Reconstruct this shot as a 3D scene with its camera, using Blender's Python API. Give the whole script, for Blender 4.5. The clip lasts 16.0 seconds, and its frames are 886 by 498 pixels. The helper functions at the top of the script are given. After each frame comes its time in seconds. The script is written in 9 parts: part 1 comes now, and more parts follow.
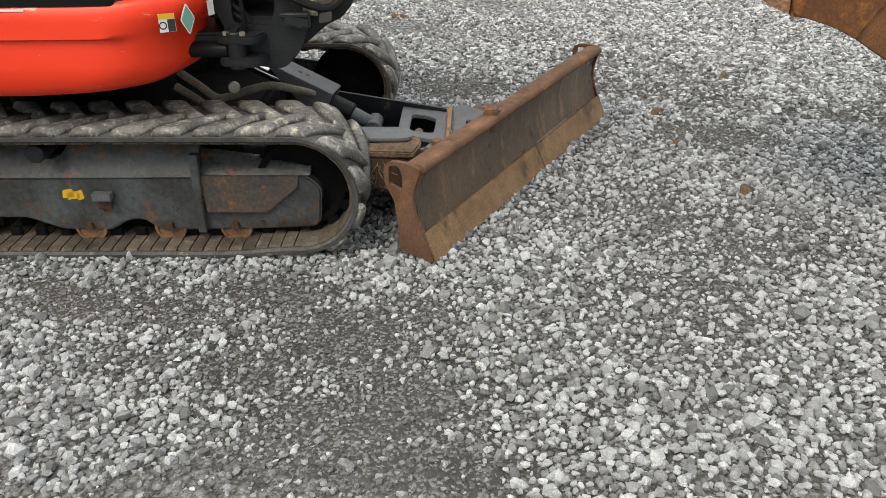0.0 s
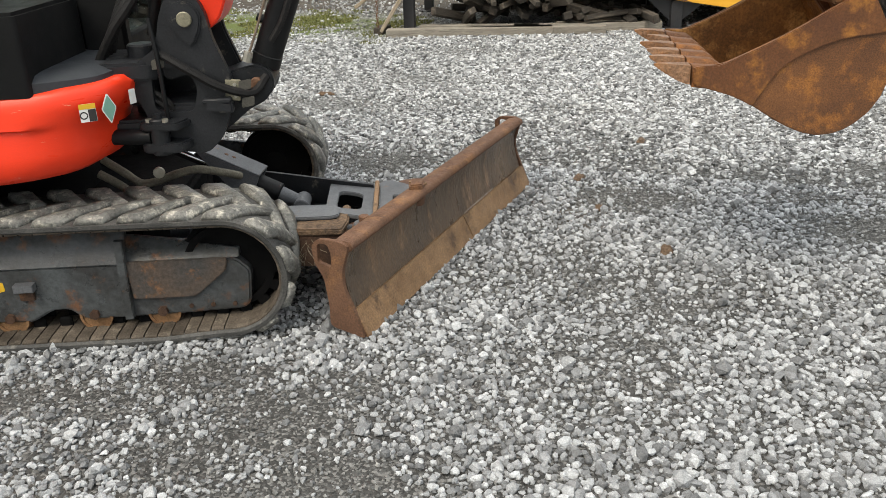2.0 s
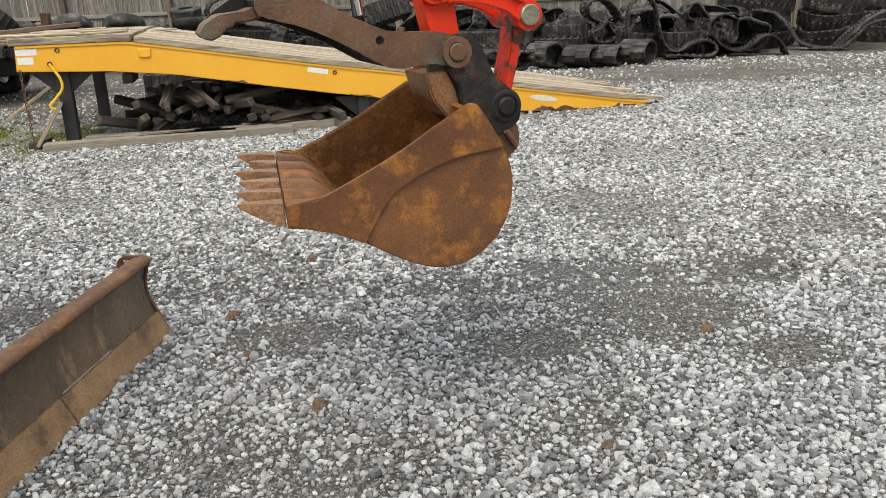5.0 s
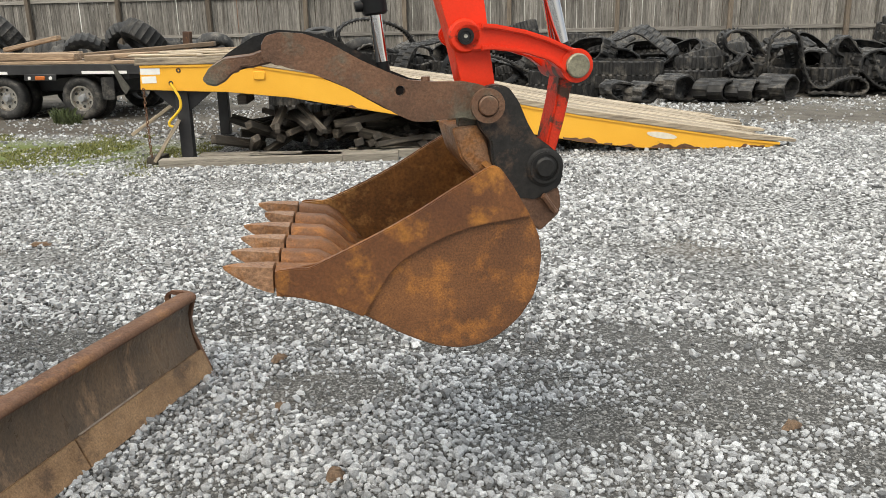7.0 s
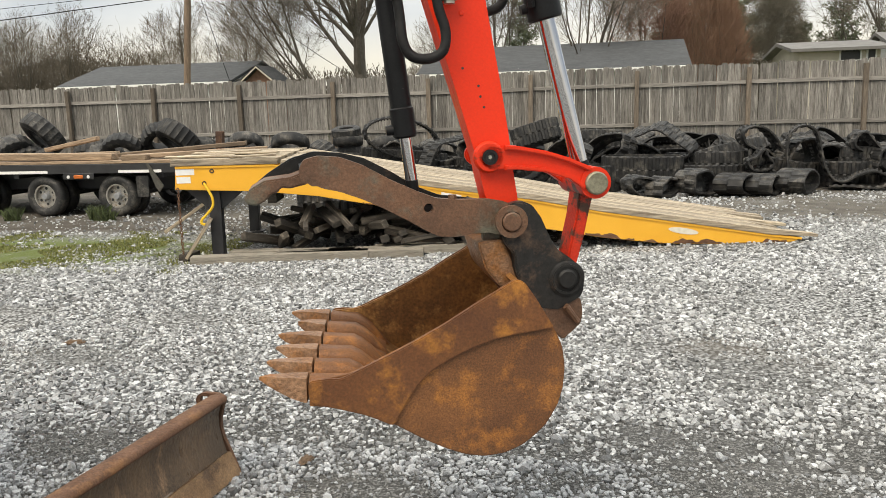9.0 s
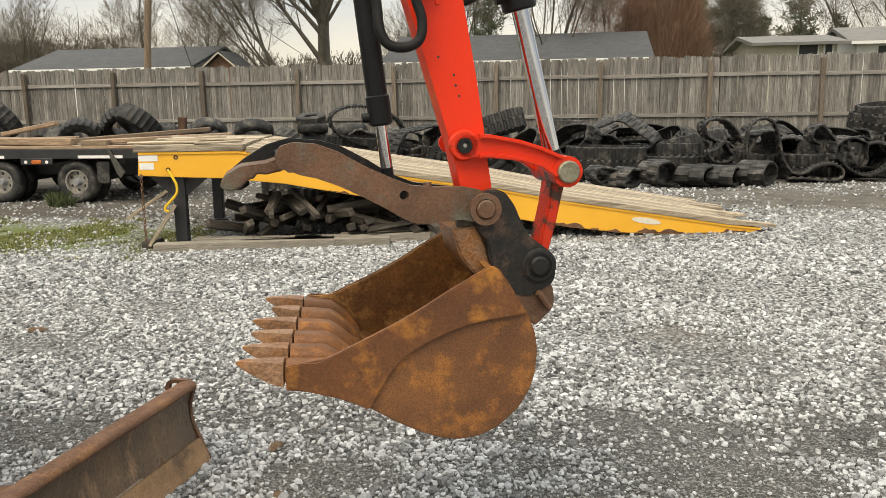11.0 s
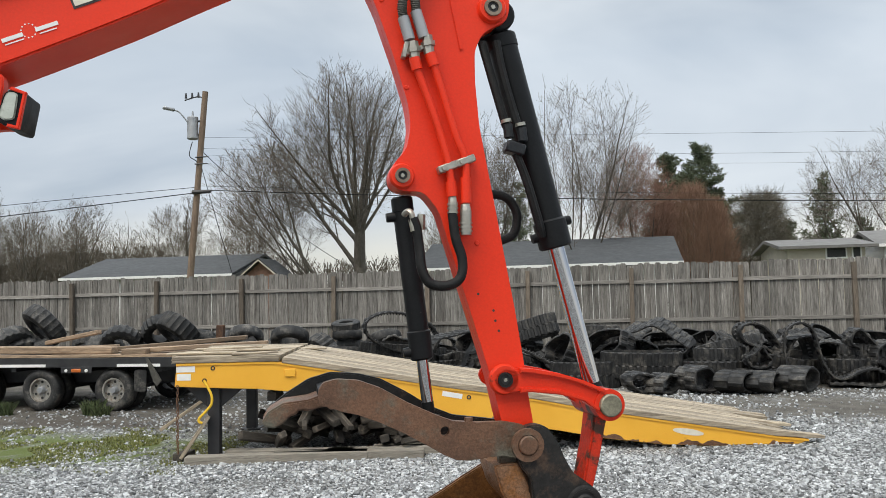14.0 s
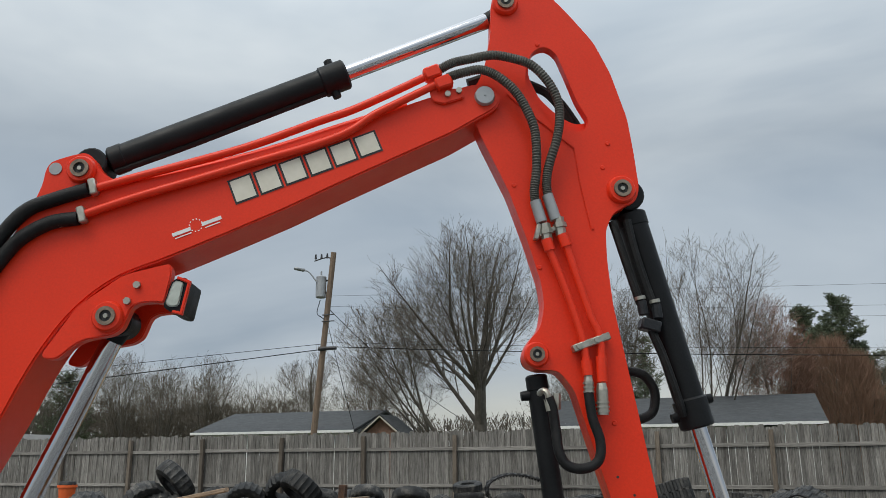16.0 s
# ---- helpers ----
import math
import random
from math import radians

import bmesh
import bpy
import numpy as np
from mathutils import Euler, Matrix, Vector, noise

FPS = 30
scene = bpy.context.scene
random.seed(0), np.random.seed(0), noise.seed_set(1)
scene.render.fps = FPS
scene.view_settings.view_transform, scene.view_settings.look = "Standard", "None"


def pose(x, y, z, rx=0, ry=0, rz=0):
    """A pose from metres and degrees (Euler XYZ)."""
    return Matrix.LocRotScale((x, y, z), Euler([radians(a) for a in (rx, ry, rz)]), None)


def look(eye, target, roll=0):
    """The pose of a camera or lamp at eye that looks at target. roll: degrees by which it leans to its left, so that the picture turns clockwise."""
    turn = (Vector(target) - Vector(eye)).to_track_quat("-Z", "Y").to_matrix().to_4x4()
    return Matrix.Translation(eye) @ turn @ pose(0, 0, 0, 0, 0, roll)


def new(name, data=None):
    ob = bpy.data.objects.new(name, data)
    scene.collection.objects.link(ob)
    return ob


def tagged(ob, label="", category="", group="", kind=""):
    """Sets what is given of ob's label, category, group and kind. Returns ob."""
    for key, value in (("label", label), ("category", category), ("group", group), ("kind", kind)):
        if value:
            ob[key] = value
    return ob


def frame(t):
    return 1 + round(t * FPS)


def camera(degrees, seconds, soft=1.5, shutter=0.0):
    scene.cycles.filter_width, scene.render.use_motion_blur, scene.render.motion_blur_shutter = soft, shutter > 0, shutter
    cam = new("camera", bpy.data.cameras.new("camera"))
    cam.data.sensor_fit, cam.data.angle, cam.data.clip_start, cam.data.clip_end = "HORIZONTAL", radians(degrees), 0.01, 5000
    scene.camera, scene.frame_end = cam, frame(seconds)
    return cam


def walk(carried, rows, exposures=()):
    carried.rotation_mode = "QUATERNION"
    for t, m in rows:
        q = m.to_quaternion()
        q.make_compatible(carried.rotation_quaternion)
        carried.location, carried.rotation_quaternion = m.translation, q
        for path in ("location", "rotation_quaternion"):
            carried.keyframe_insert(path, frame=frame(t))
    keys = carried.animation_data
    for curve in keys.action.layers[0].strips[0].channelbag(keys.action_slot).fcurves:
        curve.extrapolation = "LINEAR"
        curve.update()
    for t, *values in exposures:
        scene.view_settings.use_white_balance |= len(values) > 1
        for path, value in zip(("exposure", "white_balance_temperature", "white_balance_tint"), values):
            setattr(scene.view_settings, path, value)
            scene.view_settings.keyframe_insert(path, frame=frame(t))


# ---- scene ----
cam = camera(57.1, 16.0, soft=0.5)
PATH = [
    (0, (4.003, -1.577, 1.435), (3.283, 0.036, 0.496), -1.1),
    (0.5, (4.008, -1.577, 1.426), (3.312, 0.047, 0.489), -1.5),
    (1, (4.016, -1.576, 1.426), (3.355, 0.074, 0.509), -1.7),
    (1.5, (4.024, -1.58, 1.446), (3.397, 0.094, 0.55), -1.8),
    (2, (4.052, -1.586, 1.467), (3.444, 0.147, 0.675), -1.9),
    (2.5, (4.123, -1.629, 1.548), (3.656, 0.225, 0.96), -2.0),
    (3, (4.18, -1.585, 1.549), (3.969, 0.335, 1.033), -1.2),
    (3.5, (4.19, -1.422, 1.515), (4.168, 0.504, 0.977), -2.3),
    (3.7, (4.202, -1.36, 1.515), (4.231, 0.561, 0.959), -3.0),
    (5.8, (4.495, -0.615, 1.457), (4.376, 1.282, 0.832), -1.6),
    (6, (4.506, -0.585, 1.458), (4.349, 1.31, 0.838), -1.5),
    (6.5, (4.622, -0.543, 1.495), (4.369, 1.347, 0.894), -1.3),
    (7, (4.702, -0.519, 1.524), (4.369, 1.371, 0.964), -1.2),
    (7.5, (4.725, -0.519, 1.543), (4.342, 1.379, 1.041), -1.3),
    (8, (4.718, -0.536, 1.565), (4.312, 1.376, 1.14), -1.6),
    (8.2, (4.715, -0.547, 1.577), (4.303, 1.371, 1.186), -1.7),
    (10.3, (4.69, -0.657, 1.614), (4.357, 1.287, 1.282), -1.3),
    (10.5, (4.684, -0.637, 1.604), (4.361, 1.305, 1.256), -1.2),
    (11, (4.683, -0.638, 1.605), (4.378, 1.304, 1.232), -0.9),
    (11.5, (4.677, -0.613, 1.601), (4.378, 1.329, 1.233), -0.9),
    (12, (4.671, -0.61, 1.608), (4.371, 1.339, 1.277), -0.9),
    (12.5, (4.671, -0.6, 1.612), (4.363, 1.359, 1.349), -1.0),
    (13, (4.671, -0.633, 1.65), (4.343, 1.334, 1.488), -1.1),
    (13.5, (4.668, -0.641, 1.677), (4.316, 1.328, 1.644), -1.2),
    (14, (4.664, -0.659, 1.704), (4.286, 1.302, 1.821), -1.3),
    (14.5, (4.664, -0.677, 1.738), (4.261, 1.263, 2.009), -1.6),
    (15, (4.672, -0.7, 1.76), (4.238, 1.209, 2.169), -1.7),
    (15.5, (4.677, -0.72, 1.779), (4.189, 1.154, 2.281), -1.6),
    (16, (4.634, -0.712, 1.772), (3.997, 1.119, 2.265), -0.5),
]
walk(cam, [(t, look(eye, target, roll)) for t, eye, target, roll in PATH],
     exposures=[(0.0, 0.43, 7650, 10), (1.5, 0.48, 7650, 10), (2.5, 0.70, 7650, 10), (3.5, 0.58, 7600, 10), (6.0, 0.52, 7750, 10), (7.2, 0.70, 7650, 10), (8.2, 0.68, 7750, 10), (11.0, 0.62, 8350, 10),
                (12.5, 0.55, 8150, 10), (13.0, 0.53, 8000, 10), (13.5, 0.50, 7350, 10), (14.5, 0.26, 6950, 8), (16.0, -0.10, 6800, 7)])

# ---- world and light ----
world = bpy.data.worlds.new("overcast_sky")
scene.world = world
world.use_nodes = True
wt = world.node_tree
wt.nodes.clear()
w_out = wt.nodes.new("ShaderNodeOutputWorld")
w_bg = wt.nodes.new("ShaderNodeBackground")
w_sky = wt.nodes.new("ShaderNodeTexSky")
w_sky.sky_type, w_sky.sun_disc = "NISHITA", False
w_sky.sun_elevation, w_sky.sun_rotation = radians(48), radians(200)
w_co = wt.nodes.new("ShaderNodeTexCoord")
w_map = wt.nodes.new("ShaderNodeMapping")
w_map.inputs["Scale"].default_value = (1.0, 1.0, 3.2)
w_n = wt.nodes.new("ShaderNodeTexNoise")
w_n.inputs["Scale"].default_value, w_n.inputs["Detail"].default_value = 1.5, 5.0
w_n.inputs["Roughness"].default_value = 0.5
w_n.inputs["Distortion"].default_value = 0.5
w_ramp = wt.nodes.new("ShaderNodeValToRGB")
w_ramp.color_ramp.elements[0].position, w_ramp.color_ramp.elements[1].position = 0.34, 0.66
w_ramp.color_ramp.elements[0].color = (3.7, 4.4, 5.3, 1)
w_ramp.color_ramp.elements[1].color = (6.8, 7.3, 7.85, 1)
w_mix = wt.nodes.new("ShaderNodeMix")
w_mix.data_type = "RGBA"
w_mix.inputs["Factor"].default_value = 0.90
wt.links.new(w_co.outputs["Generated"], w_map.inputs["Vector"])
wt.links.new(w_map.outputs["Vector"], w_n.inputs["Vector"])
wt.links.new(w_n.outputs["Fac"], w_ramp.inputs["Fac"])
wt.links.new(w_sky.outputs["Color"], w_mix.inputs["A"])
wt.links.new(w_ramp.outputs["Color"], w_mix.inputs["B"])
# an overcast sky is brighter overhead than at the horizon
w_sep = wt.nodes.new("ShaderNodeSeparateXYZ")
wt.links.new(w_co.outputs["Generated"], w_sep.inputs["Vector"])
# blue-grey cloud above a paler band along the horizon
w_band = wt.nodes.new("ShaderNodeValToRGB")
w_el = w_band.color_ramp.elements
w_el[0].position, w_el[0].color = 0.05, (1.08, 1.02, 0.93, 1)
w_el[1].position, w_el[1].color = 0.48, (1, 1, 1, 1)
for k_, c_ in ((0.11, (0.88, 0.91, 0.965, 1)), (0.28, (0.83, 0.885, 0.96, 1))):
    w_el.new(k_).color = c_
w_mul = wt.nodes.new("ShaderNodeMix")
w_mul.data_type, w_mul.blend_type = "RGBA", "MULTIPLY"
w_mul.inputs["Factor"].default_value = 1.0
wt.links.new(w_sep.outputs["Z"], w_band.inputs["Fac"])
wt.links.new(w_mix.outputs["Result"], w_mul.inputs["A"])
wt.links.new(w_band.outputs["Color"], w_mul.inputs["B"])
wt.links.new(w_mul.outputs["Result"], w_bg.inputs["Color"])
w_up = wt.nodes.new("ShaderNodeMapRange")
for k_, v_ in (("From Min", 0.35), ("From Max", 0.9), ("To Min", 0.094), ("To Max", 0.262)):
    w_up.inputs[k_].default_value = v_
wt.links.new(w_sep.outputs["Z"], w_up.inputs["Value"])
wt.links.new(w_up.outputs["Result"], w_bg.inputs["Strength"])
wt.links.new(w_bg.outputs["Background"], w_out.inputs["Surface"])

sun = new("sun", bpy.data.lights.new("sun", "SUN"))
sun.data.energy, sun.data.angle, sun.data.color = 1.5, radians(34), (1.0, 0.96, 0.9)
sun.matrix_world = look((-3, -8, 12), (0, 0, 0))

# ---- materials ----


def surface(name, c1, c2, scale=8.0, rough=(0.5, 0.8), metal=0.0, bump=0.2, bump_scale=60.0, c3=None, c3_scale=3.0,
            c3_at=0.6, c3_soft=0.1, per="none", spread=0.0, stretch=(1, 1, 1), spec=0.5, metal3=None, bump_dist=0.01, grain=0.0, grain_scale=140.0):
    """Two-tone surface with fine relief, and a third tone in patches. per: 'object' or 'island' varies the value."""
    m = bpy.data.materials.new(name)
    m.use_nodes = True
    t = m.node_tree
    b = t.nodes["Principled BSDF"]
    co = t.nodes.new("ShaderNodeTexCoord")
    mp = t.nodes.new("ShaderNodeMapping")
    mp.inputs["Scale"].default_value = stretch
    t.links.new(co.outputs["Object"], mp.inputs["Vector"])
    vec = mp.outputs["Vector"]
    rnd = None
    if per == "object":
        rnd = t.nodes.new("ShaderNodeObjectInfo").outputs["Random"]
    elif per == "island":
        rnd = t.nodes.new("ShaderNodeNewGeometry").outputs["Random Per Island"]
    if rnd is not None:
        sh = t.nodes.new("ShaderNodeMath")
        sh.operation = "MULTIPLY"
        sh.inputs[1].default_value = 37.0
        t.links.new(rnd, sh.inputs[0])
        ad = t.nodes.new("ShaderNodeVectorMath")
        ad.operation = "ADD"
        t.links.new(vec, ad.inputs[0])
        t.links.new(sh.outputs[0], ad.inputs[1])
        vec = ad.outputs[0]

    def noise_tex(s, detail=6.0, ro=0.6):
        n = t.nodes.new("ShaderNodeTexNoise")
        n.inputs["Scale"].default_value, n.inputs["Detail"].default_value, n.inputs["Roughness"].default_value = s, detail, ro
        t.links.new(vec, n.inputs["Vector"])
        return n.outputs["Fac"]

    def ramp(fac, lo, hi, a, z):
        r = t.nodes.new("ShaderNodeMapRange")
        r.inputs["From Min"].default_value, r.inputs["From Max"].default_value = lo, hi
        r.inputs["To Min"].default_value, r.inputs["To Max"].default_value = a, z
        t.links.new(fac, r.inputs["Value"])
        return r.outputs["Result"]

    def mix(fac, a, z):
        x = t.nodes.new("ShaderNodeMix")
        x.data_type = "RGBA"
        t.links.new(fac, x.inputs["Factor"])
        for sock, v in ((x.inputs["A"], a), (x.inputs["B"], z)):
            if isinstance(v, tuple):
                sock.default_value = (*v, 1)
            else:
                t.links.new(v, sock)
        return x.outputs["Result"]

    n1 = noise_tex(scale)
    col = mix(ramp(n1, 0.32, 0.68, 0, 1), c1, c2)
    if c3 is not None:
        n3 = noise_tex(c3_scale, 8.0, 0.68)
        f3 = ramp(n3, c3_at - c3_soft / 2, c3_at + c3_soft / 2, 0, 1)
        col = mix(f3, col, c3)
        if metal3 is not None:
            t.links.new(ramp(f3, 0, 1, metal, metal3), b.inputs["Metallic"])
    if spread > 0 and rnd is not None:
        hs = t.nodes.new("ShaderNodeHueSaturation")
        t.links.new(ramp(rnd, 0, 1, 1 - spread, 1 + spread), hs.inputs["Value"])
        t.links.new(col, hs.inputs["Color"])
        col = hs.outputs["Color"]
    if grain > 0:
        gr = t.nodes.new("ShaderNodeHueSaturation")
        t.links.new(ramp(noise_tex(grain_scale, 5.0, 0.7), 0.34, 0.66, 1 - grain, 1 + grain * 0.7), gr.inputs["Value"])
        t.links.new(col, gr.inputs["Color"])
        col = gr.outputs["Color"]
    t.links.new(col, b.inputs["Base Color"])
    nf = noise_tex(bump_scale, 4.0)
    t.links.new(ramp(noise_tex(scale * 2.3), 0.3, 0.7, rough[0], rough[1]), b.inputs["Roughness"])
    if metal3 is None:
        b.inputs["Metallic"].default_value = metal
    b.inputs["Specular IOR Level"].default_value = spec
    if bump > 0:
        bp = t.nodes.new("ShaderNodeBump")
        bp.inputs["Strength"].default_value, bp.inputs["Distance"].default_value = bump, bump_dist
        t.links.new(nf, bp.inputs["Height"])
        t.links.new(bp.outputs["Normal"], b.inputs["Normal"])
    return m


RED = surface("red_paint", (0.75, 0.034, 0.010), (0.82, 0.041, 0.012), 2.5, (0.32, 0.5), 0, 0.03, 160, (0.46, 0.036, 0.016), 11, 0.71, 0.05, spec=0.32, grain=0.06)
RED_WORN = surface("worn_red_paint", (0.76, 0.038, 0.012), (0.62, 0.033, 0.012), 3, (0.32, 0.52), 0, 0.10, 120, (0.085, 0.040, 0.026), 8, 0.58, 0.05, spec=0.28, grain=0.1)
RED_CHIPPED = surface("chipped_red_paint", (0.70, 0.038, 0.013), (0.52, 0.034, 0.014), 6, (0.35, 0.6), 0, 0.15, 90, (0.075, 0.040, 0.028), 9, 0.565, 0.06, spec=0.3, grain=0.2)
RED_FENDER = surface("scratched_red_panel", (0.86, 0.050, 0.018), (0.80, 0.042, 0.015), 2, (0.26, 0.40), 0, 0.03, 200, (0.80, 0.34, 0.23), 7, 0.665, 0.03, stretch=(1.0, 1.0, 5), spec=0.32, grain=0.05)
BLACK = surface("black_paint", (0.0045, 0.005, 0.0058), (0.010, 0.0108, 0.012), 6, (0.38, 0.6), 0, 0.08, 90, (0.085, 0.078, 0.068), 18, 0.70, 0.05, spec=0.22, grain=0.2)
CAST = surface("dusty_black_casting", (0.008, 0.0092, 0.011), (0.020, 0.022, 0.026), 5, (0.34, 0.6), 0, 0.2, 60, (0.09, 0.082, 0.070), 13, 0.66, 0.10, spec=0.34, grain=0.3)
WORN_BLACK = surface("worn_black_ear_plate", (0.009, 0.0095, 0.010), (0.026, 0.024, 0.0225), 5, (0.38, 0.62), 0, 0.12, 80, (0.105, 0.066, 0.046), 6, 0.59, 0.12, spec=0.3, grain=0.35, grain_scale=60)
DUSTHOSE = surface("dust_coated_hose", (0.12, 0.108, 0.080), (0.22, 0.20, 0.155), 18, (0.75, 0.9), 0, 0.3, 120, (0.05, 0.047, 0.042), 9, 0.62, 0.12, grain=0.3)
# matt near-black puts the shade under the house and between parts into colour
SHADE_BLACK = surface("shade_black_steel", (0.004, 0.004, 0.0045), (0.008, 0.008, 0.008), 6, (0.8, 0.95), 0, 0.2, 60, spec=0.08)
FRAME = surface("grey_black_track_frame", (0.022, 0.0185, 0.016), (0.092, 0.104, 0.110), 4.2, (0.22, 0.44), 0, 0.10, 70, (0.165, 0.078, 0.042), 11, 0.61, 0.10, spec=0.5, grain=0.4, grain_scale=45)
FRAME_RUST = surface("rusting_track_frame_plate", (0.050, 0.055, 0.057), (0.120, 0.080, 0.056), 5.0, (0.34, 0.56), 0, 0.15, 70, (0.20, 0.100, 0.05), 13, 0.62, 0.10, spec=0.42, grain=0.4, grain_scale=70)
CHASSIS = surface("grey_blade_arm_paint", (0.085, 0.090, 0.098), (0.135, 0.142, 0.152), 5, (0.4, 0.6), 0, 0.08, 70, (0.17, 0.095, 0.055), 9, 0.64, 0.08, spec=0.35, grain=0.25)
RUST = surface("brown_rust", (0.105, 0.054, 0.034), (0.185, 0.098, 0.060), 9, (0.6, 0.85), 0.1, 0.4, 55, (0.26, 0.13, 0.062), 7, 0.60, 0.14, spec=0.3, grain=0.35)
RUST_DARK = surface("dark_brown_rust", (0.05, 0.03, 0.022), (0.10, 0.055, 0.035), 9, (0.6, 0.85), 0.1, 0.4, 55, (0.19, 0.09, 0.04), 8, 0.62, 0.12, spec=0.3, grain=0.35)
OCHRE = surface("ochre_roller_rust", (0.16, 0.085, 0.042), (0.27, 0.15, 0.075), 12, (0.6, 0.85), 0.1, 0.3, 60, spec=0.3, grain=0.3)
BUCKET = surface("bucket_rust", (0.122, 0.052, 0.024), (0.232, 0.098, 0.038), 4, (0.40, 0.66), 0.1, 0.3, 140, (0.42, 0.165, 0.040), 10, 0.59, 0.18, spec=0.4, grain=0.42, grain_scale=210)
CHEEK = surface("brown_cheek_rust", (0.108, 0.044, 0.022), (0.20, 0.080, 0.030), 4.5, (0.34, 0.56), 0.12, 0.22, 120, (0.44, 0.180, 0.040), 11, 0.61, 0.20, spec=0.4, grain=0.26, grain_scale=120)
BUCKET_IN = surface("bucket_inner_rust", (0.115, 0.050, 0.018), (0.27, 0.118, 0.034), 6, (0.45, 0.7), 0.1, 0.4, 60, (0.46, 0.24, 0.085), 9, 0.61, 0.14, spec=0.36, grain=0.4, grain_scale=110)
TOOTH = surface("worn_tooth_steel", (0.17, 0.080, 0.038), (0.36, 0.205, 0.12), 11, (0.32, 0.55), 0.25, 0.5, 60, (0.30, 0.13, 0.045), 12, 0.56, 0.12, grain=0.45, grain_scale=110)
THUMB = surface("rusty_dark_thumb", (0.098, 0.053, 0.034), (0.195, 0.100, 0.058), 6, (0.38, 0.62), 0.1, 0.35, 80, (0.125, 0.118, 0.090), 7, 0.60, 0.14, spec=0.4, grain=0.28)
BLADE = surface("blade_brown_steel", (0.070, 0.052, 0.038), (0.165, 0.105, 0.064), 4, (0.24, 0.46), 0.15, 0.35, 60, (0.31, 0.19, 0.115), 9, 0.625, 0.14, spec=0.5, stretch=(1, 1, 0.45), grain=0.4)
EDGE = surface("cutting_edge_rust", (0.185, 0.106, 0.054), (0.30, 0.178, 0.092), 9, (0.55, 0.8), 0.12, 0.3, 60, (0.11, 0.065, 0.037), 6, 0.62, 0.1, grain=0.4)
MUDDY = surface("orange_soil_crust", (0.105, 0.066, 0.040), (0.185, 0.118, 0.072), 14, (0.85, 0.95), 0, 0.8, 90, (0.07, 0.045, 0.03), 12, 0.58, 0.1, grain=0.45, grain_scale=90)
CHROME = surface("chrome_rod", (0.60, 0.60, 0.62), (0.52, 0.52, 0.54), 9, (0.03, 0.08), 1.0, 0.0)
ZINC = surface("zinc_fitting", (0.50, 0.48, 0.42), (0.36, 0.34, 0.29), 40, (0.3, 0.5), 0.85, 0.1, 200)
OLIVE = surface("dull_olive_pin_steel", (0.20, 0.185, 0.13), (0.32, 0.30, 0.22), 22, (0.35, 0.55), 0.5, 0.2, 120, grain=0.25)
PIN = surface("greasy_pin_steel", (0.16, 0.12, 0.09), (0.28, 0.22, 0.17), 25, (0.35, 0.6), 0.6, 0.2, 120)
RUBBER = surface("dusty_track_rubber", (0.042, 0.0425, 0.042), (0.090, 0.089, 0.085), 9, (0.45, 0.7), 0, 0.5, 70, (0.20, 0.19, 0.17), 15, 0.63, 0.12, spec=0.32, grain=0.4)
LUG = surface("dusty_track_lug", (0.085, 0.087, 0.082), (0.215, 0.213, 0.196), 9, (0.30, 0.55), 0, 0.5, 60, (0.48, 0.46, 0.40), 24, 0.585, 0.14, per="object", spread=0.22, spec=0.38, grain=0.5, grain_scale=90)
TRACK_IN = surface("dusty_brown_inner_rubber", (0.062, 0.051, 0.041), (0.125, 0.103, 0.081), 14, (0.75, 0.95), 0, 0.4, 90, (0.22, 0.19, 0.15), 12, 0.64, 0.12, per="object", spread=0.3, spec=0.2, grain=0.4)
HOSE = surface("black_hose", (0.006, 0.006, 0.0065), (0.013, 0.013, 0.013), 30, (0.45, 0.65), 0, 0.3, 300, spec=0.25)
SLEEVE = surface("grey_spiral_sleeve", (0.05, 0.048, 0.040), (0.085, 0.081, 0.068), 20, (0.5, 0.7), 0, 0.3, 200, grain=0.3)
TYRE = surface("old_tyre_rubber", (0.012, 0.0122, 0.0125), (0.036, 0.0355, 0.035), 5, (0.42, 0.68), 0, 0.4, 40, (0.12, 0.110, 0.095), 5, 0.61, 0.2, per="object", spread=0.5, spec=0.32, grain=0.35, grain_scale=60)
YELLOW = surface("chrome_yellow_paint", (0.80, 0.395, 0.034), (0.86, 0.445, 0.045), 2.0, (0.4, 0.6), 0, 0.06, 60, (0.34, 0.15, 0.035), 4.2, 0.70, 0.04, grain=0.06)
PLANKB = surface("brown_trailer_plank", (0.20, 0.135, 0.088), (0.34, 0.245, 0.165), 3, (0.75, 0.9), 0, 0.4, 12, (0.14, 0.105, 0.075), 2, 0.6, 0.3, per="object", spread=0.35, stretch=(0.6, 7, 7), grain=0.3, grain_scale=12)
DECK = surface("weathered_deck_plank", (0.29, 0.235, 0.170), (0.46, 0.385, 0.285), 3, (0.75, 0.9), 0, 0.5, 12, (0.13, 0.104, 0.08), 2.4, 0.62, 0.20, per="object", spread=0.28, stretch=(0.6, 7, 7), grain=0.42, grain_scale=10)
TIMBER = surface("old_dark_timber", (0.028, 0.024, 0.019), (0.080, 0.066, 0.052), 3, (0.8, 0.95), 0, 0.4, 14, (0.19, 0.16, 0.125), 3, 0.65, 0.2, per="object", spread=0.5, stretch=(0.7, 6, 6), grain=0.3)
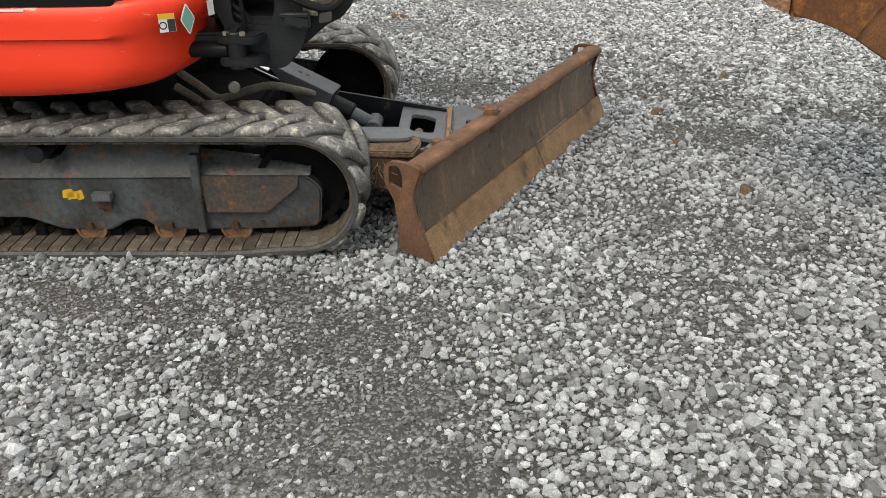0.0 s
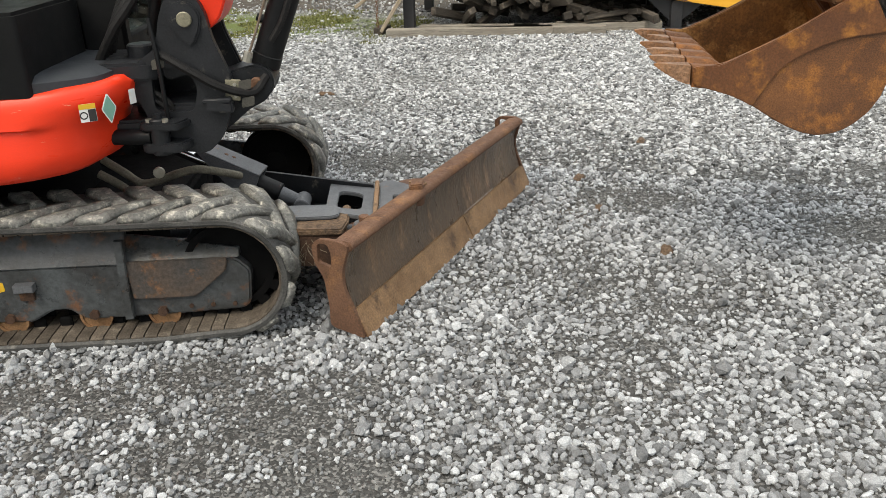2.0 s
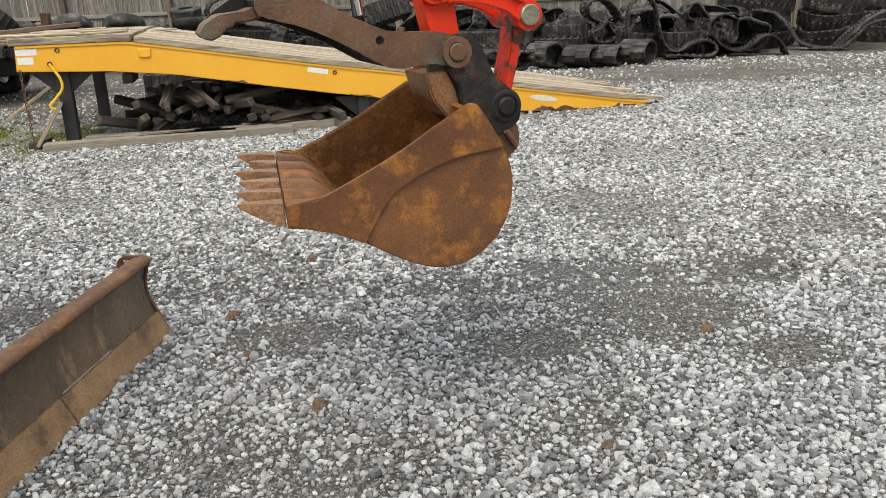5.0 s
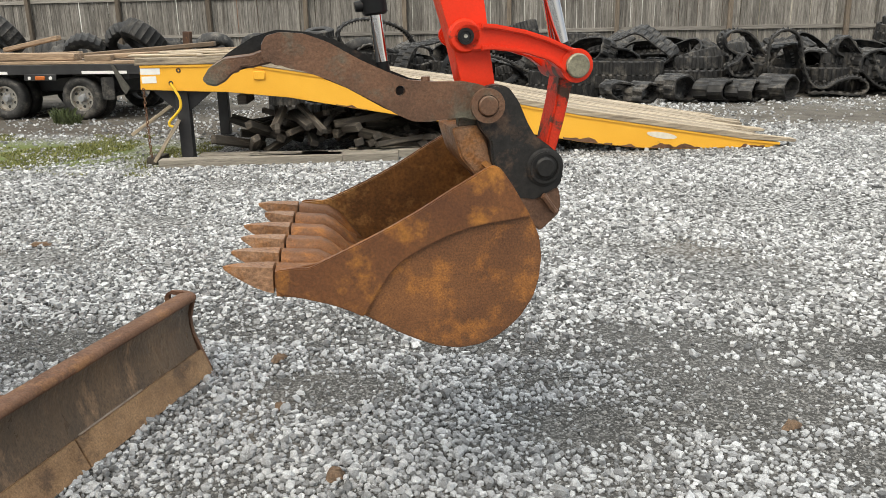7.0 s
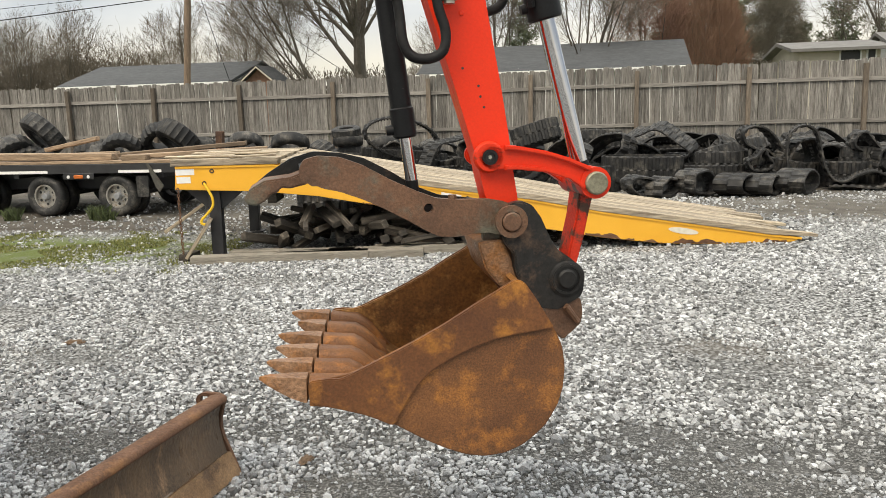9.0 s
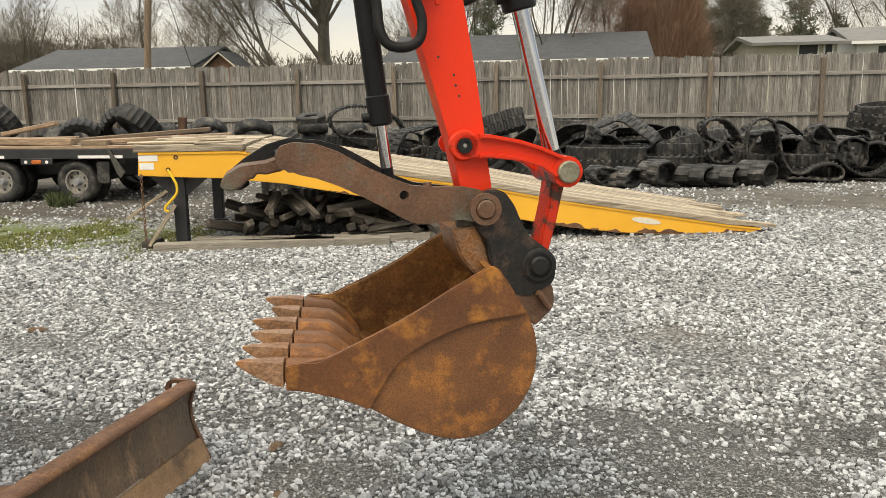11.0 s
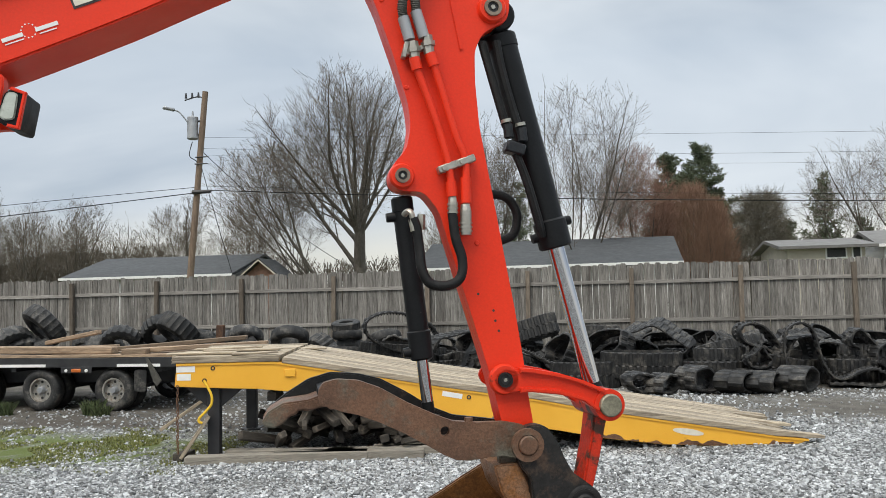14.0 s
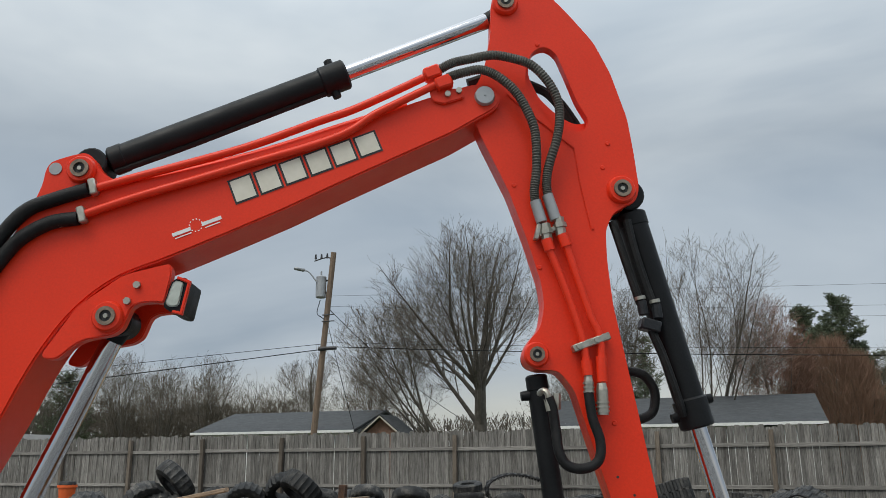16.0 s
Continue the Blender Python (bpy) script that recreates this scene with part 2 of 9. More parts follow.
GREYPLANK = surface("pale_weathered_plank", (0.19, 0.172, 0.143), (0.33, 0.30, 0.25), 3, (0.8, 0.95), 0, 0.4, 14, (0.11, 0.096, 0.078), 3, 0.6, 0.2, per="object", spread=0.25, stretch=(0.7, 6, 6), grain=0.35, grain_scale=12)
FENCE = surface("weathered_fence_wood", (0.135, 0.126, 0.113), (0.255, 0.243, 0.222), 2.2, (0.8, 0.95), 0, 0.5, 10, (0.075, 0.062, 0.052), 1.3, 0.62, 0.20, per="object", spread=0.28, stretch=(9, 9, 0.55), grain=0.55, grain_scale=7)
RAILW = surface("pale_fence_rail_wood", (0.19, 0.178, 0.16), (0.30, 0.283, 0.257), 2.2, (0.8, 0.95), 0, 0.4, 10, per="object", spread=0.25, stretch=(0.5, 9, 9), grain=0.35, grain_scale=7)
POSTW = surface("fence_post_wood", (0.11, 0.088, 0.068), (0.19, 0.155, 0.12), 3, (0.8, 0.95), 0, 0.4, 12, per="object", spread=0.3, stretch=(8, 8, 0.6), grain=0.35, grain_scale=8)
POLEW = surface("utility_pole_wood", (0.15, 0.108, 0.078), (0.24, 0.172, 0.12), 3, (0.8, 0.95), 0, 0.3, 20, (0.13, 0.09, 0.065), 2, 0.6, 0.2, stretch=(6, 6, 0.4), grain=0.3, grain_scale=20)
DUSTY_STONE = surface("dusty_stone_chips", (0.120, 0.121, 0.118), (0.245, 0.246, 0.240), 30, (0.75, 0.95), 0, 0.4, 160, per="island", spread=0.55, spec=0.25)
STONE = surface("grey_crushed_limestone", (0.262, 0.272, 0.281), (0.382, 0.396, 0.408), 30, (0.6, 0.85), 0, 0.6, 160, (0.74, 0.75, 0.75), 38, 0.655, 0.08, per="island", spread=0.62, spec=0.4, grain=0.32, grain_scale=260)
# STONE made paler: farther gravel's brightness at a grazing view is put into colour
LIGHTENED_STONE = surface("far_lightened_limestone", (0.300, 0.307, 0.310), (0.41, 0.420, 0.424), 30, (0.6, 0.85), 0, 0.6, 160, (0.74, 0.75, 0.75), 30, 0.65, 0.10, per="island", spread=0.68, spec=0.4, grain=0.32, grain_scale=260)
BARK = surface("grey_bark", (0.066, 0.058, 0.047), (0.120, 0.105, 0.086), 4, (0.85, 0.95), 0, 0.4, 12, grain=0.3, grain_scale=20)
TWIG = surface("twigs", (0.090, 0.075, 0.058), (0.145, 0.122, 0.096), 1, (0.9, 0.95), 0, 0.0)
TWIG_RED = surface("reddish_twigs", (0.17, 0.085, 0.06), (0.23, 0.13, 0.09), 1, (0.9, 0.95), 0, 0.0)
NEEDLE = surface("conifer_needles", (0.068, 0.092, 0.055), (0.130, 0.155, 0.090), 1.2, (0.8, 0.95), 0, 0.0, per="island", spread=0.5)
RUSSET = surface("russet_winter_twigs", (0.190, 0.108, 0.070), (0.270, 0.165, 0.112), 1.2, (0.85, 0.95), 0, 0.0)
LEAF = surface("brown_dead_leaves", (0.085, 0.080, 0.060), (0.150, 0.130, 0.098), 1.2, (0.85, 0.95), 0, 0.0, per="island", spread=0.4)
GRASS = surface("short_grass", (0.105, 0.120, 0.030), (0.20, 0.195, 0.060), 3, (0.85, 0.95), 0, 0.0, per="island", spread=0.45)
WEED = surface("dark_weed_leaves", (0.040, 0.060, 0.022), (0.085, 0.105, 0.040), 3, (0.8, 0.95), 0, 0.0, per="island", spread=0.5)
ROOF = surface("grey_shingle_roof", (0.041, 0.044, 0.047), (0.062, 0.066, 0.070), 2, (0.85, 0.95), 0, 0.4, 8, stretch=(1, 1, 6), grain=0.25, grain_scale=6)
PALEROOF = surface("pale_metal_roof", (0.120, 0.116, 0.110), (0.165, 0.160, 0.152), 2, (0.6, 0.8), 0, 0.1, 8)
SIDING = surface("white_siding", (0.66, 0.66, 0.64), (0.75, 0.75, 0.73), 1.5, (0.6, 0.8), 0, 0.1, 10)
TANWALL = surface("tan_painted_wall", (0.42, 0.38, 0.31), (0.50, 0.46, 0.38), 2, (0.7, 0.9), 0, 0.1, 14)
BRICKM = surface("brown_brick_gable", (0.19, 0.105, 0.075), (0.27, 0.155, 0.11), 9, (0.8, 0.95), 0, 0.3, 20)
WHITE = surface("white_sticker", (0.72, 0.72, 0.70), (0.80, 0.80, 0.78), 14, (0.4, 0.6), 0, 0.0)
CREAM = surface("cream_lettering", (0.72, 0.68, 0.58), (0.62, 0.58, 0.48), 18, (0.4, 0.6), 0, 0.05, 150)
INK = surface("dark_ink", (0.02, 0.02, 0.02), (0.03, 0.03, 0.03), 20, (0.5, 0.6), 0, 0.0)
STICK_Y = surface("yellow_sticker", (0.78, 0.46, 0.03), (0.72, 0.42, 0.03), 14, (0.4, 0.6), 0, 0.0)
STICK_G = surface("green_sticker", (0.20, 0.42, 0.33), (0.17, 0.36, 0.29), 14, (0.4, 0.6), 0, 0.0)
STEEL = surface("trailer_black_steel", (0.014, 0.014, 0.016), (0.03, 0.03, 0.032), 5, (0.4, 0.6), 0, 0.1, 60)
WHEEL = surface("white_steel_wheel", (0.30, 0.285, 0.26), (0.44, 0.42, 0.385), 8, (0.25, 0.45), 0.5, 0.1, 60, (0.16, 0.11, 0.07), 7, 0.6, 0.12)
GALV = surface("galvanised_grey", (0.30, 0.31, 0.32), (0.40, 0.41, 0.42), 5, (0.4, 0.6), 0.5, 0.1, 40)
ROPE = surface("yellow_strap", (0.70, 0.42, 0.02), (0.78, 0.50, 0.04), 14, (0.6, 0.8), 0, 0.2, 120)
AMBER = surface("amber_marker", (0.55, 0.14, 0.02), (0.45, 0.1, 0.02), 14, (0.3, 0.4), 0, 0.0)
PLASTIC = surface("satin_grey_cover", (0.024, 0.028, 0.034), (0.038, 0.043, 0.050), 5, (0.42, 0.58), 0, 0.1, 150, spec=0.35, grain=0.15)
CABBLACK = surface("matt_black_cab_paint", (0.006, 0.0065, 0.007), (0.011, 0.0115, 0.012), 4, (0.55, 0.75), 0, 0.1, 120, spec=0.14, grain=0.15)
ORANGE = surface("orange_plastic", (0.80, 0.14, 0.03), (0.75, 0.12, 0.025), 5, (0.4, 0.6), 0, 0.0)


def glass_material(name, tint, rough=0.02):
    m = bpy.data.materials.new(name)
    m.use_nodes = True
    b = m.node_tree.nodes["Principled BSDF"]
    b.inputs["Base Color"].default_value = (*tint, 1)
    b.inputs["Transmission Weight"].default_value = 1.0
    b.inputs["Roughness"].default_value = rough
    b.inputs["IOR"].default_value = 1.4
    return m


GLASS = glass_material("tinted_cab_glass", (0.78, 0.90, 0.86))
LENS = surface("clear_lamp_lens", (0.55, 0.58, 0.52), (0.45, 0.48, 0.42), 30, (0.1, 0.25), 0.2, 0.3, 90)


def ground_material():
    m = bpy.data.materials.new("gravel_fines")
    m.use_nodes = True
    t = m.node_tree
    b = t.nodes["Principled BSDF"]
    co = t.nodes.new("ShaderNodeTexCoord").outputs["Object"]

    def nz(s, d=6.0, r=0.6):
        n = t.nodes.new("ShaderNodeTexNoise")
        n.inputs["Scale"].default_value, n.inputs["Detail"].default_value, n.inputs["Roughness"].default_value = s, d, r
        t.links.new(co, n.inputs["Vector"])
        return n.outputs["Fac"]

    def mr(f, lo, hi, a=0.0, z=1.0):
        r = t.nodes.new("ShaderNodeMapRange")
        for k, v in (("From Min", lo), ("From Max", hi), ("To Min", a), ("To Max", z)):
            r.inputs[k].default_value = v
        t.links.new(f, r.inputs["Value"])
        return r.outputs["Result"]

    def mx(f, a, z, how="MIX"):
        x = t.nodes.new("ShaderNodeMix")
        x.data_type, x.blend_type = "RGBA", how
        t.links.new(f, x.inputs["Factor"]) if not isinstance(f, float) else setattr(x.inputs["Factor"], "default_value", f)
        for sock, v in ((x.inputs["A"], a), (x.inputs["B"], z)):
            if isinstance(v, tuple):
                sock.default_value = (*v, 1)
            else:
                t.links.new(v, sock)
        return x.outputs["Result"]

    vo = t.nodes.new("ShaderNodeTexVoronoi")
    vo.inputs["Scale"].default_value = 42
    t.links.new(co, vo.inputs["Vector"])
    vo2 = t.nodes.new("ShaderNodeTexVoronoi")
    vo2.inputs["Scale"].default_value = 110
    t.links.new(co, vo2.inputs["Vector"])
    sep = t.nodes.new("ShaderNodeSeparateColor")
    t.links.new(vo.outputs["Color"], sep.inputs["Color"])
    sep2 = t.nodes.new("ShaderNodeSeparateColor")
    t.links.new(vo2.outputs["Color"], sep2.inputs["Color"])
    fines = mx(mr(nz(0.9), 0.35, 0.65), (0.044, 0.0438, 0.0425), (0.076, 0.0757, 0.0735))
    fines = mx(mr(sep2.outputs["Red"], 0.5, 1.0, 0, 0.75), fines, (0.28, 0.279, 0.271))
    pebble = mx(sep.outputs["Green"], (0.20, 0.205, 0.205), (0.64, 0.65, 0.645))
    pebble = mx(mr(vo.outputs["Distance"], 0.30, 0.75), pebble, (0.04, 0.039, 0.037))
    sp = t.nodes.new("ShaderNodeSeparateXYZ")
    t.links.new(co, sp.inputs["Vector"])
    # inside the trodden part of the yard the loose stones are separate pieces over bare fines
    inside = mr(sp.outputs["Y"], 5.4, 3.2)
    for sock, lo, hi in ((sp.outputs["X"], 0.4, 1.4), (sp.outputs["X"], 7.6, 6.2), (sp.outputs["Y"], -1.2, -0.2)):
        m2 = t.nodes.new("ShaderNodeMath")
        m2.operation = "MULTIPLY"
        t.links.new(inside, m2.inputs[0])
        t.links.new(mr(sock, lo, hi), m2.inputs[1])
        inside = m2.outputs[0]
    st = t.nodes.new("ShaderNodeMath")
    st.operation = "MULTIPLY"
    t.links.new(mr(nz(0.55, 5.0, 0.65), 0.36, 0.50, 0.45, 1.0), st.inputs[0])
    t.links.new(mr(inside, 0.0, 1.0, 1.0, 0.0), st.inputs[1])
    stony = st.outputs[0]
    col = mx(stony, fines, pebble)
    # soil and thin grass by the trailers
    gx = mr(sp.outputs["X"], 0.6, -0.4)
    gy = mr(sp.outputs["Y"], 6.6, 7.4)
    gm_ = t.nodes.new("ShaderNodeMath")
    gm_.operation = "MULTIPLY"
    t.links.new(gx, gm_.inputs[0])
    t.links.new(gy, gm_.inputs[1])
    gb = t.nodes.new("ShaderNodeMath")
    gb.operation = "MULTIPLY"
    t.links.new(gm_.outputs[0], gb.inputs[0])
    t.links.new(mr(sp.outputs["Y"], 9.6, 8.6), gb.inputs[1])
    gn = t.nodes.new("ShaderNodeMath")
    gn.operation = "MULTIPLY"
    t.links.new(gb.outputs[0], gn.inputs[0])
    t.links.new(mr(nz(1.3, 8.0, 0.7), 0.36, 0.52), gn.inputs[1])
    col = mx(gn.outputs[0], col, (0.10, 0.125, 0.035))
    # brown wet soil by the pile
    col = mx(mr(nz(0.33, 7.0, 0.65), 0.56, 0.66, 0, 0.75), col, (0.12, 0.105, 0.088))
    # dark trodden soil round the trailers and under the ramp, deepened for their shade
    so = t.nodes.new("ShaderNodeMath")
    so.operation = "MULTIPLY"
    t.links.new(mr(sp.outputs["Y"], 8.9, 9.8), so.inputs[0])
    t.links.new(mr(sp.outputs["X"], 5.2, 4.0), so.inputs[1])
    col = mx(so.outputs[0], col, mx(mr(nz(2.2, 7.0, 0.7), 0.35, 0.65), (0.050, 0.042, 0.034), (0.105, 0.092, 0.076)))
    # damp bare earth between the stones and the heap
    de = t.nodes.new("ShaderNodeMath")
    de.operation = "MULTIPLY"
    t.links.new(mr(sp.outputs["Y"], 9.9, 11.2), de.inputs[0])
    t.links.new(mr(nz(0.8, 8.0, 0.7), 0.36, 0.50, 0.25, 1.0), de.inputs[1])
    col = mx(de.outputs[0], col, mx(mr(nz(2.6, 7.0, 0.7), 0.35, 0.65), (0.075, 0.068, 0.058), (0.15, 0.138, 0.12)))
    far = mr(sp.outputs["Y"], 20.0, 24.0)
    col = mx(far, col, (0.09, 0.10, 0.045))
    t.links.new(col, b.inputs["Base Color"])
    b.inputs["Roughness"].default_value = 0.9
    b.inputs["Specular IOR Level"].default_value = 0.25
    bp = t.nodes.new("ShaderNodeBump")
    bp.inputs["Strength"].default_value, bp.inputs["Distance"].default_value = 0.8, 0.015
    inv = mr(vo2.outputs["Distance"], 0.0, 0.8, 0.5, 0.0)
    sm = t.nodes.new("ShaderNodeMath")
    sm.operation = "ADD"
    t.links.new(inv, sm.inputs[0])
    t.links.new(nz(60.0), sm.inputs[1])
    t.links.new(sm.outputs[0], bp.inputs["Height"])
    t.links.new(bp.outputs["Normal"], b.inputs["Normal"])
    return m


GROUND = ground_material()

# ---- building helpers ----
from mathutils.geometry import tessellate_polygon


def finish(name, bm, material, parent=None, label="", smooth=38, place=None):
    bmesh.ops.recalc_face_normals(bm, faces=bm.faces)
    me = bpy.data.meshes.new(name)
    bm.to_mesh(me)
    bm.free()
    me.materials.append(material)
    if smooth:
        me.shade_smooth()
        me.set_sharp_from_angle(angle=radians(smooth))
    ob = new(name, me)
    if parent is not None:
        ob.parent = parent
    if place is not None:
        ob.matrix_basis = place
    if label:
        tagged(ob, label)
    return ob


def part(name, bm, material, parent, label="", smooth=38):
    return finish(name, bm, material, parent, label, smooth)


def thing(name, m, label, category, group="", kind=""):
    ob = new(name)
    ob.empty_display_size = 0.1
    ob.matrix_basis = m
    return tagged(ob, label, category, group, kind)


def fillet(points, r, seg=4):
    """Polygon with its corners rounded."""
    out, k = [], len(points)
    for i, p in enumerate(points):
        p, a, b = Vector(p), Vector(points[i - 1]), Vector(points[(i + 1) % k])
        u, v = a - p, b - p
        d = min(r, u.length * 0.45, v.length * 0.45)
        s, e = p + u.normalized() * d, p + v.normalized() * d
        for j in range(seg + 1):
            w = j / seg
            out.append(tuple((1 - w) ** 2 * s + 2 * w * (1 - w) * p + w * w * e))
    return out


def circle(cx, cy, r, seg=20):
    return [(cx + r * math.cos(2 * math.pi * i / seg), cy + r * math.sin(2 * math.pi * i / seg)) for i in range(seg)]


def slab(bm, loops, n0, n1, bevel=0.005, axis="xz"):
    """A plate: outline (and holes) in the x-z plane, from y = n0 to n1; axis 'xy' lays it flat from z = n0 to n1."""
    if not isinstance(loops[0][0], (tuple, list)):
        loops = [loops]
    put = (lambda p, n: (p[0], n, p[1])) if axis == "xz" else (lambda p, n: (p[0], p[1], n))
    flat = [Vector((*p, 0)) for loop in loops for p in loop]
    lo = [bm.verts.new(put(p, n0)) for p in flat]
    hi = [bm.verts.new(put(p, n1)) for p in flat]
    made = []
    if len(loops) == 1:
        made += [bm.faces.new(lo), bm.faces.new(hi[::-1])]
    else:
        for tri in tessellate_polygon([[Vector((*p, 0)) for p in loop] for loop in loops]):
            try:
                made.append(bm.faces.new([lo[i] for i in tri]))
                made.append(bm.faces.new([hi[i] for i in reversed(tri)]))
            except ValueError:
                pass
    k = 0
    rims = []
    for loop in loops:
        c = len(loop)
        for i in range(c):
            a, b = k + i, k + (i + 1) % c
            made.append(bm.faces.new((lo[a], lo[b], hi[b], hi[a])))
            rims += [(lo[a], lo[b]), (hi[a], hi[b])]
        k += c
    bmesh.ops.recalc_face_normals(bm, faces=made)
    if bevel > 0:
        edges = [e for e in (bm.edges.get(r) for r in rims) if e]
        bmesh.ops.bevel(bm, geom=edges, offset=bevel, segments=2, affect="EDGES", clamp_overlap=True)
    return bm


def rod(bm, p0, p1, r0, r1=None, seg=18, bevel=0.0):
    """A round bar from p0 to p1."""
    p0, p1 = Vector(p0), Vector(p1)
    r1 = r0 if r1 is None else r1
    d = (p1 - p0).normalized()
    u = d.orthogonal().normalized()
    v = d.cross(u)
    steps = [(0, r0), (1, r1)]
    length = (p1 - p0).length
    if bevel > 0:
        b = min(bevel, length * 0.4) / length
        steps = [(0, r0 - bevel), (b, r0), (1 - b, r1), (1, r1 - bevel)]
    rings = [[bm.verts.new(p0 + d * length * f + (u * math.cos(a) + v * math.sin(a)) * r)
              for a in (2 * math.pi * i / seg for i in range(seg))] for f, r in steps]
    for a, b in zip(rings, rings[1:]):
        for i in range(seg):
            bm.faces.new((a[i], a[(i + 1) % seg], b[(i + 1) % seg], b[i]))
    bm.faces.new(rings[0][::-1])
    bm.faces.new(rings[-1])
    return bm


def ring(bm, p0, p1, r_out, r_in, seg=20):
    """A hollow bush from p0 to p1."""
    p0, p1 = Vector(p0), Vector(p1)
    d = (p1 - p0).normalized()
    u = d.orthogonal().normalized()
    v = d.cross(u)
    rows = [(p0, r_in), (p0, r_out), (p1, r_out), (p1, r_in)]
    rings = [[bm.verts.new(p + (u * math.cos(a) + v * math.sin(a)) * r) for a in (2 * math.pi * i / seg for i in range(seg))] for p, r in rows]
    for k in range(4):
        a, b = rings[k], rings[(k + 1) % 4]
        for i in range(seg):
            bm.faces.new((a[i], a[(i + 1) % seg], b[(i + 1) % seg], b[i]))
    return bm


def glide(points, steps=6):
    """Catmull-Rom curve through points."""
    pts = [Vector(p) for p in points]
    pts = [pts[0] * 2 - pts[1]] + pts + [pts[-1] * 2 - pts[-2]]
    out = []
    for i in range(1, len(pts) - 2):
        a, b, c, d = pts[i - 1:i + 3]
        for j in range(steps):
            w = j / steps
            out.append(0.5 * (2 * b + (c - a) * w + (2 * a - 5 * b + 4 * c - d) * w * w + (3 * b - a - 3 * c + d) * w ** 3))
    out.append(pts[-2])
    return out


def tube(bm, points, r, seg=10, steps=6, ribs=0.0):
    """A hose or bent pipe along points. ribs: depth of a spiral-like ribbing."""
    pts = glide(points, steps) if steps > 1 else [Vector(p) for p in points]
    d = (pts[1] - pts[0]).normalized()
    u = d.orthogonal().normalized()
    rings = []
    for i, p in enumerate(pts):
        e = (pts[min(i + 1, len(pts) - 1)] - pts[max(i - 1, 0)]).normalized()
        u = (u - e * u.dot(e)).normalized()
        v = e.cross(u)
        rr = r[i * (len(r) - 1) // max(1, len(pts) - 1)] if isinstance(r, (list, tuple)) else r
        rr += ribs if (ribs and i % 2) else 0.0
        rings.append([bm.verts.new(p + (u * math.cos(a) + v * math.sin(a)) * rr) for a in (2 * math.pi * k / seg for k in range(seg))])
    for a, b in zip(rings, rings[1:]):
        for k in range(seg):
            bm.faces.new((a[k], a[(k + 1) % seg], b[(k + 1) % seg], b[k]))
    bm.faces.new(rings[0][::-1])
    bm.faces.new(rings[-1])
    return bm


def block(bm, size, m=None, bevel=0.004):
    """A box with eased edges, centred, at pose m."""
    made = bmesh.ops.create_cube(bm, size=1.0)["verts"]
    bmesh.ops.scale(bm, vec=size, verts=made)
    if m is not None:
        bmesh.ops.transform(bm, matrix=m, verts=made)
    if bevel > 0:
        edges = list({e for v in made for e in v.link_edges})
        bmesh.ops.bevel(bm, geom=edges, offset=bevel, segments=1, affect="EDGES", clamp_overlap=True)
    return bm


def bolt(bm, p, d, r=0.012, h=0.01):
    """A hexagonal bolt head at p, standing out along d."""
    p, d = Vector(p), Vector(d).normalized()
    return rod(bm, p, p + d * h, r, r, 6)


B = bmesh.new

# ---- ground ----
bm = B()
bmesh.ops.create_grid(bm, x_segments=4, y_segments=4, size=400)
ground = finish("ground", bm, GROUND, smooth=0)
tagged(ground, "grey crushed-stone yard with dark fines and thin grass", kind="structure")


